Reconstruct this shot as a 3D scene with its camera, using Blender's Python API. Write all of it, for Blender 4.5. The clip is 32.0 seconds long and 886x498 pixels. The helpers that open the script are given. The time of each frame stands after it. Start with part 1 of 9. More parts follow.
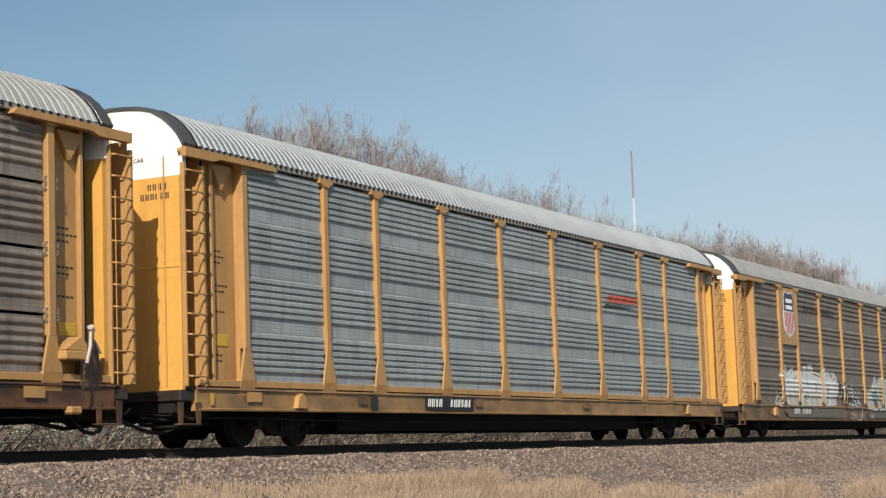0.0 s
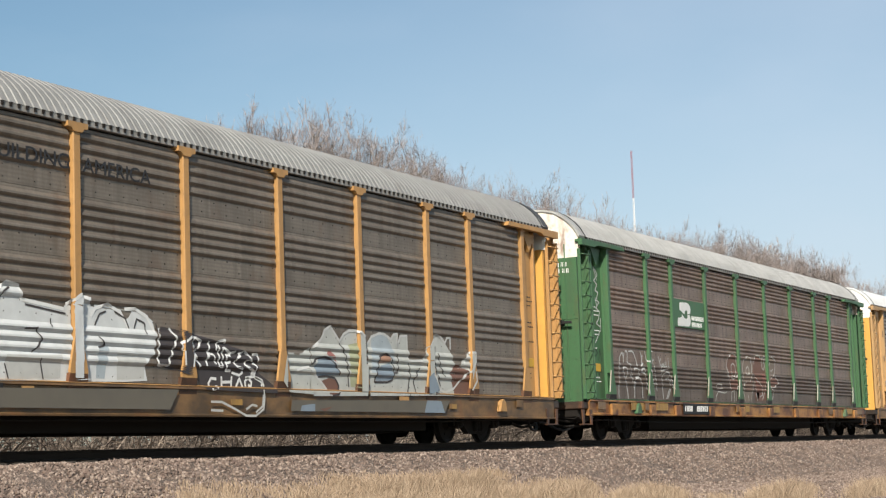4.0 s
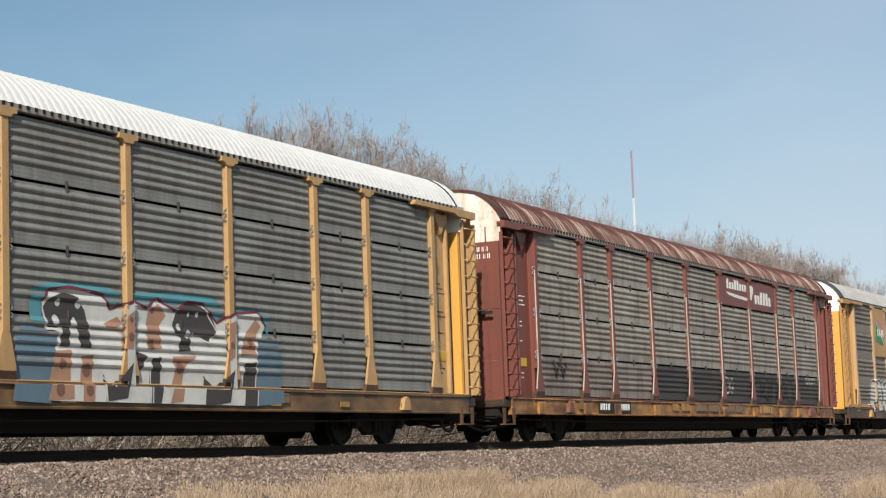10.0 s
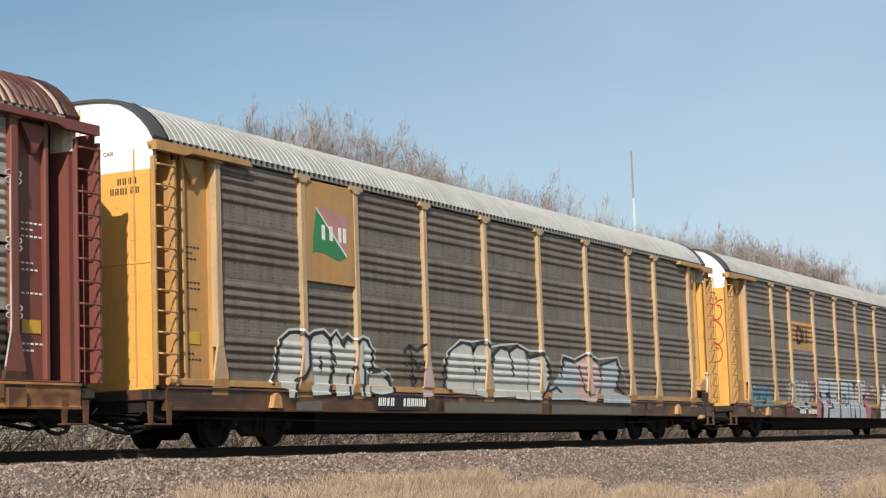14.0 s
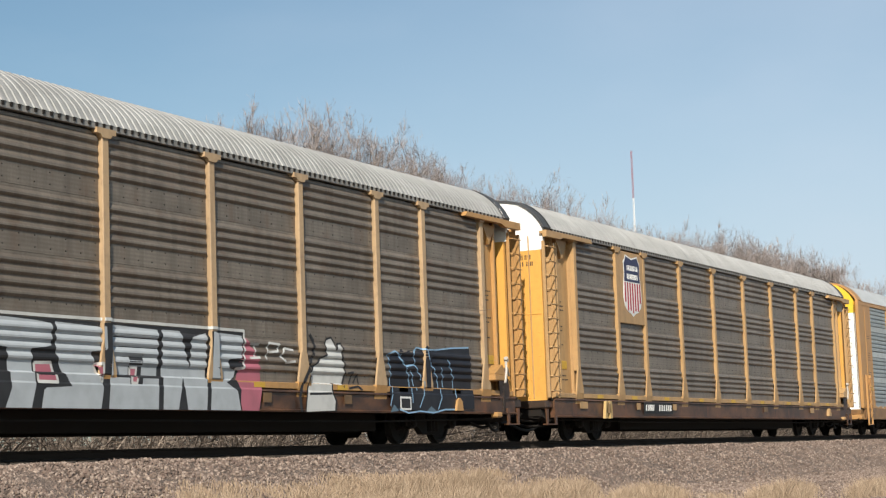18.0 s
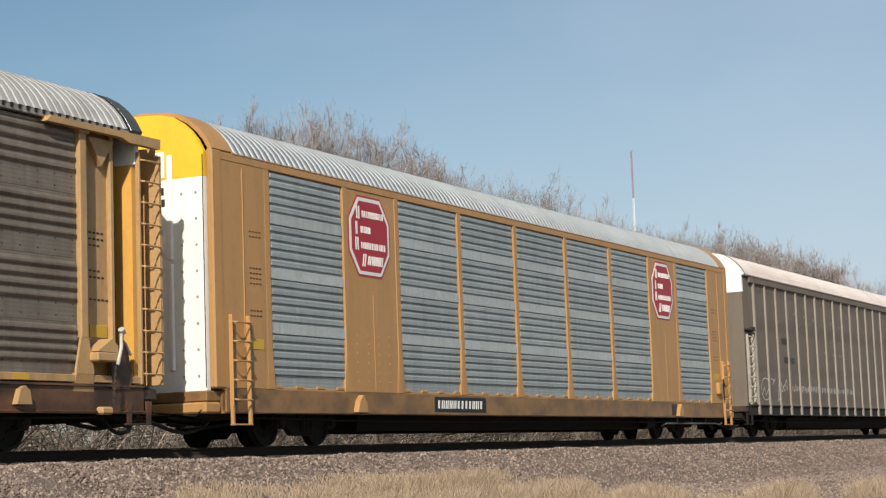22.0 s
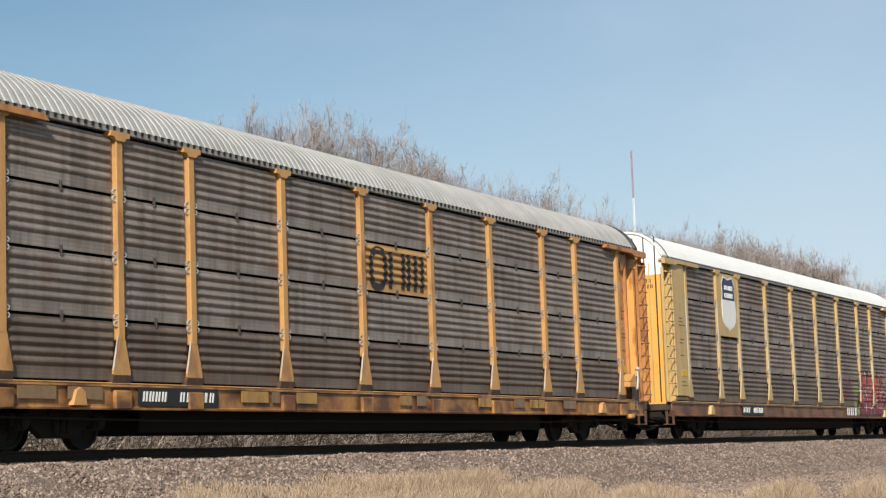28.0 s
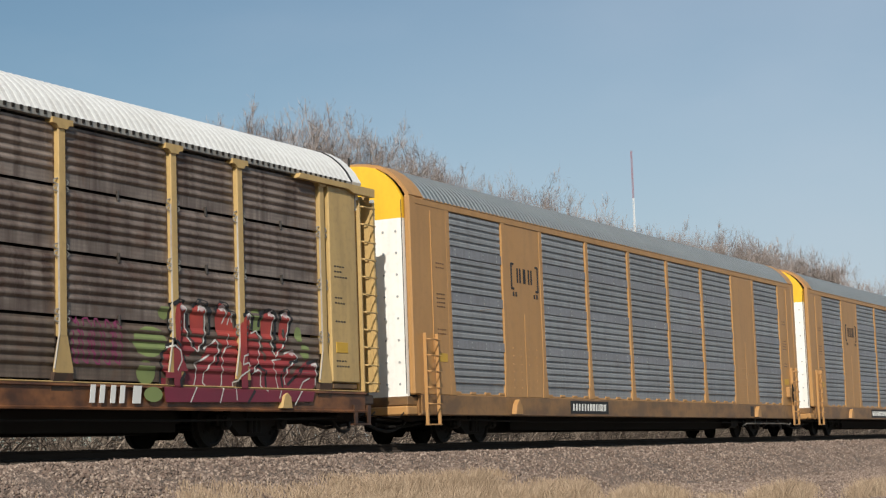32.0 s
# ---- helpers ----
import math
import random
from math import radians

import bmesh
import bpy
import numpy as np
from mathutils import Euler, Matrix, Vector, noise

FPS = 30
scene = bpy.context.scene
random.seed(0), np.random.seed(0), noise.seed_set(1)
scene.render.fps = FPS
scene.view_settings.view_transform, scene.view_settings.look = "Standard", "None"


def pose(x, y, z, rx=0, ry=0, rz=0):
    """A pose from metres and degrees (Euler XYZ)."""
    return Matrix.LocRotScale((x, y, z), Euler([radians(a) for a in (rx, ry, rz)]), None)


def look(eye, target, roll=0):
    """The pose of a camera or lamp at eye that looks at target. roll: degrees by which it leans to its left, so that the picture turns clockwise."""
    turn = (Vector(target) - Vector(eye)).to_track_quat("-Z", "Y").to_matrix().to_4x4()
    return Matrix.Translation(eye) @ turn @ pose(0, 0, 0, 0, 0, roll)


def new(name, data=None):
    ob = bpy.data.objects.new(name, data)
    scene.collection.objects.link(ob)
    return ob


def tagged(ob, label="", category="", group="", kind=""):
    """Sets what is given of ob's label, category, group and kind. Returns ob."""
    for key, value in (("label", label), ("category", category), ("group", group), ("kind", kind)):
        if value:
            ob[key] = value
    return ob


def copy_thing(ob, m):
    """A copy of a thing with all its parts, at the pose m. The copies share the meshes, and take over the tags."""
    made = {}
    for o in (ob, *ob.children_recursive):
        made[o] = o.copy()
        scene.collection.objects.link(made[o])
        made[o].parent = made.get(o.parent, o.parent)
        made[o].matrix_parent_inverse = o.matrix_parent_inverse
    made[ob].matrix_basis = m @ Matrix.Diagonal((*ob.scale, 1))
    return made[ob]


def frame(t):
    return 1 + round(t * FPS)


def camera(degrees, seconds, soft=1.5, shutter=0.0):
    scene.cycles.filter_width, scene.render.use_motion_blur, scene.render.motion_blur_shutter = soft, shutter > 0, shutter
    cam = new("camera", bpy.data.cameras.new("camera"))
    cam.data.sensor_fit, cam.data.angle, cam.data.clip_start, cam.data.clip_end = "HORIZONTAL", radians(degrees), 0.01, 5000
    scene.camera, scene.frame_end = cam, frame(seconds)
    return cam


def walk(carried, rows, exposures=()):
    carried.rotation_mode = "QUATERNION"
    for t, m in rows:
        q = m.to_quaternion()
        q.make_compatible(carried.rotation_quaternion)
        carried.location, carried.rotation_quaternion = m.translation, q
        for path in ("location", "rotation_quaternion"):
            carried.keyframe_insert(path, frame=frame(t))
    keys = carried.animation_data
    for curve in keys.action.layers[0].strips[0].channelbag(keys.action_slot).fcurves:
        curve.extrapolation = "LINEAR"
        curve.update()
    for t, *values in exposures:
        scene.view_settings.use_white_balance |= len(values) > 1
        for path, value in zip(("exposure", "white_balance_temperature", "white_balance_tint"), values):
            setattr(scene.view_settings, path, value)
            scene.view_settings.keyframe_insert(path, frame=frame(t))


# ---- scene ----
cam = camera(27.70, 32.0, soft=1.25)
EYE = Vector((0.0, 0.0, -0.318))
YAW, PITCH = radians(62.654), radians(6.617)
AHEAD = Vector((math.sin(YAW) * math.cos(PITCH), math.cos(YAW) * math.cos(PITCH), math.sin(PITCH)))
STAND = look(EYE, EYE + 20 * AHEAD, -2.021)
walk(cam, [(0.0, STAND), (32.0, STAND)], exposures=[(0.0, 0.08), (1.0, 0.16), (2.0, 0.20), (5.0, 0.32), (7.0, 0.30), (8.0, 0.18), (9.0, 0.16), (10.0, 0.17), (11.0, 0.26), (12.0, 0.33), (14.0, 0.22), (20.0, 0.25), (21.0, 0.20),
                                                 (22.0, 0.08), (23.0, 0.10), (24.0, 0.15), (28.0, 0.25), (30.0, 0.20), (31.0, -0.02), (32.0, -0.07)])

# ---- light ----
SUN_EL, SUN_AZ = radians(34), radians(23)      # azimuth: from -x towards -y
TO_SUN = Vector((-math.cos(SUN_AZ) * math.cos(SUN_EL), -math.sin(SUN_AZ) * math.cos(SUN_EL), math.sin(SUN_EL)))
sun = new("sun", bpy.data.lights.new("sun", "SUN"))
sun.data.energy, sun.data.angle, sun.data.color = 5.0, radians(0.53), (1.0, 0.93, 0.82)
sun.matrix_world = look((0, 0, 60), Vector((0, 0, 60)) - TO_SUN)

world = bpy.data.worlds.new("world")
scene.world = world
world.use_nodes = True
wn, wl = world.node_tree.nodes, world.node_tree.links
wn.clear()
w_out, w_bg, w_sky = wn.new("ShaderNodeOutputWorld"), wn.new("ShaderNodeBackground"), wn.new("ShaderNodeTexSky")
w_sky.sky_type, w_sky.sun_disc = "NISHITA", False
w_sky.sun_elevation, w_sky.sun_rotation = SUN_EL, math.atan2(TO_SUN.x, TO_SUN.y)
w_sky.air_density, w_sky.dust_density, w_sky.ozone_density = 1.0, 1.2, 1.0
w_bg.inputs["Strength"].default_value = 0.082
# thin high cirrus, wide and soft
w_co, w_map, w_noise, w_ramp, w_mix = (wn.new("ShaderNodeTexCoord"), wn.new("ShaderNodeMapping"), wn.new("ShaderNodeTexNoise"),
                                       wn.new("ShaderNodeValToRGB"), wn.new("ShaderNodeMixRGB"))
w_map.inputs["Scale"].default_value = (1.6, 2.2, 5.0)
w_map.inputs["Location"].default_value = (0.35, 0.2, 0.1)
w_noise.inputs["Scale"].default_value, w_noise.inputs["Detail"].default_value = 1.6, 6.0
w_ramp.color_ramp.elements[0].position, w_ramp.color_ramp.elements[1].position = 0.42, 0.85
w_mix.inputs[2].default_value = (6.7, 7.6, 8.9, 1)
wl.new(w_co.outputs["Generated"], w_map.inputs["Vector"])
wl.new(w_map.outputs["Vector"], w_noise.inputs["Vector"])
wl.new(w_noise.outputs["Fac"], w_ramp.inputs["Fac"])
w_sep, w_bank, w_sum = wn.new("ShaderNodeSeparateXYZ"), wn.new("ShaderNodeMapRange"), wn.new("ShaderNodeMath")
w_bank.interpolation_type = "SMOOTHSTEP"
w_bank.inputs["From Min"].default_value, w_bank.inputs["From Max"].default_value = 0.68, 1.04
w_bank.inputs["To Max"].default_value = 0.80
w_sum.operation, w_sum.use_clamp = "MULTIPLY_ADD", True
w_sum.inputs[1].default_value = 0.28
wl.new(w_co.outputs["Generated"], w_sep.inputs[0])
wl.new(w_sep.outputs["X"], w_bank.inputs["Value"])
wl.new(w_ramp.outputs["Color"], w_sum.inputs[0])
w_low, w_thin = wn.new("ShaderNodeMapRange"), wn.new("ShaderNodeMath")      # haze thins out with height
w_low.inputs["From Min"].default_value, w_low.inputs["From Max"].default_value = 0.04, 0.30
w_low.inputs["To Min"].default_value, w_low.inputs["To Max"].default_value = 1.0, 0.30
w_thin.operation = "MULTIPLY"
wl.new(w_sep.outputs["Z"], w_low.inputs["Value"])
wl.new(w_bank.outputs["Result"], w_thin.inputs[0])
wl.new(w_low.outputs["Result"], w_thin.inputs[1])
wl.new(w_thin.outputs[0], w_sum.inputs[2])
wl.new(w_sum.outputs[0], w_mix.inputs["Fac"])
w_tone = wn.new("ShaderNodeMixRGB")
w_tone.blend_type = "MULTIPLY"
w_tone.inputs[0].default_value, w_tone.inputs[2].default_value = 1.0, (0.895, 1.038, 1.035, 1)
wl.new(w_sky.outputs["Color"], w_tone.inputs[1])
wl.new(w_tone.outputs["Color"], w_mix.inputs[1])
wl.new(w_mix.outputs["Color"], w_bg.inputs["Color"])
wl.new(w_bg.outputs["Background"], w_out.inputs["Surface"])

# ---- materials ----
def material(name, rough=0.6, metal=0.0):
    m = bpy.data.materials.new(name)
    m.use_nodes = True
    b = m.node_tree.nodes["Principled BSDF"]
    b.inputs["Roughness"].default_value, b.inputs["Metallic"].default_value = rough, metal
    return m, m.node_tree.nodes, m.node_tree.links, b


def mixed(nt, fac, a, b, kind="MIX"):
    n = nt.nodes.new("ShaderNodeMixRGB")
    n.blend_type = kind
    for i, v in enumerate((fac, a, b)):
        if isinstance(v, bpy.types.NodeSocket):
            nt.links.new(v, n.inputs[i])
        elif i == 0:
            n.inputs[0].default_value = v
        else:
            n.inputs[i].default_value = (*v[:3], 1)
    return n.outputs[0]


def coords(nt, scale=(1, 1, 1), shift=True):
    """Object space, shifted piece by piece."""
    co, mp = nt.nodes.new("ShaderNodeTexCoord"), nt.nodes.new("ShaderNodeMapping")
    mp.inputs["Scale"].default_value = scale
    nt.links.new(co.outputs["Object"], mp.inputs["Vector"])
    if shift:
        info, mul = nt.nodes.new("ShaderNodeObjectInfo"), nt.nodes.new("ShaderNodeVectorMath")
        mul.operation = "MULTIPLY"
        mul.inputs[1].default_value = (37.0, 11.0, 23.0)
        nt.links.new(info.outputs["Random"], mul.inputs[0])
        nt.links.new(mul.outputs[0], mp.inputs["Location"])
    return mp.outputs["Vector"]


def noise_at(nt, vector, scale, detail=4.0, lo=0.4, hi=0.6):
    n, r = nt.nodes.new("ShaderNodeTexNoise"), nt.nodes.new("ShaderNodeMapRange")
    n.inputs["Scale"].default_value, n.inputs["Detail"].default_value = scale, detail
    nt.links.new(vector, n.inputs["Vector"])
    r.inputs["From Min"].default_value, r.inputs["From Max"].default_value = lo, hi
    nt.links.new(n.outputs["Fac"], r.inputs["Value"])
    return r.outputs["Result"]


def scaled(nt, socket, k):
    n = nt.nodes.new("ShaderNodeMath")
    n.operation = "MULTIPLY"
    nt.links.new(socket, n.inputs[0])
    n.inputs[1].default_value = k
    return n.outputs[0]


def bump(nt, bsdf, height, strength, distance):
    n = nt.nodes.new("ShaderNodeBump")
    n.inputs["Strength"].default_value, n.inputs["Distance"].default_value = strength, distance
    nt.links.new(height, n.inputs["Height"])
    nt.links.new(n.outputs["Normal"], bsdf.inputs["Normal"])


def painted(name, colour, dirt=(0.06, 0.05, 0.04), grime=0.35, rust=0.1, rough=0.5, streak=1.0):
    """Old paint on steel: fading, upright dirt streaks, fine grime and some rust."""
    m, ns, ls, b = material(name, rough)
    nt = m.node_tree
    fade = noise_at(nt, coords(nt, (0.5, 0.5, 0.5)), 1.3, 5, 0.3, 0.7)
    run = noise_at(nt, coords(nt, (2.6, 2.6, 0.3) if streak > 0 else (0.9, 0.9, 1.6)), 1.5, 7, *((0.46, 0.85) if streak > 0 else (0.40, 0.62)))
    fine = noise_at(nt, coords(nt, (1, 1, 1)), 9, 8, 0.5, 0.8)
    spot = noise_at(nt, coords(nt, (2.2, 2.2, 1.0)), 1.1, 9, 0.57, 0.66)
    c = mixed(nt, scaled(nt, fade, 0.25), colour, [min(1, v * 1.22 + 0.02) for v in colour])
    c = mixed(nt, scaled(nt, run, grime), c, dirt)
    c = mixed(nt, scaled(nt, fine, grime * 0.6), c, dirt)
    c = mixed(nt, scaled(nt, spot, rust), c, (0.16, 0.06, 0.025))
    ls.new(c, b.inputs["Base Color"])
    bump(nt, b, fine, 0.12, 0.004)
    return m


def screen_steel(name, colour, dirt=(0.07, 0.05, 0.037), grime=0.4, rust=0.08, metal=0.25, holes=0.22, rough=0.5, chalk=None):
    """Perforated corrugated sheet: weathered zinc with rows of small holes; without holes, a roof sheet."""
    m, ns, ls, b = material(name, rough, metal)
    nt = m.node_tree
    along = (4.0, 4.0, 0.3) if holes else (5.0, 0.35, 0.35)
    fade = noise_at(nt, coords(nt, (0.35, 1, 0.9)), 1.5, 5, 0.3, 0.7)
    info = ns.new("ShaderNodeObjectInfo")
    run = noise_at(nt, coords(nt, along), 1.4, 7, 0.45, 0.72)
    pale = noise_at(nt, coords(nt, [1.6 * a for a in along]), 1.9, 6, 0.56, 0.78)
    wide = noise_at(nt, coords(nt, (0.7, 1, 2.4)), 1.2, 6, 0.42, 0.7)
    grain = noise_at(nt, coords(nt, (1, 1, 1)), 24, 6, 0.42, 0.72)
    c = mixed(nt, scaled(nt, fade, 0.35), colour, [min(1, v * 1.3 + 0.015) for v in colour])
    c = mixed(nt, scaled(nt, info.outputs["Random"], 0.26), c, [v * 0.58 for v in colour])
    c = mixed(nt, scaled(nt, run, grime), c, dirt)
    c = mixed(nt, scaled(nt, wide, grime * 0.8), c, dirt)
    c = mixed(nt, scaled(nt, pale, 0.75 if chalk else 0.35), c, chalk or [min(1, v * 1.45 + 0.03) for v in colour])
    c = mixed(nt, scaled(nt, grain, 0.30), c, [v * 0.5 for v in colour])
    if holes:
        for axis, scale, k in (("X", 4.2, 0.18), ("Z", 4.9, 1.3)):
            wave = ns.new("ShaderNodeTexWave")
            wave.bands_direction = axis
            wave.inputs["Scale"].default_value, wave.inputs["Distortion"].default_value = scale, 0.3
            ls.new(coords(nt, (1, 1, 1), False), wave.inputs["Vector"])
            c = mixed(nt, scaled(nt, wave.outputs["Fac"], holes * k), c, [v * 0.4 for v in colour])
    spot = noise_at(nt, coords(nt, (1.5, 1.5, 1.0)), 1.6, 9, 0.56, 0.68)
    c = mixed(nt, scaled(nt, spot, rust), c, (0.15, 0.07, 0.035))
    ls.new(c, b.inputs["Base Color"])
    bump(nt, b, grain, 0.2, 0.004)
    return m


def plain(name, colour, rough=0.7, metal=0.0, vary=0.3, scale=6.0):
    m, ns, ls, b = material(name, rough, metal)
    nt = m.node_tree
    f = noise_at(nt, coords(nt), scale, 6, 0.3, 0.7)
    g = noise_at(nt, coords(nt), scale * 0.15, 4, 0.35, 0.65)
    c = mixed(nt, scaled(nt, f, vary), colour, [v * 0.55 for v in colour])
    c = mixed(nt, scaled(nt, g, vary * 0.8), c, [min(1, v * 1.3) for v in colour])
    ls.new(c, b.inputs["Base Color"])
    bump(nt, b, f, 0.2, 0.005)
    return m


def spray(name, colour, cover=0.93):
    """Sprayed paint: dusty, a little uneven."""
    m, ns, ls, b = material(name, 0.6)
    nt = m.node_tree
    f = noise_at(nt, coords(nt, shift=False), 3.0, 6, 0.45, 0.8)
    c = mixed(nt, scaled(nt, f, 0.5), colour, [v * 0.5 + 0.03 for v in colour])
    ls.new(c, b.inputs["Base Color"])
    return m


YELLOW = painted("yellow_paint", (0.43, 0.235, 0.082), grime=0.35, rust=0.10)
YELLOW_PALE = painted("pale_yellow_paint", (0.47, 0.32, 0.13), grime=0.35, rust=0.10)
YELLOW_TAN = painted("tan_yellow_paint", (0.43, 0.262, 0.115), grime=0.35, rust=0.10)
YELLOW_NEW = painted("newer_yellow_paint", (0.41, 0.22, 0.08), grime=0.22, rust=0.03)
# Brighter than the side yellow: sun on the end doors put into the colour.
YELLOW_END_LIT = painted("sunlit_end_door_yellow", (0.66, 0.345, 0.075), grime=0.2, rust=0.08)
ORANGE_POST = painted("streaked_orange_paint", (0.47, 0.25, 0.085), grime=0.35, rust=0.5)
RUST_BAY = painted("rust_streaked_panel", (0.43, 0.19, 0.06), dirt=(0.14, 0.042, 0.018), grime=0.85, rust=0.9)
ORANGE_CHALK = painted("chalky_orange_paint", (0.78, 0.50, 0.29), dirt=(0.42, 0.17, 0.06), grime=0.7, rust=0.6)
POST_TAN = painted("dusty_tan_post_paint", (0.44, 0.30, 0.17), grime=0.4, rust=0.15)
ORANGE = painted("rusty_orange_paint", (0.70, 0.32, 0.085), grime=0.3, rust=0.7)
GREEN = painted("green_paint", (0.048, 0.125, 0.053), grime=0.45, rust=0.15)
OXIDE = painted("oxide_red_paint", (0.17, 0.05, 0.038), grime=0.4, rust=0.3)
TAUPE = painted("taupe_paint", (0.150, 0.117, 0.090), rough=0.7, grime=0.4, rust=0.04)
WHITE = painted("white_paint", (0.80, 0.79, 0.76), dirt=(0.3, 0.25, 0.2), grime=0.2, rust=0.05)
WHITE_RUST = painted("rusty_white_paint", (0.74, 0.69, 0.61), dirt=(0.30, 0.13, 0.05), grime=0.9, rust=0.8)
BRIGHT_YELLOW = painted("bright_yellow_paint", (0.78, 0.47, 0.03), grime=0.15, rust=0.03)
SILL_DIRTY = painted("dirty_sill_paint", (0.115, 0.052, 0.024), dirt=(0.035, 0.018, 0.012), grime=0.9, rust=0.6, streak=0)
SILL_YELLOW = painted("yellow_sill_paint", (0.195, 0.108, 0.043), dirt=(0.05, 0.035, 0.022), grime=0.8, rust=0.35, streak=0)
SILL_RUST = painted("rusty_sill_paint", (0.07, 0.037, 0.023), dirt=(0.035, 0.024, 0.018), grime=0.9, rust=0.8, streak=0)
# Frame yellow darkened: shade on the inset sill put into the colour, with dirt.
SILL_NEW_SHADED = painted("shaded_newer_sill_paint", (0.25, 0.133, 0.05), dirt=(0.07, 0.045, 0.03), grime=0.6, rust=0.15, streak=0)
SILL_PATCHED = painted("patchy_rust_sill_paint", (0.36, 0.175, 0.05), dirt=(0.085, 0.032, 0.016), grime=0.95, rust=0.8, streak=0)
SILL_BURNT = painted("burnt_orange_sill_paint", (0.20, 0.08, 0.028), dirt=(0.05, 0.021, 0.012), grime=0.95, rust=0.6, streak=0)
SILL_GREY = painted("grey_sill_paint", (0.17, 0.16, 0.14), grime=0.8, rust=0.3, streak=0)
SILL_GOLD = painted("golden_sill_paint", (0.33, 0.19, 0.072), dirt=(0.07, 0.045, 0.03), grime=0.55, rust=0.25, streak=0)
BLOCK_YELLOW = painted("chipped_yellow_block", (0.36, 0.205, 0.05), grime=0.7, rust=0.7)
BLOCK_TAN = painted("grimy_tan_block", (0.20, 0.125, 0.065), grime=0.7, rust=0.5)
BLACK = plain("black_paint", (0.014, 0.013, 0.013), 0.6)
UNDER = plain("grime_and_shade_black", (0.011, 0.008, 0.006), 1.0)
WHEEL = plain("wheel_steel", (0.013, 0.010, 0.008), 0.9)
HOSE = plain("hose_rubber", (0.015, 0.015, 0.016), 0.7)
LETTER_WHITE = plain("lettering_white", (0.72, 0.72, 0.7), 0.6, vary=0.15)
LETTER_BLACK = plain("lettering_black", (0.02, 0.02, 0.022), 0.6, vary=0.15)
RED = plain("sign_red", (0.36, 0.022, 0.035), 0.5, vary=0.2)
NAVY = plain("sign_navy", (0.027, 0.030, 0.085), 0.5, vary=0.2)
STICKER = plain("placard_yellow", (0.55, 0.33, 0.04), 0.5, vary=0.15)
SIGN_GREEN = plain("sign_green", (0.03, 0.2, 0.07), 0.5, vary=0.2)
ZINC = screen_steel("bright_zinc_screen", (0.395, 0.432, 0.447), dirt=(0.1, 0.1, 0.1), grime=0.35, metal=0.2)
ZINC_BLUE = screen_steel("blue_grey_zinc_screen", (0.36, 0.395, 0.40), grime=0.2, metal=0.2)
SCREEN_DARK = screen_steel("brown_black_screen", (0.345, 0.288, 0.247), grime=0.60, rust=0.3, metal=0.35, rough=0.45)
SCREEN_BROWN = screen_steel("brown_screen", (0.31, 0.222, 0.174), dirt=(0.065, 0.043, 0.032), grime=0.55, rust=0.45, metal=0.35, rough=0.45)
SCREEN_STAINED = screen_steel("rust_stained_brown_screen", (0.305, 0.243, 0.205), dirt=(0.05, 0.022, 0.016), grime=0.82, rust=0.35, metal=0.3, rough=0.45)
# For bottom-row panels, a darker brown than the rows above.
SCREEN_BOTTOM = screen_steel("dark_brown_bottom_screen", (0.19, 0.145, 0.115), dirt=(0.05, 0.03, 0.022), grime=0.6, rust=0.3, metal=0.25, rough=0.5)
SCREEN_MID = screen_steel("weathered_grey_screen", (0.243, 0.202, 0.160), grime=0.45, rust=0.25, metal=0.3, rough=0.45)
SCREEN_GREY = screen_steel("grey_screen", (0.29, 0.29, 0.275), grime=0.38)
SCREEN_PALE = screen_steel("pale_grey_green_screen", (0.42, 0.388, 0.33), grime=0.55, rust=0.25)
ROOF_GREY = screen_steel("pale_grey_roof_sheet", (0.50, 0.487, 0.46), dirt=(0.15, 0.14, 0.125), grime=0.35, holes=0)
ROOF_ZINC = screen_steel("zinc_roof_sheet", (0.40, 0.43, 0.45), dirt=(0.2, 0.19, 0.18), grime=0.3, holes=0)
ROOF_DULL = screen_steel("dull_grey_roof_sheet", (0.35, 0.34, 0.32), dirt=(0.14, 0.13, 0.12), grime=0.35, holes=0)
ROOF_WHITE = screen_steel("white_roof_sheet", (0.82, 0.82, 0.80), dirt=(0.5, 0.46, 0.4), grime=0.15, metal=0, holes=0)
ROOF_RUST = screen_steel("rusty_red_roof_sheet", (0.058, 0.016, 0.012), dirt=(0.09, 0.036, 0.022), grime=0.35, rust=0.5, metal=0, holes=0, rough=0.85)
SCREEN_SOOT = screen_steel("sooty_screen", (0.055, 0.05, 0.046), grime=0.4)
# Trough copies of the roof sheets, darker: the corrugations' shade put into colour.
VALLEY_WHITE = screen_steel("shaded_white_roof_valleys", (0.70, 0.69, 0.67), dirt=(0.45, 0.42, 0.37), grime=0.2, metal=0, holes=0)
VALLEY_GREY = screen_steel("shaded_grey_roof_valleys", (0.44, 0.43, 0.405), dirt=(0.12, 0.11, 0.1), grime=0.3, holes=0)
VALLEY_ZINC = screen_steel("shaded_zinc_roof_valleys", (0.17, 0.175, 0.20), dirt=(0.12, 0.11, 0.12), grime=0.3, metal=0.3, holes=0)
ZINC_DULL = screen_steel("dull_grey_zinc_screen", (0.31, 0.32, 0.335), grime=0.25, metal=0.2)
STRIP_DULL = screen_steel("dull_zinc_strip", (0.262, 0.265, 0.288), grime=0.2, metal=0.2, holes=0)
STRIP = screen_steel("bare_zinc_strip", (0.46, 0.49, 0.49), grime=0.15, metal=0.2, holes=0)
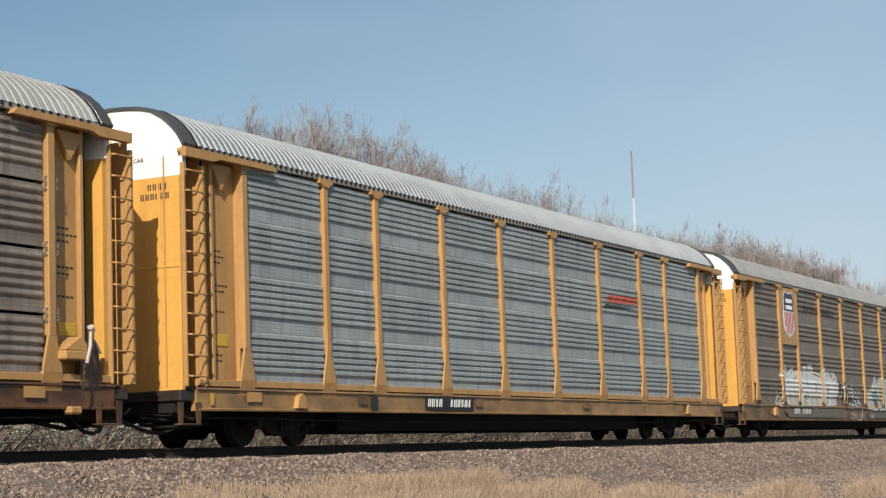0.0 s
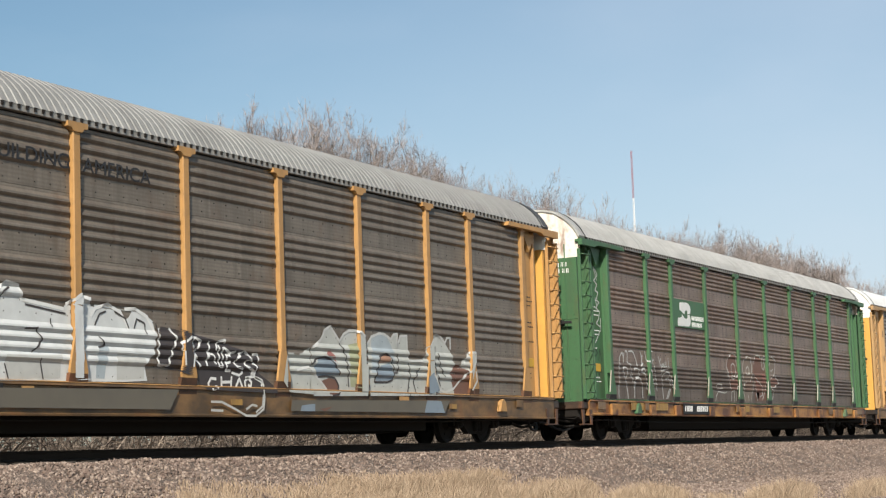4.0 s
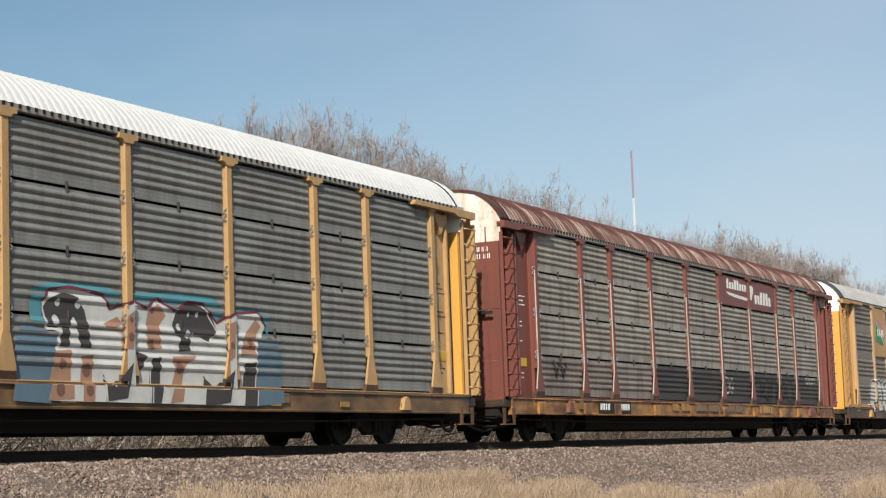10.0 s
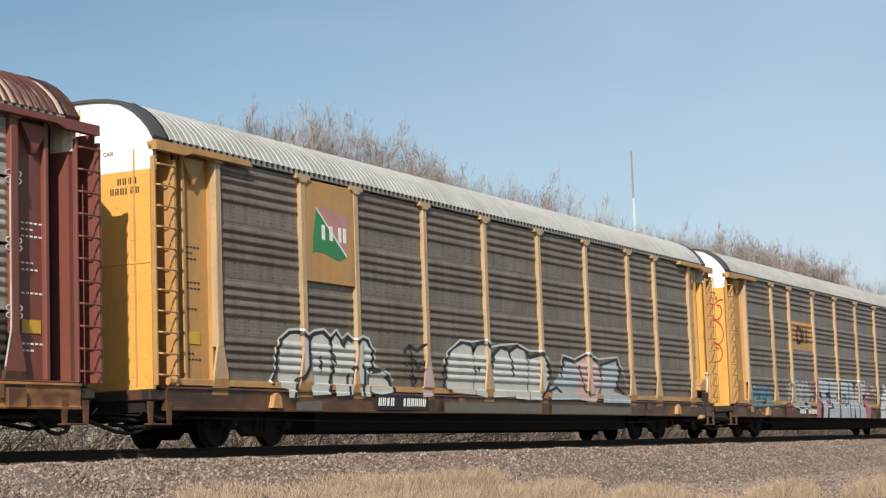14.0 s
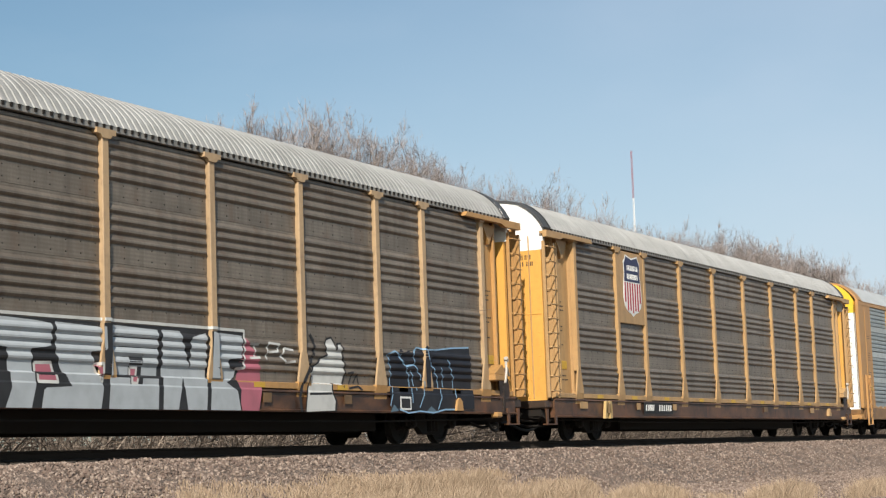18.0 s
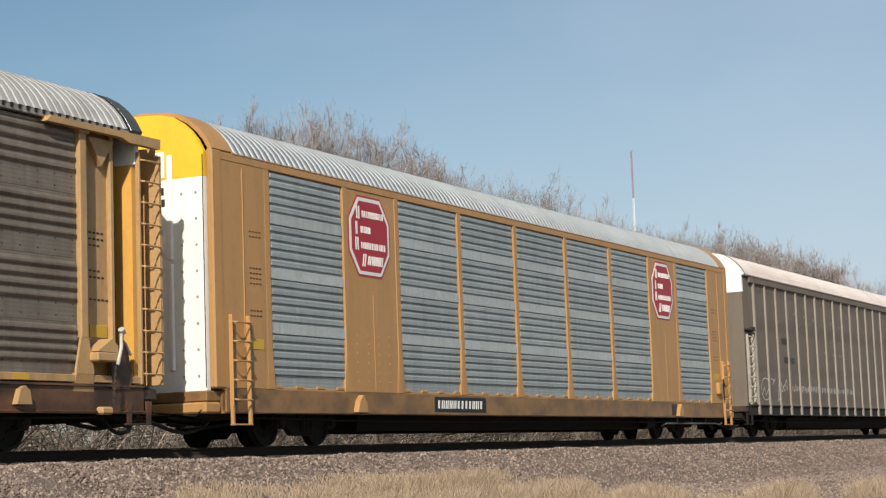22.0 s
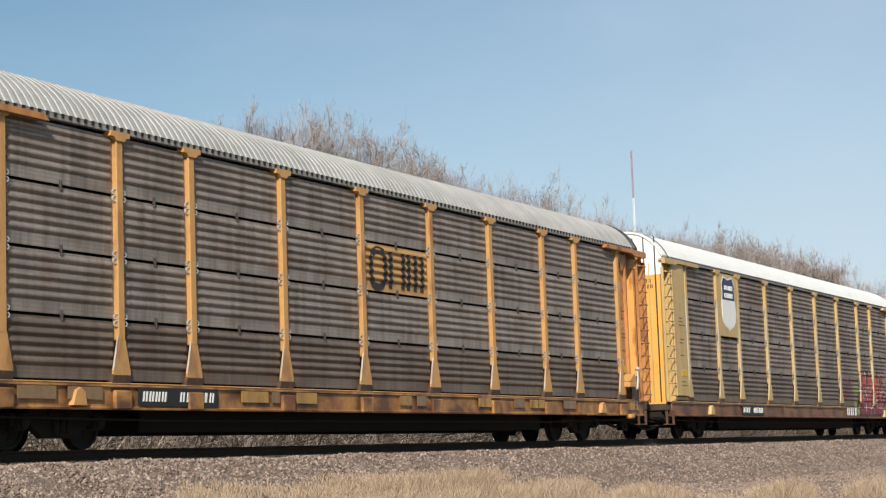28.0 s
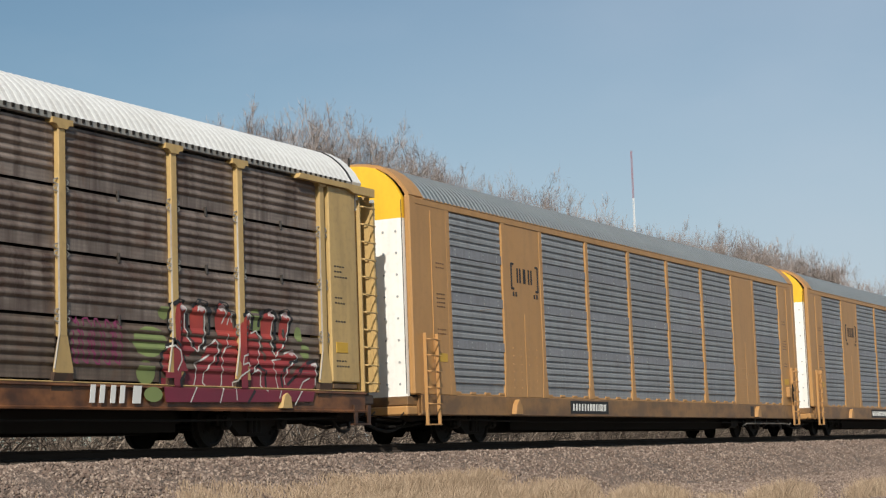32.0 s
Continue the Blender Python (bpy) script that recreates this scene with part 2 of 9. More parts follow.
ROOF_SHINY = screen_steel("shiny_zinc_roof_sheet", (0.42, 0.44, 0.45), dirt=(0.16, 0.16, 0.16), grime=0.25, metal=0.25, holes=0, rough=0.5)
ROOF_BLUE = screen_steel("blue_grey_roof_sheet", (0.165, 0.188, 0.203), dirt=(0.2, 0.2, 0.2), grime=0.2, holes=0)
ROOF_PINK = screen_steel("chalky_roof_sheet", (0.64, 0.575, 0.53), dirt=(0.3, 0.22, 0.19), grime=0.3, metal=0, holes=0)

# ---- mesh building ----
class Shape:
    """Collects points and faces of one mesh."""

    def __init__(self):
        self.v, self.f = [], []

    def add(self, vs, fs):
        n = len(self.v)
        self.v.extend(tuple(p) for p in vs)
        self.f.extend(tuple(i + n for i in f) for f in fs)
        return self

    def box(self, x0, x1, y0, y1, z0, z1, c=0.012):
        """A box with chamfered edges."""
        lo, hi = (min(x0, x1), min(y0, y1), min(z0, z1)), (max(x0, x1), max(y0, y1), max(z0, z1))
        c = min(c, *(0.45 * (h - l) for l, h in zip(lo, hi)))
        ids, vs = {}, []
        for sx in (0, 1):
            for sy in (0, 1):
                for sz in (0, 1):
                    s = (sx, sy, sz)
                    for a in range(3):
                        p = []
                        for k in range(3):
                            e = hi[k] if s[k] else lo[k]
                            p.append(e if k == a else e + (-c if s[k] else c))
                        ids[s + (a,)] = len(vs)
                        vs.append(p)
        fs = []
        mid = [(l + h) / 2 for l, h in zip(lo, hi)]

        def face(*keys):
            ix = [ids[k] for k in keys]
            a, b, d = (Vector(vs[i]) for i in ix[:3])
            if (b - a).cross(d - a).dot(sum((Vector(vs[i]) for i in ix), Vector()) / len(ix) - Vector(mid)) < 0:
                ix.reverse()
            fs.append(tuple(ix))
        for a in range(3):
            b, d = (a + 1) % 3, (a + 2) % 3
            for s in (0, 1):
                ks = []
                for sb, sd in ((0, 0), (1, 0), (1, 1), (0, 1)):
                    t = [0, 0, 0]
                    t[a], t[b], t[d] = s, sb, sd
                    ks.append((*t, a))
                face(*ks)
            for sa in (0, 1):
                for sb in (0, 1):
                    t0, t1 = [0, 0, 0], [0, 0, 0]
                    t0[a], t0[b], t0[d] = sa, sb, 0
                    t1[a], t1[b], t1[d] = sa, sb, 1
                    face((*t0, a), (*t1, a), (*t1, b), (*t0, b))
        for sx in (0, 1):
            for sy in (0, 1):
                for sz in (0, 1):
                    face(*((sx, sy, sz, a) for a in range(3)))
        return self.add(vs, fs)

    def prism(self, outline, y0, y1):
        """An outline in (x, z) drawn out from y0 (towards the viewer of the near side) to y1."""
        n = len(outline)
        area = sum(outline[i][0] * outline[(i + 1) % n][1] - outline[(i + 1) % n][0] * outline[i][1] for i in range(n))
        if area < 0:
            outline = outline[::-1]
        a, b = min(y0, y1), max(y0, y1)
        vs = [(x, a, z) for x, z in outline] + [(x, b, z) for x, z in outline]
        fs = [tuple(range(n)), tuple(range(2 * n - 1, n - 1, -1))]
        fs += [(i + n, (i + 1) % n + n, (i + 1) % n, i) for i in range(n)]
        return self.add(vs, fs)

    def extrude_x(self, outline, x0, x1):
        """An outline in (y, z) drawn out along x."""
        n = len(outline)
        area = sum(outline[i][0] * outline[(i + 1) % n][1] - outline[(i + 1) % n][0] * outline[i][1] for i in range(n))
        if area < 0:
            outline = outline[::-1]
        vs = [(x0, y, z) for y, z in outline] + [(x1, y, z) for y, z in outline]
        fs = [tuple(range(n - 1, -1, -1)), tuple(range(n, 2 * n))]
        fs += [(i, (i + 1) % n, (i + 1) % n + n, i + n) for i in range(n)]
        return self.add(vs, fs)

    def tube(self, points, r, sides=6, r1=None, closed=True):
        """A round bar along points."""
        pts = [Vector(p) for p in points]
        rings, vs, fs = len(pts), [], []
        for i, p in enumerate(pts):
            d = (pts[min(i + 1, rings - 1)] - pts[max(i - 1, 0)]).normalized()
            u = d.cross(Vector((0.31, 0.17, 0.93)))
            if u.length < 0.05:
                u = d.cross(Vector((0, 1, 0)))
            u.normalize()
            w = d.cross(u)
            rr = r if r1 is None else r + (r1 - r) * i / max(1, rings - 1)
            vs += [p + rr * (math.cos(a) * u + math.sin(a) * w) for a in (2 * math.pi * k / sides for k in range(sides))]
        for i in range(rings - 1):
            for k in range(sides):
                a, b = i * sides + k, i * sides + (k + 1) % sides
                fs.append((a, b, b + sides, a + sides))
        if closed:
            fs += [tuple(range(sides - 1, -1, -1)), tuple(range((rings - 1) * sides, rings * sides))]
        return self.add(vs, fs)

    def lathe_y(self, profile, sides=24):
        """Profile of (y, radius) turned about the y axis."""
        vs, fs, n = [], [], len(profile)
        for k in range(sides):
            a = 2 * math.pi * k / sides
            vs += [(r * math.cos(a), y, r * math.sin(a)) for y, r in profile]
        for k in range(sides):
            for i in range(n - 1):
                a, b = k * n + i, ((k + 1) % sides) * n + i
                fs.append((a, a + 1, b + 1, b))
        return self.add(vs, fs)

    def mesh(self, name, mat, smooth=False):
        me = bpy.data.meshes.new(name)
        me.from_pydata(self.v, [], self.f)
        me.materials.append(mat)
        if smooth:
            me.polygons.foreach_set("use_smooth", [True] * len(me.polygons))
        me.update()
        return me


JOINED = {"number_marking", "data_marking", "roof_edge", "rivet_pattern", "bolt_pattern", "lettering", "drain_strip", "lettering_marking", "emblem_marking", "web_marking", "sign_marking", "graffiti_line", "graffiti", "door_seam", "door_joint", "louvre_pattern"}


def part(name, shape, mat, parent, label="", at=None, smooth=False):
    """One mesh under a thing or a part; shape: a Shape or a mesh to share."""
    me = shape.mesh(name, mat, smooth) if isinstance(shape, Shape) else shape
    ob = new(name, me)
    ob.parent = parent
    if at:
        ob.location = at
    if label:
        ob["label"] = label
    if name in JOINED:
        ob["kind"] = "stuff"
    return ob


# ---- plan of the train ----
PITCH_LENGTH = 28.9            # from car to car
TRACK_Y = 18.99                # middle of the track
HALF, SIDE = 13.6, 1.55        # half a car's side, half its width
POSTS = (-11.85, -9.1, -7.15, -4.3, -1.45, 1.45, 4.3, 7.15, 9.1, 11.85)
PANEL_Z = (1.03, 2.0, 2.99, 3.98, 4.95)
LAPPED_Z = (1.03, 1.92, 2.905, 3.89, 4.95)  # panels that lap over one another
WHEEL_R = 0.42


def gone(t):
    """How far the train has run by t seconds."""
    return 10.5937 * t + 0.011878 * (t - 16) ** 2


def car_x(i):
    return 27.5 + PITCH_LENGTH * (i - 1) + HALF

# ---- ground ----
def soil(name, a, b, c, scale):
    m, ns, ls, bs = material(name, 0.95)
    nt = m.node_tree
    co = coords(nt, shift=False)
    f, g = noise_at(nt, co, scale, 8, 0.35, 0.65), noise_at(nt, co, scale * 0.12, 5, 0.4, 0.6)
    ls.new(mixed(nt, g, mixed(nt, f, a, b), c), bs.inputs["Base Color"])
    bump(nt, bs, f, 0.8, 0.05)
    return m


SOIL = soil("dry_soil", (0.085, 0.064, 0.047), (0.20, 0.15, 0.105), (0.13, 0.097, 0.07), 5.0)
BALLAST = soil("ballast_bed", (0.09, 0.066, 0.054), (0.28, 0.215, 0.175), (0.18, 0.135, 0.11), 34.0)


def height(y):
    """The ground's height across the track."""
    pts = ((-400, -1.9), (0, -1.85), (6, -1.5), (14.2, -1.22), (14.9, -1.15), (16.95, -0.235), (18.0, -0.20), (21.0, -0.20), (22.8, -0.95), (30, -0.75), (90, 0.5), (4000, 6.0))
    for (a, za), (b, zb) in zip(pts, pts[1:]):
        if y <= b:
            return za + (zb - za) * (y - a) / (b - a)
    return pts[-1][1]


def sheet(name, ys, xs, mat, rough=0.0):
    s = Shape()
    for x in xs:
        for y in ys:
            s.v.append((x, y, height(y) + rough * noise.noise((x * 0.9, y * 0.9, 0)) + 0.3 * rough * noise.noise((x * 4, y * 4, 3))))
    n = len(ys)
    s.f = [(i * n + j, (i + 1) * n + j, (i + 1) * n + j + 1, i * n + j + 1) for i in range(len(xs) - 1) for j in range(n - 1)]
    return new(name, s.mesh(name, mat, True))


xs = [-3000, -800, -200, -60] + [x * 1.0 for x in range(-20, 160)] + [200, 300, 500, 900, 1800, 4000]
ys = [-3000, -600, -100, -20, 0, 4, 7] + [8 + 0.25 * k for k in range(60)] + [24, 27, 30, 36, 45, 60, 90, 200, 600, 1500, 4000]
ground = tagged(sheet("ground", ys, xs, SOIL, 0.05), "dry tan earth with ballast embankment under the track", "ground", kind="structure")


ground.data.materials.append(BALLAST)
for p in ground.data.polygons:
    p.material_index = 1 if 6.5 < p.center.y < 23.2 else 0


def scatter_mesh(name, base_v, base_f, place, turn, size, mat):
    """Many small copies of a form in one mesh: place (n,3), turn (n,3,3), size (n,3)."""
    bv, bf = np.array(base_v, float), np.array(base_f)
    n = len(place)
    pts = np.einsum("nij,nkj->nki", turn, bv[None] * size[:, None, :]) + place[:, None, :]
    faces = (bf[None] + (np.arange(n) * len(bv))[:, None, None]).reshape(-1, bf.shape[1])
    me = bpy.data.meshes.new(name)
    me.from_pydata(pts.reshape(-1, 3), [], faces.tolist())
    me.materials.append(mat)
    me.update()
    return me


def random_turns(rng, n):
    q = rng.normal(size=(n, 4))
    q /= np.linalg.norm(q, axis=1)[:, None]
    w, x, y, z = q.T
    return np.stack([1 - 2 * (y * y + z * z), 2 * (x * y - z * w), 2 * (x * z + y * w), 2 * (x * y + z * w), 1 - 2 * (x * x + z * z), 2 * (y * z - x * w),
                     2 * (x * z - y * w), 2 * (y * z + x * w), 1 - 2 * (x * x + y * y)], -1).reshape(n, 3, 3)


def island_mat(name, stops, rough=0.9):
    """Each piece of a joined mesh takes a colour of its own."""
    m, ns, ls, b = material(name, rough)
    g, r = ns.new("ShaderNodeNewGeometry"), ns.new("ShaderNodeValToRGB")
    r.color_ramp.elements[0].color, r.color_ramp.elements[1].color = (*stops[0], 1), (*stops[-1], 1)
    for k, s in enumerate(stops[1:-1], 1):
        r.color_ramp.elements.new(k / (len(stops) - 1)).color = (*s, 1)
    ls.new(g.outputs["Random Per Island"], r.inputs["Fac"])
    ls.new(r.outputs["Color"], b.inputs["Base Color"])
    return m


STONES = island_mat("ballast_stone", ((0.085, 0.062, 0.052), (0.225, 0.168, 0.136), (0.13, 0.088, 0.072), (0.36, 0.285, 0.235), (0.17, 0.12, 0.098)))
rng = np.random.default_rng(4)
heights = np.vectorize(height)
N = 95000
px = 14 + (rng.random(N) ** 1.8) * 90
py = 17.2 - 4.6 * rng.random(N) ** 1.25
pz = heights(py) + 0.008 + np.array([0.05 * noise.noise((x * 0.9, y * 0.9, 0)) + 0.015 * noise.noise((x * 4, y * 4, 3)) for x, y in zip(px, py)])
cube_v = [(-1, -0.2, 0.1), (1, 0.1, -0.2), (0.1, -1, 0.2), (-0.2, 1, -0.1), (0.2, 0.1, -1), (-0.1, 0.2, 1)]
cube_f = [(0, 2, 5), (2, 1, 5), (1, 3, 5), (3, 0, 5), (2, 0, 4), (1, 2, 4), (3, 1, 4), (0, 3, 4)]
M = 30000
my = 14.2 - 6.4 * rng.random(M) ** 1.2
mx = my * (1.9 + 2.4 * rng.random(M))
px, py, N = np.concatenate([px, mx]), np.concatenate([py, my]), N + M
pz = np.concatenate([pz, heights(my) + 0.008 + np.array([0.05 * noise.noise((x * 0.9, y * 0.9, 0)) + 0.015 * noise.noise((x * 4, y * 4, 3)) for x, y in zip(mx, my)])])
size = (0.015 + 0.024 * rng.random((N, 1)) ** 1.7) * (0.7 + 0.6 * rng.random((N, 3)))
ob = new("ballast_stones", scatter_mesh("ballast_stones", cube_v, cube_f, np.stack([px, py, pz], -1), random_turns(rng, N), size, STONES))
tagged(ob, "loose grey-brown crushed ballast stones on the embankment slope", "gravel", kind="stuff")

STRAW = island_mat("dry_grass", ((0.36, 0.255, 0.165), (0.46, 0.34, 0.235), (0.22, 0.155, 0.10), (0.52, 0.40, 0.285)))


def blades(name, centres, per, spread, tall, mat, label, seed, category="grass"):
    r = np.random.default_rng(seed)
    vs, fs = [], []
    for cx, cy, k in centres:
        for _ in range(int(per * k)):
            x, y = cx + r.normal() * spread, cy + r.normal() * spread
            h, a, lean = tall * k * (0.5 + 0.8 * r.random()), r.random() * 6.28, 0.15 + 0.55 * r.random()
            w = 0.0035 + 0.004 * r.random()
            z = height(y) - 0.02
            dx, dy = math.cos(a) * lean * h, math.sin(a) * lean * h
            ux, uy = 0.9 * w, -0.5 * w
            n = len(vs)
            vs += [(x - ux, y - uy, z), (x + ux, y + uy, z), (x + dx * 0.35 + ux * 0.8, y + dy * 0.35 + uy * 0.8, z + h * 0.6),
                   (x + dx * 0.35 - ux * 0.8, y + dy * 0.35 - uy * 0.8, z + h * 0.6), (x + dx, y + dy, z + h)]
            fs += [(n, n + 1, n + 2, n + 3), (n + 3, n + 2, n + 4)]
    me = bpy.data.meshes.new(name)
    me.from_pydata(vs, [], fs)
    me.materials.append(mat)
    return tagged(new(name, me), label, category, kind="stuff")


tufts = []
rt = random.Random(9)
# patches along the foot of the slope: from, to (x over y), highest y, count, size
for qa, qb, high, count, k in ((1.08, 1.38, 15.9, 40, 0.6), (1.38, 1.50, 16.05, 70, 0.8), (1.50, 1.66, 15.85, 70, 0.8), (1.66, 2.08, 16.0, 300, 0.9), (2.04, 2.38, 15.4, 190, 0.9), (2.44, 2.74, 13.5, 80, 0.95),
                               (2.8, 3.0, 12.6, 8, 0.5), (3.09, 3.46, 11.7, 70, 0.95), (3.75, 4.1, 10.6, 50, 0.95)):
    for _ in range(count):
        y = high - 2.0 * rt.random() ** 1.3
        q = rt.uniform(qa, qb)
        edge = min(1.0, 0.35 + (high - y) * 0.9, 0.45 + 9 * min(q - qa, qb - q))
        if noise.noise((q * y * 0.7, y * 1.4, 2.0)) > -0.28:
            tufts.append((q * y, y, k * edge * rt.uniform(0.75, 1.15)))
blades("dry_grass", tufts, 95, 0.12, 0.34, STRAW, "tufts of dry straw-coloured winter grass", 2)

# ---- track ----
RAIL = plain("rail_steel", (0.028, 0.018, 0.012), 1.0, 0.0)
TIE = plain("creosoted_wood", (0.05, 0.04, 0.032), 0.9)
track = tagged(new("railway_track"), "steel rails on dark wooden sleepers in ballast", "railway track", kind="structure")
rail_profile = [(-0.07, -0.17), (0.07, -0.17), (0.07, -0.158), (0.012, -0.13), (0.012, -0.045), (0.036, -0.03), (0.036, -0.004), (0.03, 0.0),
                (-0.03, 0.0), (-0.036, -0.004), (-0.036, -0.03), (-0.012, -0.045), (-0.012, -0.13), (-0.07, -0.158)]
for sy in (-1, 1):
    s = Shape().extrude_x([(sy * 0.7535 + TRACK_Y + a, b) for a, b in rail_profile], -120, 900)
    part("rail", s, RAIL, track)
tie_mesh = Shape().box(-0.11, 0.11, -1.3, 1.3, -0.36, -0.175, 0.01).mesh("sleeper", TIE)
for k in range(260):
    part("sleeper", tie_mesh, TIE, track, at=(-10 + 0.52 * k, TRACK_Y, 0))
spike = Shape().box(-0.1, 0.1, -0.17, 0.17, -0.176, -0.158, 0.004).mesh("tie_plate", RAIL)
for k in range(140):
    part("tie_plate", spike, RAIL, track, at=(8 + 0.52 * k, TRACK_Y - 0.7535, 0))

# ---- trees ----
BARK = plain("grey_bark", (0.17, 0.135, 0.11), 0.9)
TWIG = island_mat("bare_twigs", ((0.29, 0.238, 0.215), (0.48, 0.42, 0.39), (0.18, 0.142, 0.128), (0.37, 0.31, 0.285)))


def segments_mesh(name, segs, mat, sides=3):
    """Tapered sticks (p0, p1, r0, r1), all in one mesh."""
    P0, P1 = np.array([s[0] for s in segs]), np.array([s[1] for s in segs])
    R0, R1 = np.array([s[2] for s in segs]), np.array([s[3] for s in segs])
    d = P1 - P0
    d /= np.linalg.norm(d, axis=1)[:, None] + 1e-9
    ref = np.where(np.abs(d[:, 2:3]) > 0.9, np.array([[1.0, 0, 0]]), np.array([[0, 0, 1.0]]))
    u = np.cross(d, ref)
    u /= np.linalg.norm(u, axis=1)[:, None]
    w = np.cross(d, u)
    ang = 2 * np.pi * np.arange(sides) / sides
    ring = np.cos(ang)[None, :, None] * u[:, None] + np.sin(ang)[None, :, None] * w[:, None]
    V = np.concatenate([P0[:, None] + ring * R0[:, None, None], P1[:, None] + ring * R1[:, None, None]], 1)
    base = np.array([(k, (k + 1) % sides, (k + 1) % sides + sides, k + sides) for k in range(sides if sides > 2 else 1)])
    F = (base[None] + (np.arange(len(segs)) * 2 * sides)[:, None, None]).reshape(-1, 4)
    me = bpy.data.meshes.new(name)
    me.from_pydata(V.reshape(-1, 3), [], F.tolist())
    me.materials.append(mat)
    return me


def twig_mesh(name, segs, tips, mat):
    """Flat sticks with a fine pointed shoot for each tip (p, q, r)."""
    me = segments_mesh(name, segs, mat, 2)
    P, Q = np.array([t[0] for t in tips]), np.array([t[1] for t in tips])
    R = np.array([t[2] for t in tips])[:, None]
    d = Q - P
    u = np.cross(d, np.array([[0.3, 0.2, 1.0]]))
    u /= np.linalg.norm(u, axis=1)[:, None] + 1e-9
    V = np.stack([P - u * R, P + u * R, Q], 1).reshape(-1, 3)
    base = [tuple(v.co) for v in me.vertices]
    faces = [tuple(p.vertices) for p in me.polygons] + [(len(base) + 3 * k, len(base) + 3 * k + 1, len(base) + 3 * k + 2) for k in range(len(tips))]
    me.clear_geometry()
    me.from_pydata(base + V.tolist(), [], faces)
    return me


def shoot(r, host, angle, length, up=0.25):
    """A side shoot of a stick: its start, its direction and its length."""
    a, b = host[0], host[1]
    d = (b - a).normalized()
    side = d.cross(Vector((r.gauss(0, 1), r.gauss(0, 1), r.gauss(0, 1)))).normalized()
    t = angle * r.uniform(0.6, 1.35)
    out = (d * math.cos(t) + side * math.sin(t) + Vector((0, 0, up))).normalized()
    return a.lerp(b, r.random()), out, length * r.uniform(0.5, 1.25)


def branch_off(r, hosts, n, angle, length, radius, low):
    """n bent branches on the hosts, each of two pieces, curving upwards."""
    made = []
    hosts = [h for h in hosts if h[1].z > low]
    for _ in range(n):
        p, d, l = shoot(r, r.choice(hosts), angle, length)
        m = p + d * l * 0.5
        e = m + (d + Vector((r.gauss(0, 0.10), r.gauss(0, 0.10), 0.22))).normalized() * l * 0.5
        made += [(p, m, radius, radius * 0.75), (m, e, radius * 0.75, radius * 0.4)]
    return made


def make_tree(seed, tall, stems, wide):
    r = random.Random(seed)
    trunk = []
    for k in range(stems):
        a = 6.28 * k / stems + r.uniform(-0.5, 0.5)
        p = Vector((math.cos(a) * 0.15, math.sin(a) * 0.15, -0.3))
        lean = wide * r.uniform(0.25, 0.75) / (0.8 * tall)
        d = Vector((math.cos(a) * lean, math.sin(a) * lean, 1)).normalized()
        reach = tall * r.uniform(0.72, 0.86) / 9
        for j in range(9):
            d = (d + Vector((r.gauss(0, 0.035), r.gauss(0, 0.035), 0.02))).normalized()
            e = p + d * reach
            q = tall * 0.006 * (1 - 0.10 * j)
            trunk.append((p, e, q, q * 0.88))
            p = e
    limbs = branch_off(r, trunk, 70, 0.80, wide * 0.85, 0.015, 0.48 * tall)
    boughs = branch_off(r, limbs, 480, 0.70, 0.85, 0.008, 0.58 * tall)
    twigs = branch_off(r, boughs, 1450, 0.75, 0.46, 0.0050, 0.67 * tall)
    tips = []
    for _ in range(12500):
        p, d, l = shoot(r, r.choice(twigs), 0.8, 0.24, 0.10)
        tips.append((p, p + d * l, r.uniform(0.0036, 0.0062)))
    k = tall / sorted(t[1].z for t in tips)[-25]
    trunk, limbs, sticks = ([(a * k, b * k, q, w) for a, b, q, w in ss] for ss in (trunk, limbs, boughs + twigs))
    tips = [(a * k, b * k, q) for a, b, q in tips]
    root = new("bare_tree")
    part("trunk", segments_mesh("trunk", trunk, BARK, 5), BARK, root)
    crown = part("crown", segments_mesh("crown", limbs, TWIG, 3), TWIG, root)
    part("twig_spray", twig_mesh("twig_spray", sticks, tips, TWIG), TWIG, crown)
    return tagged(root, "leafless grey-brown winter tree with a dense twiggy crown", "tree", "trees behind the track")


PEAKS = ((49.9, 11.2), (51.2, 11.6), (53.1, 12.3), (56.0, 13.0), (57.9, 12.5), (60.0, 13.0), (62.2, 12.2), (63.6, 12.0), (65.9, 12.3), (69.6, 12.1), (73.7, 12.4), (76.1, 11.8), (81.2, 12.2),
         (84.0, 11.7), (91.3, 12.0), (98.7, 12.7), (104.3, 12.5), (111.2, 13.1), (118.2, 13.0), (128.0, 13.0))   # the tallest trees of the wood: place along the track, top


kinds = [make_tree(s, 12.0, n, w) for s, n, w in ((1, 5, 1.25), (2, 4, 1.0), (3, 6, 1.4), (4, 5, 1.1), (5, 6, 1.3), (6, 4, 0.95))]
rt = random.Random(5)
spots = []
for (xa, za), (xb, zb) in zip(PEAKS, PEAKS[1:] + ((134.0, 9.0),)):
    n = max(1, round((xb - xa) / (1.5 if xa < 80 else 1.6)))
    for k in range(n):                  # lower trees between a tall one and the next
        f = k / n
        spots.append((xa + (xb - xa) * f + (rt.uniform(-0.2, 0.2) if k else 0), za + (zb - za) * f - (rt.uniform(0.4, 1.4) * (1.0 if xa < 80 else 0.7) if k else 0.0)))
        if xa < 118 or k == 0:
            spots.append((xa + (xb - xa) * (f + 0.5 / n), min(za, zb) - rt.uniform(0.9, 2.0)))
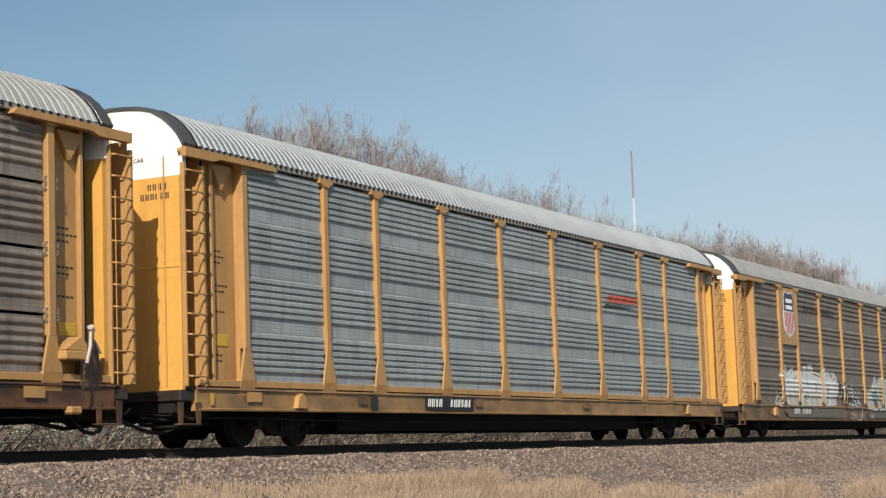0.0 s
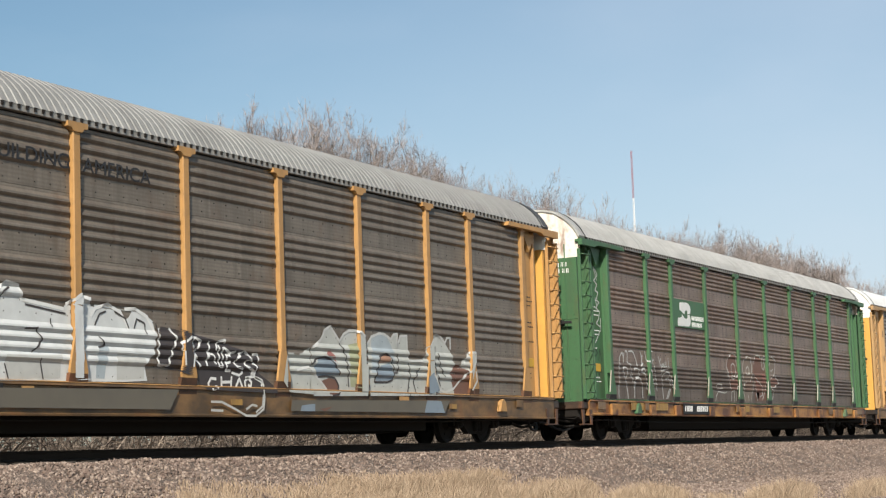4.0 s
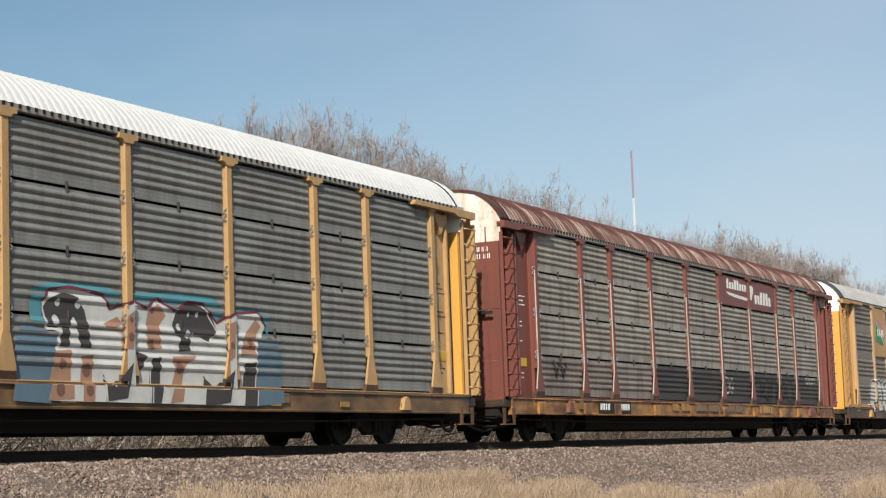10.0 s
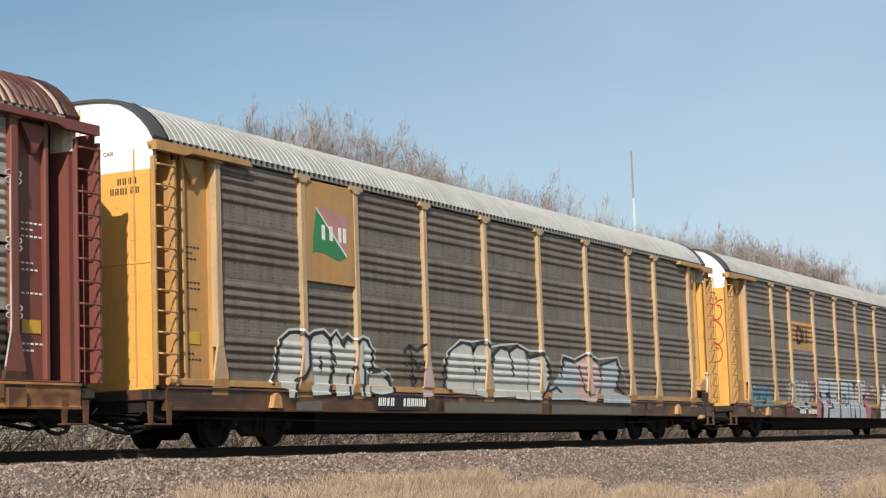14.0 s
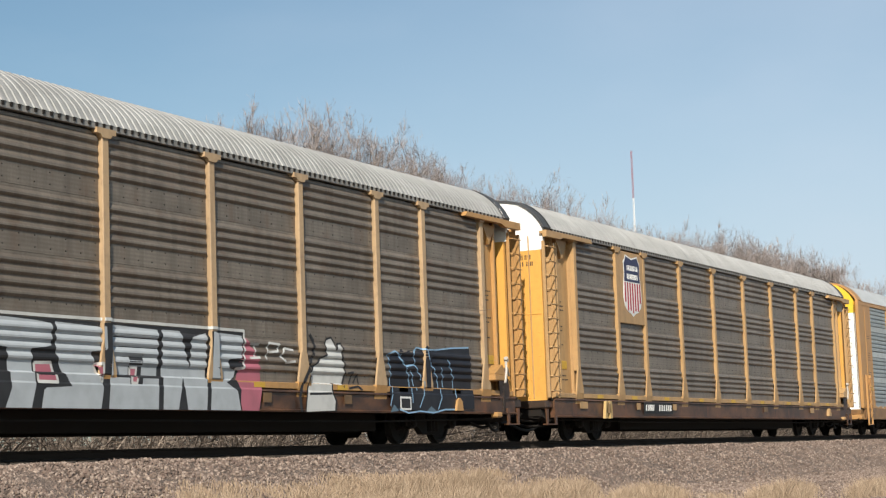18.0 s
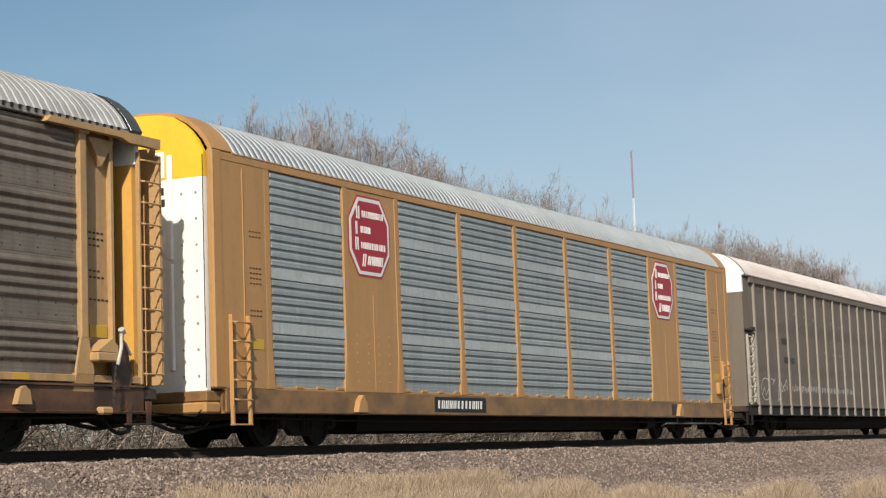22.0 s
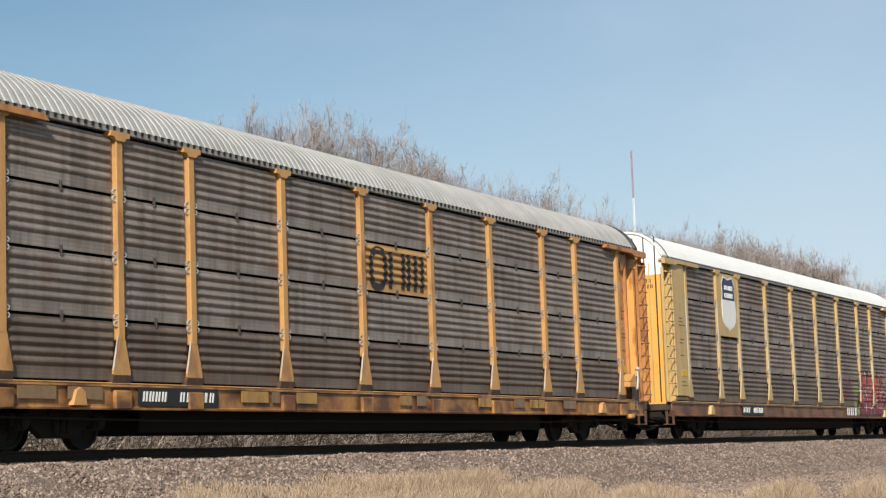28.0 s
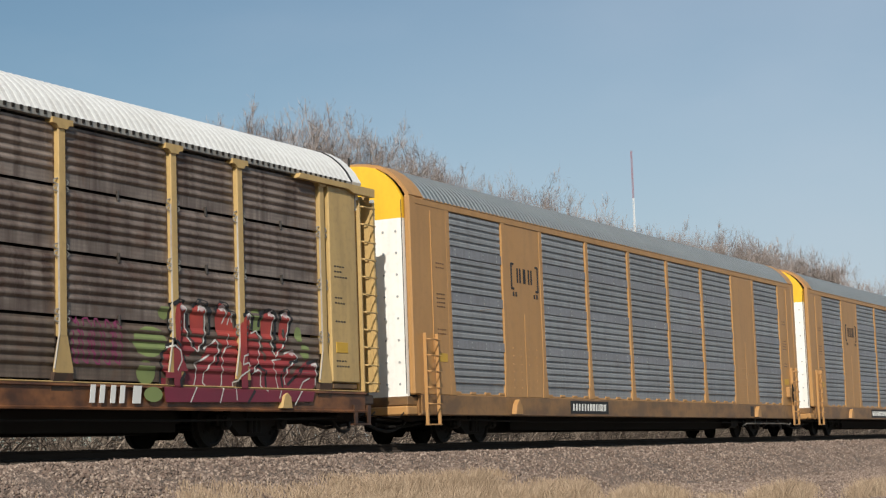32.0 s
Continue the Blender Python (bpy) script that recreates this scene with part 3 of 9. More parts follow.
for k, (x, top) in enumerate(spots):
    y = 34 + rt.uniform(-2.5, 3.0)
    x, top = x * y / 34, -0.3 + (top + 0.3) * y / 34
    tall = (top - height(y)) / 12.0
    src = kinds[k % 6]
    m = Matrix.Translation((x, y, height(y))) @ Matrix.Rotation(rt.uniform(0, 6.28), 4, "Z")
    if k < 6:
        t = src
        t.matrix_basis = m
    else:
        t = copy_thing(src, m)
    t.scale = (tall * rt.uniform(0.85, 1.15), tall * rt.uniform(0.85, 1.15), tall)

BRUSH = island_mat("dry_brush", ((0.05, 0.036, 0.027), (0.15, 0.115, 0.088), (0.03, 0.022, 0.018), (0.33, 0.265, 0.21), (0.07, 0.051, 0.038)))
segs = []
rt = random.Random(11)
for _ in range(34000):
    y = rt.uniform(24.0, 36)
    x = y * rt.uniform(0.95, 4.5)
    z = height(y)
    h = rt.uniform(0.4, 1.7) if rt.random() < 0.75 else rt.uniform(1.8, 4.2)
    a, l = rt.uniform(0, 6.28), rt.uniform(0.1, 2.2)
    r = rt.uniform(0.008, 0.022)
    lump = noise.noise((x * 0.35, y * 0.35, 4.0))
    if lump > -0.25:
        h *= 0.8 + 0.9 * lump
        mid = (x + math.cos(a) * l * h * 0.35, y + math.sin(a) * l * h * 0.35, z + h * 0.65)
        segs.append(((x, y, z - 0.05), mid, r, r * 0.8))
        segs.append((mid, (x + math.cos(a) * l * h, y + math.sin(a) * l * h, z + h * rt.uniform(0.6, 1.0)), r * 0.8, r * 0.3))
tagged(new("undergrowth", segments_mesh("undergrowth", segs, BRUSH)), "tangled dry brush and stems under the trees", "undergrowth", kind="stuff")

# ---- far mast ----
MAST_WHITE, MAST_RED = plain("mast_white", (0.75, 0.74, 0.72), 0.6), plain("mast_red", (0.30, 0.12, 0.14), 0.6)
mast = tagged(new("radio_mast"), "slender red and white lattice radio mast far off", "mast")
mast.location = (387, 150, 2)
MAST_H = 67.0
for k in range(6):
    z0, z1 = MAST_H * k / 6, MAST_H * (k + 1) / 6
    s = Shape()
    cs = [(0.2 * math.cos(a), 0.2 * math.sin(a)) for a in (0.3, 2.39, 4.49)]
    for cx, cy in cs:
        s.tube([(cx, cy, z0), (cx, cy, z1)], 0.04, 5)
    for j in range(11):
        za, zb = z0 + (z1 - z0) * j / 11, z0 + (z1 - z0) * (j + 1) / 11
        for q in range(3):
            a, b = cs[q], cs[(q + 1) % 3]
            s.tube([(*a, za), (*b, zb)], 0.02, 4)
            s.tube([(*a, za), (*b, za)], 0.02, 4)
    part("mast_section", s, MAST_RED if k % 2 else MAST_WHITE, mast)

# ---- autorack cars ----
def rib_profile(style):
    """Depth of a side panel over its height, as (share of height, depth towards the viewer)."""
    pts = [(0.0, 0.0)]
    n, top, low = {"split": (5, 0.97, 0.20), "band": (5, 0.99, 0.37), "band4": (4, 0.955, 0.29), "band6": (6, 0.99, 0.25), "wide": (5, 0.99, 0.20)}[style]
    step = (top - low) / n
    deep = {"wide": 0.031, "split": 0.038, "band4": 0.042}.get(style, 0.040)
    for k in range(n):
        z = low + k * step
        if style == "band4":
            pts += [(z + 0.10 * step, 0.0), (z + 0.24 * step, 0.6 * deep), (z + 0.40 * step, deep), (z + 0.60 * step, deep * 0.95), (z + 0.80 * step, 0.55 * deep), (z + 0.98 * step, 0.0)]
        elif style in ("band", "split"):
            pts += [(z + 0.05 * step, 0.0), (z + 0.36 * step, 0.92 * deep), (z + 0.46 * step, deep), (z + 0.58 * step, 0.92 * deep), (z + 0.96 * step, 0.0)]
        else:
            pts += [(z + 0.14 * step, 0.0), (z + 0.26 * step, deep), (z + 0.74 * step, deep * 0.95), (z + 0.98 * step, 0.0)]
    return pts + [(1.0, 0.0)]


def depth_at(style, z):
    """How far the panels stand out at a height z on the side, from their own plane."""
    zs = LAPPED_Z if style == "band4" else PANEL_Z
    for a, b in zip(zs, zs[1:]):
        if a <= z <= b:
            f, pts = (z - a) / (b - a), rib_profile(style)
            for (f0, d0), (f1, d1) in zip(pts, pts[1:]):
                if f0 <= f <= f1:
                    return d0 + (d1 - d0) * (f - f0) / max(1e-6, f1 - f0)
    return 0.0


SP_INK = plain("faded_red_lettering", (0.30, 0.10, 0.06), 0.6)
END_GRIME = painted("grimy_end_sill", (0.06, 0.035, 0.022), dirt=(0.015, 0.012, 0.01), grime=0.8, rust=0.5, streak=0)
PANEL_Y = -SIDE + 0.085        # plane of the side panels
panel_cache = {}


def panel_mesh(style, w, h, mat, gap):
    key = (style, round(w, 3), round(h, 3), mat.name, gap)
    if key not in panel_cache:
        pts, s = rib_profile(style), Shape()
        hh = h - gap
        vs = []
        for x, k in ((-w / 2, 0), (-w / 2 + 0.055, 0), (-w / 2 + 0.075, 1), (w / 2 - 0.075, 1), (w / 2 - 0.055, 0), (w / 2, 0)):
            vs += [(x, -d * k, gap / 2 + f * hh) for f, d in pts] + [(x, 0.02, gap / 2 + hh), (x, 0.02, gap / 2)]
        n = len(pts) + 2
        fs = [(i + c * n, i + n + c * n, (i + 1) % n + n + c * n, (i + 1) % n + c * n) for c in range(5) for i in range(n)]
        fs += [tuple(range(n)), tuple(range(6 * n - 1, 5 * n - 1, -1))]
        s.add(vs, fs)
        panel_cache[key] = s.mesh("panel", mat)
    return panel_cache[key]


ROOF_LINE = ((0.0, 5.07), (0.03, 5.12), (0.13, 5.29), (0.27, 5.45), (0.45, 5.60), (0.68, 5.73), (0.95, 5.79), (1.25, 5.82), (1.55, 5.83))


def roof_mesh(mat, x0, x1, pitch=0.18, deep=0.011, shares=(0.40, 0.50, 0.90)):
    """Corrugated roof sheets bent over the car."""
    line = [(-SIDE + a, z) for a, z in ROOF_LINE] + [(SIDE - a, z) for a, z in ROOF_LINE[-2::-1]]
    n, vs, fs = len(line), [], []
    nrm = []
    for j in range(n):
        a, b = line[max(0, j - 1)], line[min(n - 1, j + 1)]
        dy, dz = b[0] - a[0], b[1] - a[1]
        l = math.hypot(dy, dz)
        nrm.append((-dz / l, dy / l))
    x, k, cols = x0, 0, []
    while x < x1 - 1e-6:
        cols += [(x, 0), (x + shares[0] * pitch, 0), (x + shares[1] * pitch, 1), (x + shares[2] * pitch, 1)]
        x += pitch
    cols.append((x1, 0))
    for cx, up in cols:
        vs += [(min(cx, x1), y + nrm[j][0] * deep * up, z + nrm[j][1] * deep * up) for j, (y, z) in enumerate(line)]
    for i in range(len(cols) - 1):
        fs += [(i * n + j, (i + 1) * n + j, (i + 1) * n + j + 1, i * n + j + 1) for j in range(n - 1)]
    return Shape().add(vs, fs)


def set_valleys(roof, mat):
    """The troughs of a roof's corrugations in a second sheet colour."""
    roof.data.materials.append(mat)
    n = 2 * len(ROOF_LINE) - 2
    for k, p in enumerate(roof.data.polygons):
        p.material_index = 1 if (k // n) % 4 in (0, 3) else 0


def flaked_roof(name, colour, bare):
    """Rusty roof sheets whose paint has flaked in upright streaks above the eave, sheet by sheet."""
    m, ns, ls, b = material(name, 0.8)
    nt = m.node_tree
    c = mixed(nt, noise_at(nt, coords(nt, (1.4, 0.6, 0.6)), 1.6, 6, 0.35, 0.7), colour, [v * 1.6 + 0.01 for v in colour])
    xyz = ns.new("ShaderNodeSeparateXYZ")
    ls.new(coords(nt, (1, 1, 1), False), xyz.inputs[0])

    def calc(kind, a, *more):
        n = ns.new("ShaderNodeMath")
        n.operation, n.use_clamp = kind, kind == "MULTIPLY"
        for k, v in enumerate((a,) + more):
            if isinstance(v, float):
                n.inputs[k].default_value = v
            else:
                ls.new(v, n.inputs[k])
        return n.outputs[0]

    saw = calc("FRACT", calc("MULTIPLY_ADD", xyz.outputs["X"], 1 / 1.46, 30.2))
    ragged = noise_at(nt, coords(nt, (7.0, 0.8, 0.8)), 1.2, 6, 0.25, 0.75)
    edge = calc("MULTIPLY_ADD", ragged, 0.26, calc("MULTIPLY_ADD", saw, -0.30, 5.50))
    low = calc("MULTIPLY", calc("SUBTRACT", edge, xyz.outputs["Z"]), 14.0)
    some = calc("MULTIPLY", low, calc("SUBTRACT", 1.12, calc("MULTIPLY", saw, 0.95)))
    worn = noise_at(nt, coords(nt, (9.0, 0.7, 0.7)), 1.5, 7, 0.40, 0.60)
    c = mixed(nt, calc("MULTIPLY", some, worn), c, bare)
    ls.new(c, b.inputs["Base Color"])
    return m


ROOF_FLAKED = flaked_roof("flaked_red_roof_sheet", (0.064, 0.018, 0.013), (0.44, 0.33, 0.27))
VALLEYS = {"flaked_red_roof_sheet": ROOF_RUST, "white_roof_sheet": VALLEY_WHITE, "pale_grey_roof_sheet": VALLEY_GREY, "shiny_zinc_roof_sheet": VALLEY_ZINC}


def end_outline(shrink=0.0, z0=0.95, z1=9.0, tight=0.06):
    """The end wall's outline in (y, z) between two heights."""
    line = [(-SIDE + tight + a * (1 - tight / SIDE), z - 0.02 - shrink) for a, z in ROOF_LINE]
    line = line + [(-y, z) for y, z in line[-2::-1]]
    up = [(-SIDE + tight, z0)] + line + [(SIDE - tight, z0)]
    out = []
    for (ya, za), (yb, zb) in zip(up, up[1:] + up[:1]):
        ina, inb = z0 - 1e-6 <= za <= z1, z0 - 1e-6 <= zb <= z1
        if ina:
            out.append((ya, za))
        if ina != inb and za != zb:
            t = (z1 - za) / (zb - za)
            if 0 < t < 1:
                out.append((ya + t * (yb - ya), z1))
    return out


# pieces shared by all cars
def wheel_shape():
    s = Shape()
    for sy in (-1, 1):
        prof = [(0.60, 0.0), (0.60, 0.13), (0.66, 0.14), (0.675, 0.30), (0.665, 0.36), (0.675, 0.445), (0.70, 0.445), (0.715, WHEEL_R), (0.80, WHEEL_R - 0.008), (0.805, 0.36),
                (0.765, 0.34), (0.76, 0.15), (0.85, 0.12), (0.85, 0.0)]
        s.lathe_y([(sy * a, b) for a, b in (prof if sy > 0 else prof[::-1])], 28)
    s.lathe_y([(-1.05, 0.0), (-1.05, 0.075), (-0.6, 0.085), (0.6, 0.085), (1.05, 0.075), (1.05, 0.0)], 12)
    for sy in (-1, 1):
        for k in range(4):
            a = k * math.pi / 2
            s.tube([(0.24 * math.cos(a), sy * 0.775, 0.24 * math.sin(a)), (0.24 * math.cos(a), sy * 0.79, 0.24 * math.sin(a))], 0.035, 6)
    return s


WHEEL_MESH = wheel_shape().mesh("wheelset", WHEEL)


def side_frame_shape(sy):
    y0, y1 = sy * 0.94, sy * 1.07
    s = Shape()
    s.prism([(-1.12, 0.36), (-1.12, 0.55), (-0.72, 0.60), (-0.35, 0.70), (0.35, 0.70), (0.72, 0.60), (1.12, 0.55), (1.12, 0.36), (0.66, 0.38), (0.38, 0.18), (-0.38, 0.18), (-0.66, 0.38)], y0, y1)
    for x in (-0.89, 0.89):
        s.box(x - 0.14, x + 0.14, sy * 0.95, sy * 1.12, 0.30, 0.56, 0.03)
    for x in (-0.14, 0.0, 0.14):
        s.tube([(x, sy * 1.10, 0.24), (x, sy * 1.10, 0.52)], 0.06, 8)
    s.box(-0.28, 0.28, sy * 0.9, sy * 1.12, 0.50, 0.62, 0.02)
    return s


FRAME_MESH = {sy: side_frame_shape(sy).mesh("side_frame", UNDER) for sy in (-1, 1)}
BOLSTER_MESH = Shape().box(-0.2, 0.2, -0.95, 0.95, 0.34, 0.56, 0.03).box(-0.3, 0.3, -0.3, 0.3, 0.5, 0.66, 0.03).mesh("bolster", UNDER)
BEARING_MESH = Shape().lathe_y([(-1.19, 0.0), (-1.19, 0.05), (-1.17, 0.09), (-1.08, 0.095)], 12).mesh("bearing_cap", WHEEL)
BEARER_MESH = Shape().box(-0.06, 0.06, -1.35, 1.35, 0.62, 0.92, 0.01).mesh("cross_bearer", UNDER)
RUNG_MESH = {}
CATCH_MESH = Shape().box(-0.018, 0.018, -0.012, 0.03, -0.085, 0.085, 0.006).box(-0.035, 0.035, -0.004, 0.02, -0.02, 0.02, 0.006).mesh("panel_catch", SCREEN_SOOT)
wheels = []


def rung_mesh(mat):
    if mat.name not in RUNG_MESH:
        RUNG_MESH[mat.name] = Shape().tube([(-0.25, 0.045, 0.0), (-0.22, -0.05, -0.015), (0.22, -0.05, -0.015), (0.24, 0.045, 0)], 0.016, 6).mesh("rung", mat)
    return RUNG_MESH[mat.name]


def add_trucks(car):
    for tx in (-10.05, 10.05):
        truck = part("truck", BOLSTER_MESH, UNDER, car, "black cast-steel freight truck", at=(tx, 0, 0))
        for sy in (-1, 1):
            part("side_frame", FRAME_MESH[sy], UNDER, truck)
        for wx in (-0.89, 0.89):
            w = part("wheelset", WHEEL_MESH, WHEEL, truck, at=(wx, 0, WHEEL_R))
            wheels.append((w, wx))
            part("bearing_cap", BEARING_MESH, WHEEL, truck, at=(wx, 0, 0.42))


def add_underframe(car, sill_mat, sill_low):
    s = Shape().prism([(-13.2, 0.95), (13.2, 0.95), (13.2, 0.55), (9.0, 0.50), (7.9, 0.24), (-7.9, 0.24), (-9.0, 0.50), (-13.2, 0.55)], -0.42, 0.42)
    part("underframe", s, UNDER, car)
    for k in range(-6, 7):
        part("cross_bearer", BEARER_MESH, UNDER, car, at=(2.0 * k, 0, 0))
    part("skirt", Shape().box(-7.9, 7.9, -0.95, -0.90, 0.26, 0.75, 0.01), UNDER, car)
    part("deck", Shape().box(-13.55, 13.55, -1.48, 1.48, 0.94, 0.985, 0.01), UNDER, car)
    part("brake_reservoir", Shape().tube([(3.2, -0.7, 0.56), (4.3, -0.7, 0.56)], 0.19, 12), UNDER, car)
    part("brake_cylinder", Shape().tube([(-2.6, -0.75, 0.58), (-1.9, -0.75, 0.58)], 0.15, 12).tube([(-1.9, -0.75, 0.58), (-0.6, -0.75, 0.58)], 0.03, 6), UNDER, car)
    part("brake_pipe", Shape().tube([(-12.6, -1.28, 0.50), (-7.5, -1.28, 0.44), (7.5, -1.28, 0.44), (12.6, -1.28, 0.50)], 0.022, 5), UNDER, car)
    for sy, name in ((-1, "side_sill"), (1, "side_sill")):
        s = Shape().extrude_x([(sy * a, z) for a, z in ((1.38, sill_low), (1.53, sill_low), (1.535, sill_low + 0.03), (1.50, sill_low + 0.05), (1.50, 0.94), (1.535, 0.955), (1.53, 0.99), (1.38, 0.99))], -13.35, 13.35)
        part(name, s, sill_mat, car)
    for e in (-1, 1):
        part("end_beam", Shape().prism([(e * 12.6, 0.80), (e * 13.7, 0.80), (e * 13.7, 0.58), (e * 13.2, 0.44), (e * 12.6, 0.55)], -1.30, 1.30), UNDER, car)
        part("end_sill", Shape().box(e * 13.30, e * 13.76, -1.46, 1.46, 0.76, 0.945, 0.02), sill_mat if sill_mat is SILL_NEW_SHADED else END_GRIME, car)
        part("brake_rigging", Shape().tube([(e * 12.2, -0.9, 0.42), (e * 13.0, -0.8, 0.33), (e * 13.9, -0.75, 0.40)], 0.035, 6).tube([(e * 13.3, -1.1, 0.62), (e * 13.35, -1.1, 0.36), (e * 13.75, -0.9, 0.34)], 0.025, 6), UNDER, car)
        s = Shape().box(e * 13.6, e * 14.28, -0.11, 0.11, 0.74, 0.96, 0.03)
        s.prism([(e * 14.16, 0.70), (e * 14.44, 0.70), (e * 14.44, 0.84), (e * 14.36, 1.0), (e * 14.16, 1.0)], -0.2, 0.16)
        part("coupler", s, UNDER, car, "rusty cast-steel coupler")
        pts = [(e * x, y, z) for x, y, z in ((12.95, -0.98, 0.50), (13.12, -0.95, 0.37), (13.35, -0.9, 0.28), (13.6, -0.86, 0.25), (13.85, -0.8, 0.29), (14.05, -0.7, 0.38), (14.22, -0.6, 0.45), (14.44, -0.5, 0.46))]
        part("air_hose", Shape().tube(pts, 0.034, 7), HOSE, car, smooth=True)
        part("train_pipe", Shape().tube([(e * 11.6, -1.1, 0.50), (e * 12.8, -1.05, 0.49), (e * 13.5, -1.0, 0.46), (e * 14.1, -0.9, 0.50)], 0.024, 6), UNDER, car)
        part("uncoupling_lever", Shape().tube([(e * 13.85, -1.42, 0.62), (e * 13.85, -1.3, 0.52), (e * 13.9, -0.3, 0.62), (e * 14.1, -0.1, 0.82)], 0.014, 5), UNDER, car)


def add_steps(car, mat):
    for e in (-1, 1):
        s = Shape()
        xs = 13.2 if e > 0 else -13.58
        for x in (xs - 0.25, xs + 0.25):
            s.prism([(x - 0.045, 0.38), (x + 0.045, 0.38), (x + 0.07, 0.74), (x - 0.07, 0.74)], -1.53, -1.50)
        s.box(xs - 0.30, xs + 0.30, -1.54, -1.42, 0.36, 0.39, 0.006)
        part("stirrup_step", s, mat, car)


def add_ladder(car, x, mat, z0=1.0, z1=4.75, y=-SIDE, rungs=11, rail=0.045):
    """Upright rails with rungs between; x: its middle."""
    s = Shape()
    for dx, rail in ((-0.27, 0.65 * rail), (0.27, rail)):
        s.box(x + dx - rail, x + dx + rail, y, y + 0.08, z0, z1, 0.008)
    lad = part("ladder", s, mat, car)
    for k in range(rungs):
        part("rung", rung_mesh(mat), mat, lad, at=(x, y - 0.005, z0 + 0.18 + (z1 - z0 - 0.3) * k / (rungs - 1)))
    return lad


def glyph_bars(car, x, z, w, h, n, mat, y, name="lettering_marking", slant=0.0, label="", seed=1, tall=None, gaps=(), solid=False):
    """Unreadable writing: a row of plain upright bars, w wide and h high in all; tall: those that reach full height."""
    r = random.Random(seed * 77 + n)
    s, step = Shape(), w / n
    for k in range(n):
        if k in gaps:
            continue
        hh = h if tall is None or k in tall else 0.7 * h
        for a, b in ((0.10, 0.76),) if solid else ((0.06, 0.30), (0.52, 0.76)) if r.random() < 0.65 else ((0.18, 0.60),):
            x0, x1 = x + (k + a) * step, x + (k + b) * step
            s.prism([(x0, z), (x1, z), (x1 + slant * hh, z + hh), (x0 + slant * hh, z + hh)], y, y + 0.006)
    return part(name, s, mat, car, label)


def words(car, text, x, z, h, mat, y, stretch=1.0, label="", end=0):
    """Readable words, in the built-in font, on the near side."""
    cu = bpy.data.curves.new("words", "FONT")
    cu.body, cu.size, cu.extrude = text, h * 1.38, 0.002
    tmp = bpy.data.objects.new("words", cu)
    scene.collection.objects.link(tmp)
    bpy.context.view_layer.update()
    me = bpy.data.meshes.new_from_object(tmp.evaluated_get(bpy.context.evaluated_depsgraph_get()))
    bpy.data.objects.remove(tmp)
    if end:
        me.transform(Matrix(((0, 0, -1, 0), (-stretch, 0, 0, 0), (0, 1, 0, 0), (0, 0, 0, 1))))
    else:
        me.transform(Matrix(((stretch, 0, 0, 0), (0, 0, -1, 0), (0, 1, 0, 0), (0, 0, 0, 1))))
    me.materials.clear()
    me.materials.append(mat)
    ob = part("lettering", me, mat, car, label or "small painted words", at=(x, y, z))
    return ob


def flat(car, outline, mat, y, name="sign_shape", thick=0.006, label=""):
    return part(name, Shape().prism(list(outline), y, y + thick), mat, car, label)


def surface(spec, x, z):
    """y of the near side's skin at a place on it."""
    if spec.get("blocks") and z < 0.9 and min(abs(x - p) for p in POSTS) < 0.21:
        return -1.578
    if z < 0.985:
        return -1.544
    if spec.get("ledged") and z < 1.127:
        return -SIDE + 0.02
    if spec.get("style") == "smooth":
        return -SIDE + 0.04
    for p in POSTS:
        half = 0.09 if z > 1.75 else 0.09 + 0.13 * (1.75 - z) / 0.55
        if abs(x - p) < min(half, 0.22):
            return -SIDE - 0.006
    return PANEL_Y - depth_at(spec["style"], z) - 0.005


def welded(s):
    """The same shape with its coincident points joined."""
    seen, ids, pts = {}, [], []
    for p in s.v:
        key = tuple(round(c, 4) for c in p)
        if key not in seen:
            seen[key] = len(pts)
            pts.append(p)
        ids.append(seen[key])
    faces = [tuple(dict.fromkeys(ids[i] for i in f)) for f in s.f]
    return Shape().add(pts, [f for f in faces if len(f) > 2])


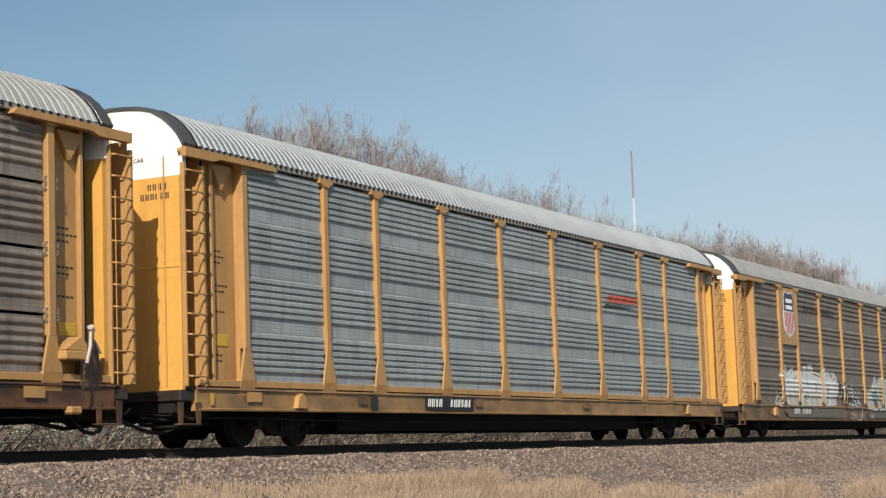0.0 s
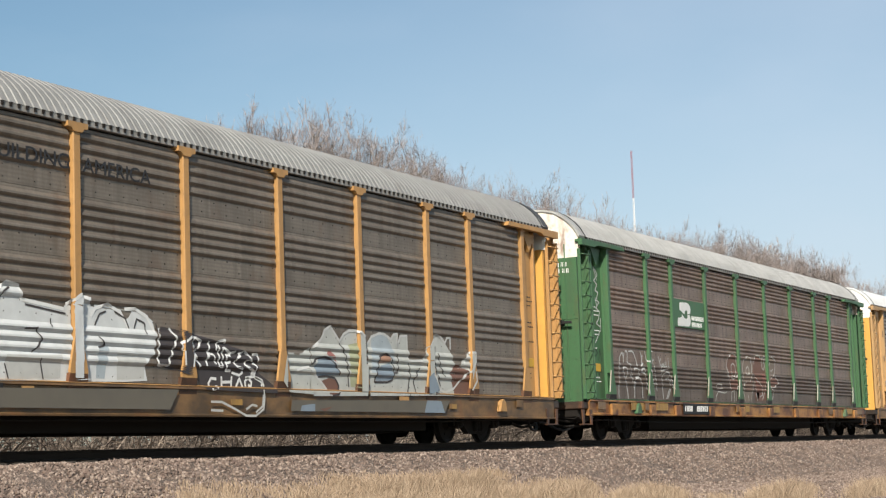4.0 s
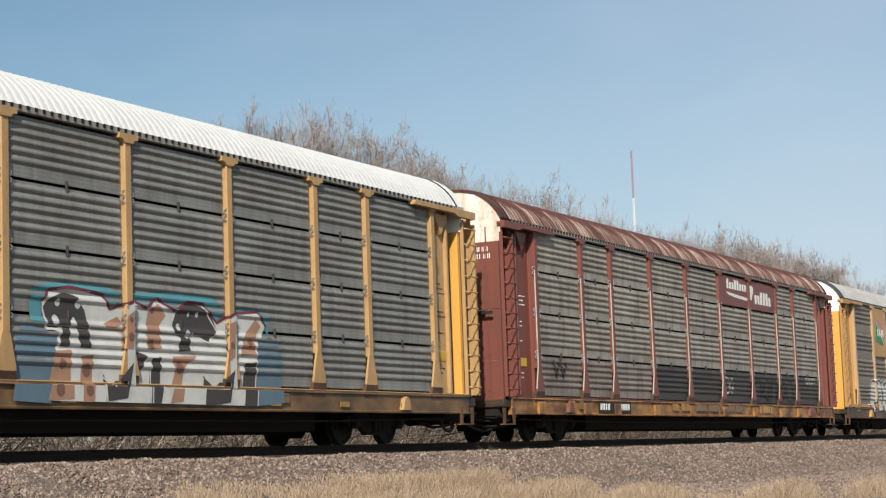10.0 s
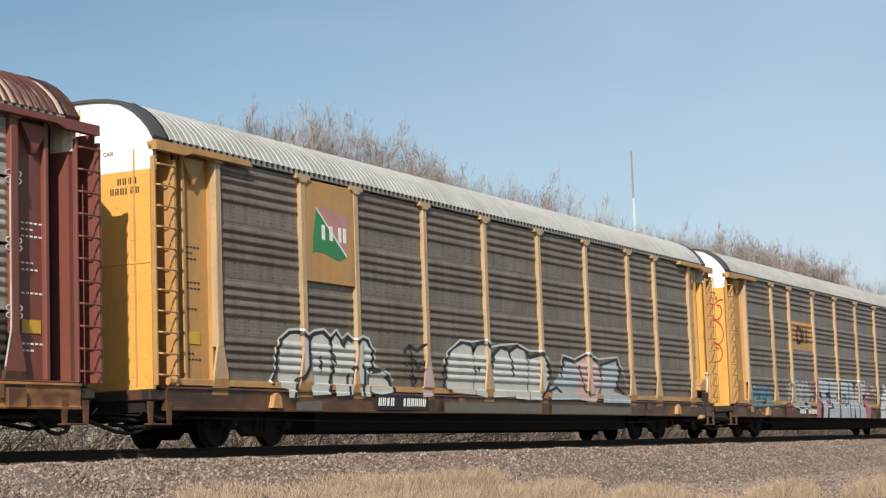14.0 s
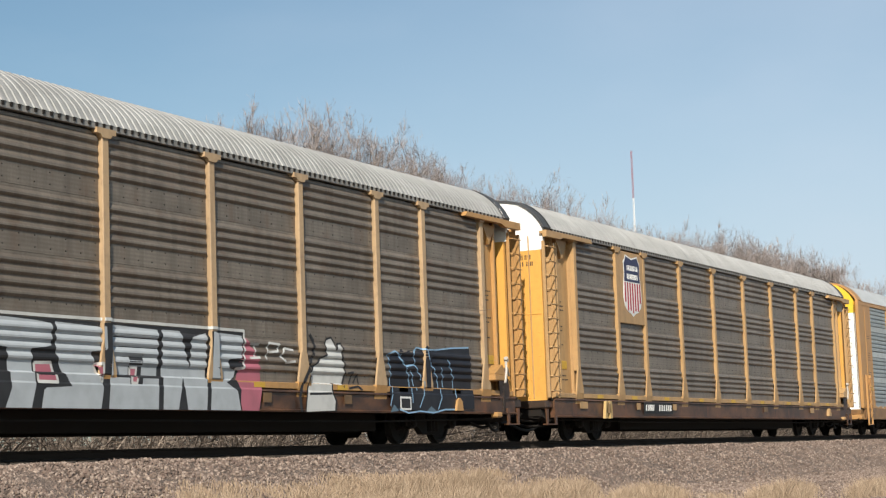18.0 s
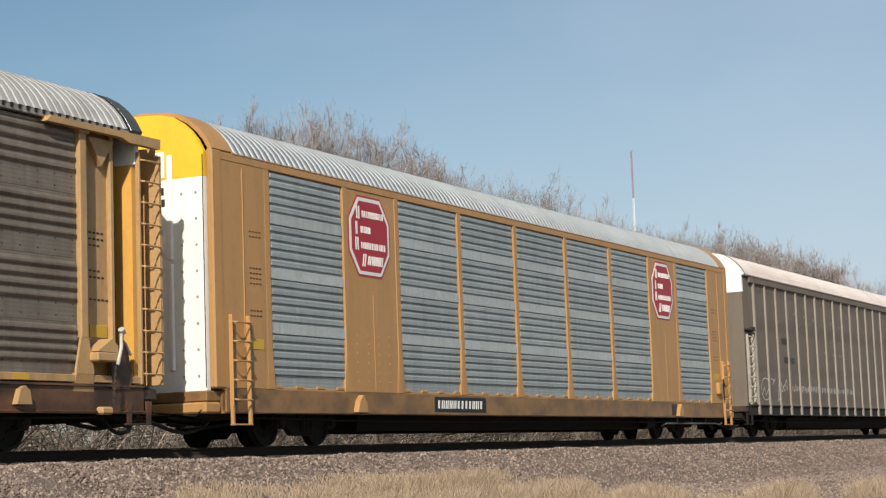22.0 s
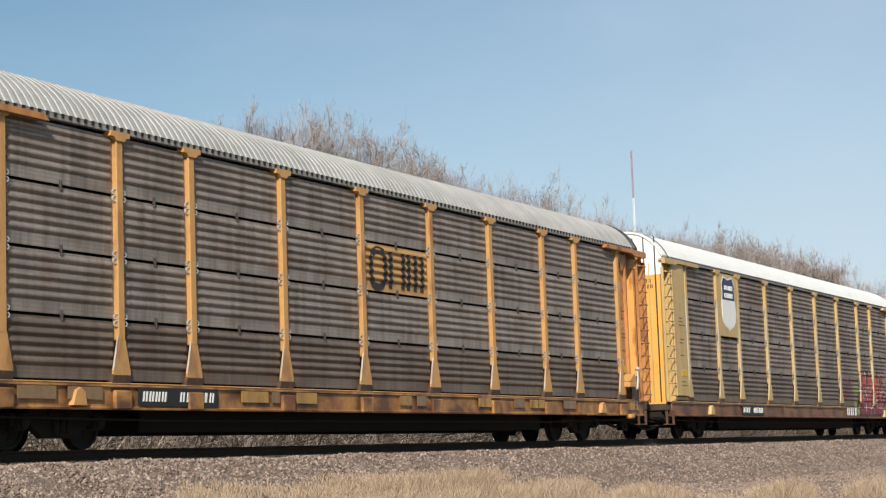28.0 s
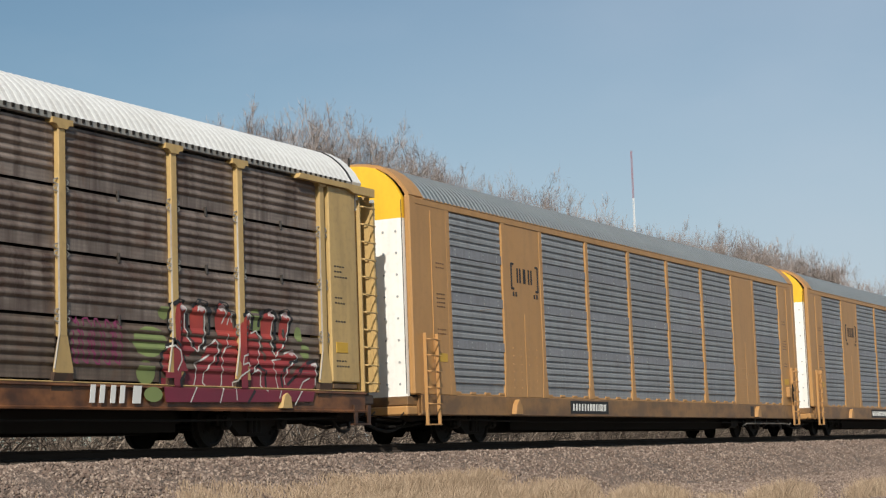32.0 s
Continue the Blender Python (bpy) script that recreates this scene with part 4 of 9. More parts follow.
def paint_fill(car, spec, polygon, mat, name="graffiti", lift=0.0, label="", step=0.03):
    """Sprayed paint that follows ribs and posts, row by row inside an outline in (x, z)."""
    polygons = polygon if isinstance(polygon[0][0], (tuple, list)) else [polygon]
    zs = [p[1] for poly in polygons for p in poly]
    z0, z1 = min(zs), max(zs)
    rows = [z0 + 1e-4 + (z1 - z0 - 2e-4) * k / max(1, int((z1 - z0) / step)) for k in range(int((z1 - z0) / step) + 1)]
    edges = sorted(e for p in POSTS for e in (p - 0.1, p + 0.1))

    def spans(z):
        out = []
        for poly in polygons:
            xs = []
            for (xa, za), (xb, zb) in zip(poly, poly[1:] + poly[:1]):
                if (za <= z) != (zb <= z):
                    xs.append(xa + (xb - xa) * (z - za) / (zb - za))
            xs.sort()
            out += zip(xs[::2], xs[1::2])
        return out
    s = Shape()
    for za, zb in zip(rows, rows[1:]):
        sa, sb = spans(za), spans(zb)
        if len(sa) != len(sb):
            sb = sa
        for (a0, a1), (b0, b1) in zip(sa, sb):
            cuts = [0.0] + [t for t in ((e - a0) / max(1e-6, a1 - a0) for e in edges) if 0.001 < t < 0.999] + [1.0]
            for t0, t1 in zip(cuts, cuts[1:]):
                xm = a0 + (a1 - a0) * (t0 + t1) / 2
                ya, yb = surface(spec, xm, za) - lift, surface(spec, xm, zb) - lift
                p = [(a0 + (a1 - a0) * t0, ya, za), (a0 + (a1 - a0) * t1, ya, za), (b0 + (b1 - b0) * t1, yb, zb), (b0 + (b1 - b0) * t0, yb, zb)]
                s.add(p, [(0, 1, 2, 3)])
    return part(name, welded(s), mat, car, label)


def paint_line(car, spec, lines, w, mat, name="graffiti_line", lift=0.003, label="", flat_y=None):
    """Sprayed lines along points in (x, z)."""
    s = Shape()
    for line in lines:
        pts = []
        for (xa, za), (xb, zb) in zip(line, line[1:]):
            n = max(1, int(math.hypot(xb - xa, zb - za) / 0.025))
            pts += [(xa + (xb - xa) * k / n, za + (zb - za) * k / n) for k in range(n)]
        pts.append(line[-1])
        vs, fs = [], []
        for i, (x, z) in enumerate(pts):
            a, b = pts[max(0, i - 1)], pts[min(len(pts) - 1, i + 1)]
            dx, dz = b[0] - a[0], b[1] - a[1]
            l = math.hypot(dx, dz) or 1
            for q in (-1, 1):
                px, pz = x - q * dz / l * w / 2, z + q * dx / l * w / 2
                vs.append((px, (surface(spec, x, pz) if flat_y is None else flat_y) - lift, pz))
        for i in range(len(pts) - 1):
            fs.append((2 * i, 2 * i + 1, 2 * i + 3, 2 * i + 2))
        s.add(vs, fs)
    return part(name, s, mat, car, label)


def rounded(x, z, w, h, n=20, power=3.0, lean=0.0):
    """A bulging outline about (x, z)."""
    out = []
    for k in range(n):
        a = 2 * math.pi * k / n
        c, s = math.cos(a), math.sin(a)
        r = (abs(c) ** power + abs(s) ** power) ** (-1 / power)
        out.append((x + r * c * w / 2 + lean * r * s * h / 2, z + r * s * h / 2))
    return out


def scrawl(car, spec, x0, x1, z0, z1, n, mat, seed, w=0.03):
    """Loose looping sprayed strokes; not writing."""
    r = random.Random(seed)
    lines, step = [], (x1 - x0) / n
    for k in range(n):
        cx, pts = x0 + (k + 0.5) * step, []
        a, turn = r.uniform(0, 6.28), r.choice((-1, 1)) * r.uniform(0.35, 0.75)
        for j in range(14):
            pts.append((cx + step * 0.55 * math.cos(a) * (0.4 + 0.6 * j / 14), min(z1, max(z0, (z0 + z1) / 2 + (z1 - z0) * 0.52 * math.sin(a * r.uniform(0.9, 1.1))))))
            a += turn
        lines.append(pts)
    paint_line(car, spec, lines, w, mat)


SHIELD = ((-0.42, 0.62), (-0.36, 0.70), (-0.30, 0.82), (0.0, 0.74), (0.30, 0.82), (0.36, 0.70), (0.42, 0.62), (0.40, 0.3), (0.46, -0.1), (0.47, -0.36), (0.42, -0.57), (0.28, -0.72), (0.10, -0.79),
          (0.0, -0.86), (-0.10, -0.79), (-0.28, -0.72), (-0.42, -0.57), (-0.47, -0.36), (-0.46, -0.1), (-0.40, 0.3))


def cut(outline, z0, z1):
    """The piece of an outline between two heights."""
    def clip(pts, z, keep_above):
        out = []
        for (xa, za), (xb, zb) in zip(pts, pts[1:] + pts[:1]):
            a, b = (za >= z) == keep_above, (zb >= z) == keep_above
            if a:
                out.append((xa, za))
            if a != b:
                t = (z - za) / (zb - za)
                out.append((xa + t * (xb - xa), z))
        return out
    return clip(clip(list(outline), z0, True), z1, False)


def shield(car, x, z, k, y, stripes=True, half=0.78):
    sx = 1.42
    big = [(x + k * sx * 1.06 * a, z + k * 1.06 * b) for a, b in SHIELD]
    out = [(x + k * sx * a, z + k * b) for a, b in SHIELD]
    plate = flat(car, big, LETTER_WHITE, y, "emblem", label="shield emblem in red, white and dark blue")
    zc = z + k * 0.10
    part("emblem_top", Shape().prism(cut(out, zc, z + 2), y - 0.006, y), NAVY, plate)
    for row in (0.42, 0.17):
        glyph_bars(plate, x - 0.40 * k, z + row * k, 0.86 * k, 0.15 * k, 8 if row < 0.3 else 7, LETTER_WHITE, y - 0.012, "emblem_marking", seed=3)
    low = cut(out, z - 2, zc - 0.02)
    if stripes:
        part("emblem_field", Shape().prism(low, y - 0.005, y), LETTER_WHITE, plate)
        for j in range(7):
            xs = x + k * sx * (-0.40 + 0.80 * j / 6) - 0.045 * k
            zlo = z - k * (0.66 if abs(j - 3) > 2 else 0.74 if abs(j - 3) > 0 else 0.80) + (0.16 * k if j in (0, 6) else 0)
            part("emblem_stripe", Shape().prism([(xs, zlo), (xs + 0.09 * k, zlo), (xs + 0.09 * k, zc - 0.03), (xs, zc - 0.03)], y - 0.010, y - 0.004), RED, plate)
    else:
        part("emblem_field", Shape().prism(low, y - 0.005, y), LETTER_WHITE, plate)
    return plate


def rect(x0, x1, z0, z1, lean=0.0):
    return [(x0, z0), (x1, z0), (x1 + lean, z1), (x0 + lean, z1)]


def sill_marks(car, spec, seed):
    """Painted blocks and plates along the sill."""
    r = random.Random(seed)
    y = -1.541
    px, n = spec.get("plate", (-5.2, 12))
    if spec.get("blocks"):
        for xa, xb in zip((-13.2, *POSTS), (*POSTS, 13.2)):
            x = xa + 0.3
            while x < xb - 0.45:
                w = min(r.uniform(0.35, 0.95), xb - 0.25 - x)
                if r.random() < 0.58 and not (px - 1.0 < x < px + 2.15):
                    flat(car, rect(x, x + w, 0.75, 0.945), r.choice((BLOCK_YELLOW, BLOCK_TAN)), y, "reflector_patch")
                x += w + r.uniform(0.05, 0.4)
        bracket = Shape().box(-0.21, 0.21, -1.575, -1.50, 0.60, 0.90, 0.02).mesh("sill_bracket", spec["sill"])
        for x in POSTS:
            part("sill_bracket", bracket, spec["sill"], car, at=(x, 0, 0))
    for x in () if spec.get("blocks") else (-11.9, -8.1, -5.6, -3.0, 2.9, 5.7, 8.1, 11.2):
        if r.random() < 0.4:
            w = r.uniform(0.25, 0.5)
            flat(car, [(x, 0.76), (x + w, 0.76), (x + w, 0.93), (x, 0.93)], r.choice((spec["frame"], SILL_YELLOW)), y, "reflector_patch")
    if spec.get("plate_dark", True):
        flat(car, [(px - 0.1, 0.66), (px + 2.1, 0.66), (px + 2.1, 0.96), (px - 0.1, 0.96)], BLACK, y, "number_board")
    glyph_bars(car, px, 0.735, 2.0, 0.16, 12, spec.get("plate_ink", LETTER_WHITE), y - 0.006, "number_marking", seed=seed, slant=0.2, gaps=(4, 5))
    for x in (-10.2, 10.4):
        part("jack_pad", Shape().prism([(x - 0.16, 0.66), (x + 0.16, 0.66), (x + 0.12, 0.86), (x + 0.02, 0.93), (x - 0.08, 0.88)], -1.60, -1.50), spec["frame"], car)


def std_post(mat, z0=0.99, z1=5.0):
    """A side post: channel, splayed foot, cap under the roof."""
    s = Shape()
    s.box(-0.085, 0.085, 0.0, 0.13, 1.68, z1 - 0.04, 0.014)
    s.prism([(-0.085, 1.70), (0.085, 1.70), (0.21, 1.20), (0.21, 1.14), (-0.21, 1.14), (-0.21, 1.20)], 0.004, 0.046)
    s.prism([(-0.24, 5.0), (0.24, 5.0), (0.24, 4.915), (0.15, 4.905), (0.10, 4.85), (-0.10, 4.85), (-0.15, 4.905), (-0.24, 4.915)], -0.025, 0.13)
    return s


def foot_shape():
    """The splayed foot of a post, turned in to the sill."""
    s = Shape()
    s.add([(-0.21, 0.004, 1.15), (0.21, 0.004, 1.15), (0.25, 0.055, 0.84), (-0.25, 0.055, 0.84), (-0.21, 0.13, 1.15), (0.21, 0.13, 1.15), (0.25, 0.13, 0.84), (-0.25, 0.13, 0.84)],
          [(0, 3, 2, 1), (4, 5, 6, 7), (0, 1, 5, 4), (3, 7, 6, 2), (0, 4, 7, 3), (1, 2, 6, 5)])
    return s


def clip_mesh(mat):
    """A bent bar that holds the panels to a post."""
    s = Shape()
    for q in (-1, 1):
        s.tube([(-0.03 + 0.065 * math.sin(a), 0.045 - 0.03 * math.sin(a), q * 0.055 - 0.045 * math.cos(a)) for a in (0.0, 0.6, 1.1, 1.57, 2.04, 2.54, 3.14)], 0.011, 5)
    return s.mesh("hinge_clip", mat)


bolt_cache = {}


def bolt_mesh(w, style):
    """Two rows of bolt heads along the flat band of a panel."""
    key = (round(w, 3), style)
    if key not in bolt_cache:
        s, n = Shape(), max(4, int(w / 0.33))
        for z in ((0.09, 0.27) if style.startswith("band") else (0.07, 0.18)):
            for k in range(n):
                x = -w / 2 + 0.12 + (w - 0.24) * k / (n - 1)
                s.box(x - 0.010, x + 0.010, -0.010, 0.004, z - 0.010, z + 0.010, 0.003)
        bolt_cache[key] = s.mesh("bolt_pattern", SCREEN_SOOT)
    return bolt_cache[key]


# Pale edge strips put the posts' sun highlight into colour, over bare wear.
BARE_AND_GLINT = painted("worn_bare_and_glint", (0.42, 0.39, 0.35), dirt=(0.2, 0.15, 0.1), grime=0.7, rust=0.5)
FOOT_EDGE = [(-0.102, 1.75), (-0.090, 1.75), (-0.218, 1.20), (-0.230, 1.20)]
EDGE_MESH = {True: Shape().box(-0.097, -0.088, -0.004, 0.03, 1.75, 4.0, 0.003).prism(FOOT_EDGE, -0.006, 0.02).mesh("edge_strip", BARE_AND_GLINT),
             False: Shape().prism(FOOT_EDGE, -0.006, 0.02).mesh("edge_strip", BARE_AND_GLINT)}


teeth_cache = []


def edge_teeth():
    """Dark teeth stand for shade in the roof corrugations' open ends, over the fascia."""
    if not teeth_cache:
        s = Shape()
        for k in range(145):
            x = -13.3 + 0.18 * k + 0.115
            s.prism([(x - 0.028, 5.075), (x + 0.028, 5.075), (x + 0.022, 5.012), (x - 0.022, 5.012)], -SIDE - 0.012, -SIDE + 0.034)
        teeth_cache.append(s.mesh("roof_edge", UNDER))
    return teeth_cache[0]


def standard_car(i, spec):
    car = new("autorack_car")
    fr, pan = spec["frame"], spec["panel"]
    style, gap = spec["style"], 0.05 if spec["style"] == "split" else 0.006
    add_underframe(car, spec["sill"], spec.get("low", 0.60))
    add_trucks(car)
    add_steps(car, spec.get("steps", SILL_DIRTY))
    # side panels of the near side, bay by bay
    plates = spec.get("plates", {})
    for b, (xa, xb) in enumerate(zip(POSTS, POSTS[1:])):
        w, xm = xb - xa - (0.18 if style == "split" else 0.13), (xa + xb) / 2
        zs = LAPPED_Z if style == "band4" else PANEL_Z
        for k, (za, zb) in enumerate(zip(zs, zs[1:])):
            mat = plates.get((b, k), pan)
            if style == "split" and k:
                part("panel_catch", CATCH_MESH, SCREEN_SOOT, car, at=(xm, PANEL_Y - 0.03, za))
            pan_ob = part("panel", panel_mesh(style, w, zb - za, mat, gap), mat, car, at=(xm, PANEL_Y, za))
            if style in ("band", "band4"):
                part("bolt_pattern", bolt_mesh(w, style), UNDER, pan_ob)
    # Added black sheet behind the panels: shade of the inside put into its colour.
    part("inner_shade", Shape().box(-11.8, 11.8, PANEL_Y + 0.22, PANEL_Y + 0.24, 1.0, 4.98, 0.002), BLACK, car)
    post_mat = spec.get("post", fr)
    post = std_post(post_mat).mesh("post", post_mat)
    clips = clip_mesh(ROOF_ZINC if spec.get("bright_clips") else SCREEN_GREY) if style == "split" else None
    foot_mat = spec.get("foot", fr)
    foot = foot_shape().mesh("post_foot", foot_mat)
    for x in POSTS:
        p = part("post", post, post_mat, car, at=(x, -SIDE, 0))
        part("post_foot", foot, foot_mat, p)
        if i in (3, 5, 11, 12):
            part("edge_strip", EDGE_MESH[i in (5, 12)], BARE_AND_GLINT, p)
        if clips:
            for z in PANEL_Z[1:4]:
                for dx in (-0.12, 0.12):
                    clip = part("hinge_clip", clips, fr, p, at=(dx, 0, z))
                    clip.rotation_euler = (0, 0, 0 if dx > 0 else math.pi)
                    clip.location.y = 0 if dx > 0 else 0.06
    part("side_rail", Shape().box(-13.3, 13.3, -SIDE + 0.025, -SIDE + 0.12, *((1.012, 1.125) if spec.get("ledged") else (0.995, 1.02)), 0.008), fr, car)
    part("top_rail", Shape().box(-13.2, 13.02, -SIDE + 0.006, -SIDE + 0.12, 4.975, 5.078, 0.006), FASCIA, car)
    # far side, closed by plain sheets
    s = Shape().box(-13.4, 13.4, SIDE - 0.12, SIDE - 0.08, 0.98, 5.05, 0.01)
    for x in POSTS:
        s.box(x - 0.09, x + 0.09, SIDE - 0.13, SIDE, 0.98, 5.0, 0.01)
    part("far_side", s, fr, car)
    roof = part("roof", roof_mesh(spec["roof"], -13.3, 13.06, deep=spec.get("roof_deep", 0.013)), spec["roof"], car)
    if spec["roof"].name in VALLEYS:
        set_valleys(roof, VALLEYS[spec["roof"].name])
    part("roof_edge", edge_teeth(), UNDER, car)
    # ends
    for e in (-1, 1):
        back = 0.0 if e < 0 else 0.30      # the trailing door and hood stand back behind the ladders
        x0, x1 = e * (13.62 - back), e * (13.52 - back)
        zc = spec.get("end_split", 4.55)
        low = part("end_wall", Shape().extrude_x(end_outline(z1=zc, tight=0.13), min(x0, x1), max(x0, x1)), spec["end_low"], car)
        top = part("end_wall_top", Shape().extrude_x(end_outline(z0=zc), min(x0, x1), max(x0, x1)), spec["end_top"], car)
        if spec.get("slats"):
            s = Shape()
            for k in range(9):
                y = -1.3 + 0.325 * k
                s.box(e * (13.615 - back), e * (13.635 - back), y - 0.018, y + 0.018, 1.0, 5.62, 0.004)
            part("door_joint", s, BLACK, car)
        else:
            s = Shape()
            for y, zt in ((-0.98, 4.5), (0.0, 5.7), (0.98, 4.5)):
                s.box(e * (13.615 - back), e * (13.632 - back), y - 0.016, y + 0.016, 1.0, zt, 0.005)
            s.box(e * (13.615 - back), e * (13.632 - back), -1.4, 1.4, 3.0, 3.03, 0.005)
            part("door_seam", s, spec["end_low"], low)
            s2 = Shape()
            for k in range(12):
                for y in (-1.3, -1.05, -0.75):
                    s2.box(e * (13.615 - back), e * (13.63 - back), y - 0.014, y + 0.014, 1.15 + 0.28 * k, 1.178 + 0.28 * k, 0.004)
            part("rivet_pattern", s2, spec["end_low"], low)
        if e < 0:
            # words high on the end doors, and the car's number as bars
            s = Shape()
            r = random.Random(i)
            words(car, "EXCESS HEIGHT CAR", -13.63, 4.84, 0.07, spec.get("high_ink", SILL_GREY), 0.35, 1.15, end=1)
            for row, n, zz, hh, ya, ww in ((1, 4, 4.33, 0.11, -1.15, 0.42), (2, 6, 4.17, 0.11, -1.2, 0.62)):
                for k in range(n):
                    y = ya + ww * k / n
                    for q in (0.0, 0.42):
                        s.box(-13.628, -13.618, y + q * ww / n, y + (q + 0.22) * ww / n, zz, zz + hh, 0.002)
            part("number_marking", s, spec.get("end_ink", LETTER_BLACK), car)
        # roof hood at the end
        hood = Shape()
        pts = [(-SIDE + a, z + 0.015) for a, z in ROOF_LINE] + [(SIDE - a, z + 0.015) for a, z in ROOF_LINE[-2::-1]]
        inner = [(y * 0.985, z - 0.05) for y, z in pts[::-1]]
        hood.extrude_x(pts + inner, min(e * (13.28 - back), e * (13.66 - back)), max(e * (13.28 - back), e * (13.66 - back)))
        part("roof_hood", hood, spec.get("hood", HOOD), car)
        s = Shape()
        pts = [(-SIDE + a - 0.012, z + 0.022) for a, z in ROOF_LINE] + [(SIDE - a + 0.012, z + 0.022) for a, z in ROOF_LINE[-2::-1]]
        inner = [(y * 0.985, z - 0.04) for y, z in pts[::-1]]
        s.extrude_x(pts + inner, min(e * (13.26 - back), e * (13.31 - back)), max(e * (13.26 - back), e * (13.31 - back)))
        part("roof_seal", s, BLACK, car)
        # end bay on the near side: ladder, recessed door pocket, top beam
        bay = spec.get("bay", fr)
        if spec.get("flush"):
            part("corner_panel", Shape().box(e * 12.05, e * 13.05, -SIDE - 0.02, -SIDE + 0.10, 1.16, 4.9, 0.02), fr, car)
            part("corner_base", Shape().box(e * 12.1, e * 13.0, -SIDE + 0.01, -SIDE + 0.12, 1.04, 1.15, 0.02), SILL_YELLOW, car)
        else:
            part("corner_panel", Shape().box(e * 11.78, e * 12.83, -SIDE + 0.20, -SIDE + 0.24, 1.03, 5.0, 0.01), bay, car)
            # Another added black sheet paints the shade in the slot by the ladder.
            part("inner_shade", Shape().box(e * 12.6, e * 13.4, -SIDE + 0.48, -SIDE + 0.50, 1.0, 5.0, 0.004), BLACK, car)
            part("corner_post", Shape().box(e * 12.66, e * 12.75, -SIDE + 0.12, -SIDE + 0.25, 1.03, 4.95, 0.012), bay, car)
            part("corner_gusset", Shape().prism([(e * 12.1, 4.85), (e * 12.75, 4.85), (e * 12.42, 4.42)], -SIDE + 0.10, -SIDE + 0.21), bay, car)
        xl = 13.54 if e > 0 else -13.38
        part("ladder_back", Shape().box(xl - 0.26, xl + 0.25, -SIDE + 0.43, -SIDE + 0.46, 1.0, 4.9, 0.008), bay, car)
        part("ladder_plate", Shape().box(xl + 0.25, xl + 0.285, -SIDE + 0.088, -SIDE + 0.46, 1.0, 4.9, 0.008), bay, car)
        add_ladder(car, xl, bay, rail=0.038)
        xp = e * 11.85
        part("post_return", Shape().box(xp - 0.083, xp + 0.083, -SIDE + 0.125, -SIDE + 0.28, 1.04, 4.9, 0.01), bay, car)
        part("top_beam", Shape().prism([(e * 10.9, 4.90), (e * 11.0, 5.0), (e * 13.72, 5.0), (e * 13.72, 4.84), (e * 12.9, 4.84), (e * 12.7, 4.90)], -SIDE - 0.09, -SIDE + 0.02).box(e * 10.95, e * 13.7, -SIDE - 0.02, -SIDE + 0.12, 4.92, 4.99, 0.01), bay, car)
        part("safety_label", Shape().box(e * 12.2, e * 12.62, -SIDE + (0.185 if not spec.get("flush") else -0.03), -SIDE + 0.21, 1.72, 1.92, 0.004), STICKER, car, "small yellow warning label")
        s = Shape()
        r = random.Random(i * 5 + e)
        yb = -SIDE + (0.192 if not spec.get("flush") else -0.026)
        for z in (3.35, 3.25, 3.15, 2.75, 2.65, 2.3, 1.55, 1.45):
            for k in range(r.randint(3, 5)):
                x = e * 12.42 - 0.22 + 0.1 * k
                s.box(x, x + 0.06, yb, yb + 0.008, z, z + 0.028, 0.001)
        part("data_marking", s, LETTER_BLACK if fr not in (GREEN, OXIDE) else LETTER_WHITE, car)
    # hand brake at the trailing end
    if i in (0, 6, 7, 8, 11):
        s = Shape().prism([(11.97, 1.48), (12.35, 1.69), (12.46, 1.58), (12.47, 1.47)], -SIDE - 0.14, -SIDE + 0.12)
        s.box(11.96, 12.47, -SIDE - 0.15, -SIDE + 0.15, 1.33, 1.47, 0.02)
        hb_mat = fr if fr not in (GREEN, OXIDE) else spec["sill"]
        hb = part("hand_brake", s, hb_mat, car, "hand brake housing with lever and chain")
        lever = Shape().tube([(12.57, -SIDE - 0.13, 1.80), (12.52, -SIDE - 0.16, 1.55), (12.43, -SIDE - 0.16, 1.28)], 0.03, 7).tube([(12.54, -SIDE - 0.15, 1.84), (12.60, -SIDE - 0.13, 1.78)], 0.055, 8)
        lever.tube([(12.56, -SIDE - 0.12, 1.70), (12.75, -SIDE - 0.08, 1.60), (12.92, -SIDE - 0.03, 1.46)], 0.024, 6)
        part("brake_lever", lever, BARE_AND_GLINT, hb)
        part("brake_bracket", Shape().prism([(12.50, 1.36), (12.70, 1.60), (12.89, 1.65), (13.04, 1.07), (12.95, 0.93), (12.52, 0.92)], -SIDE + 0.02, -SIDE + 0.06), SILL_DIRTY, hb)
        chain = Shape()
        for k in range(11):
            z = 1.24 - 0.053 * k
            w = 0.024 if k % 2 else 0.010
            chain.box(12.425 - 0.005 * k - w, 12.425 - 0.005 * k + w, -SIDE - 0.12 - 0.03 + w, -SIDE - 0.12 + 0.03 - w, z - 0.034, z + 0.034, 0.006)
        part("brake_chain", chain, END_GRIME, hb)
        part("chain_sheave", Shape().box(12.16, 12.44, -1.62, -1.45, 0.52, 0.64, 0.03), hb_mat, hb)
    if i in (3, 4, 5, 11):
        part("end_latch", Shape().box(-13.80, -13.62, -1.05, -0.85, 2.85, 2.98, 0.02).box(-13.82, -13.78, -1.3, -0.6, 2.88, 2.95, 0.01), BLACK, car)
    sill_marks(car, spec, i)
    return car


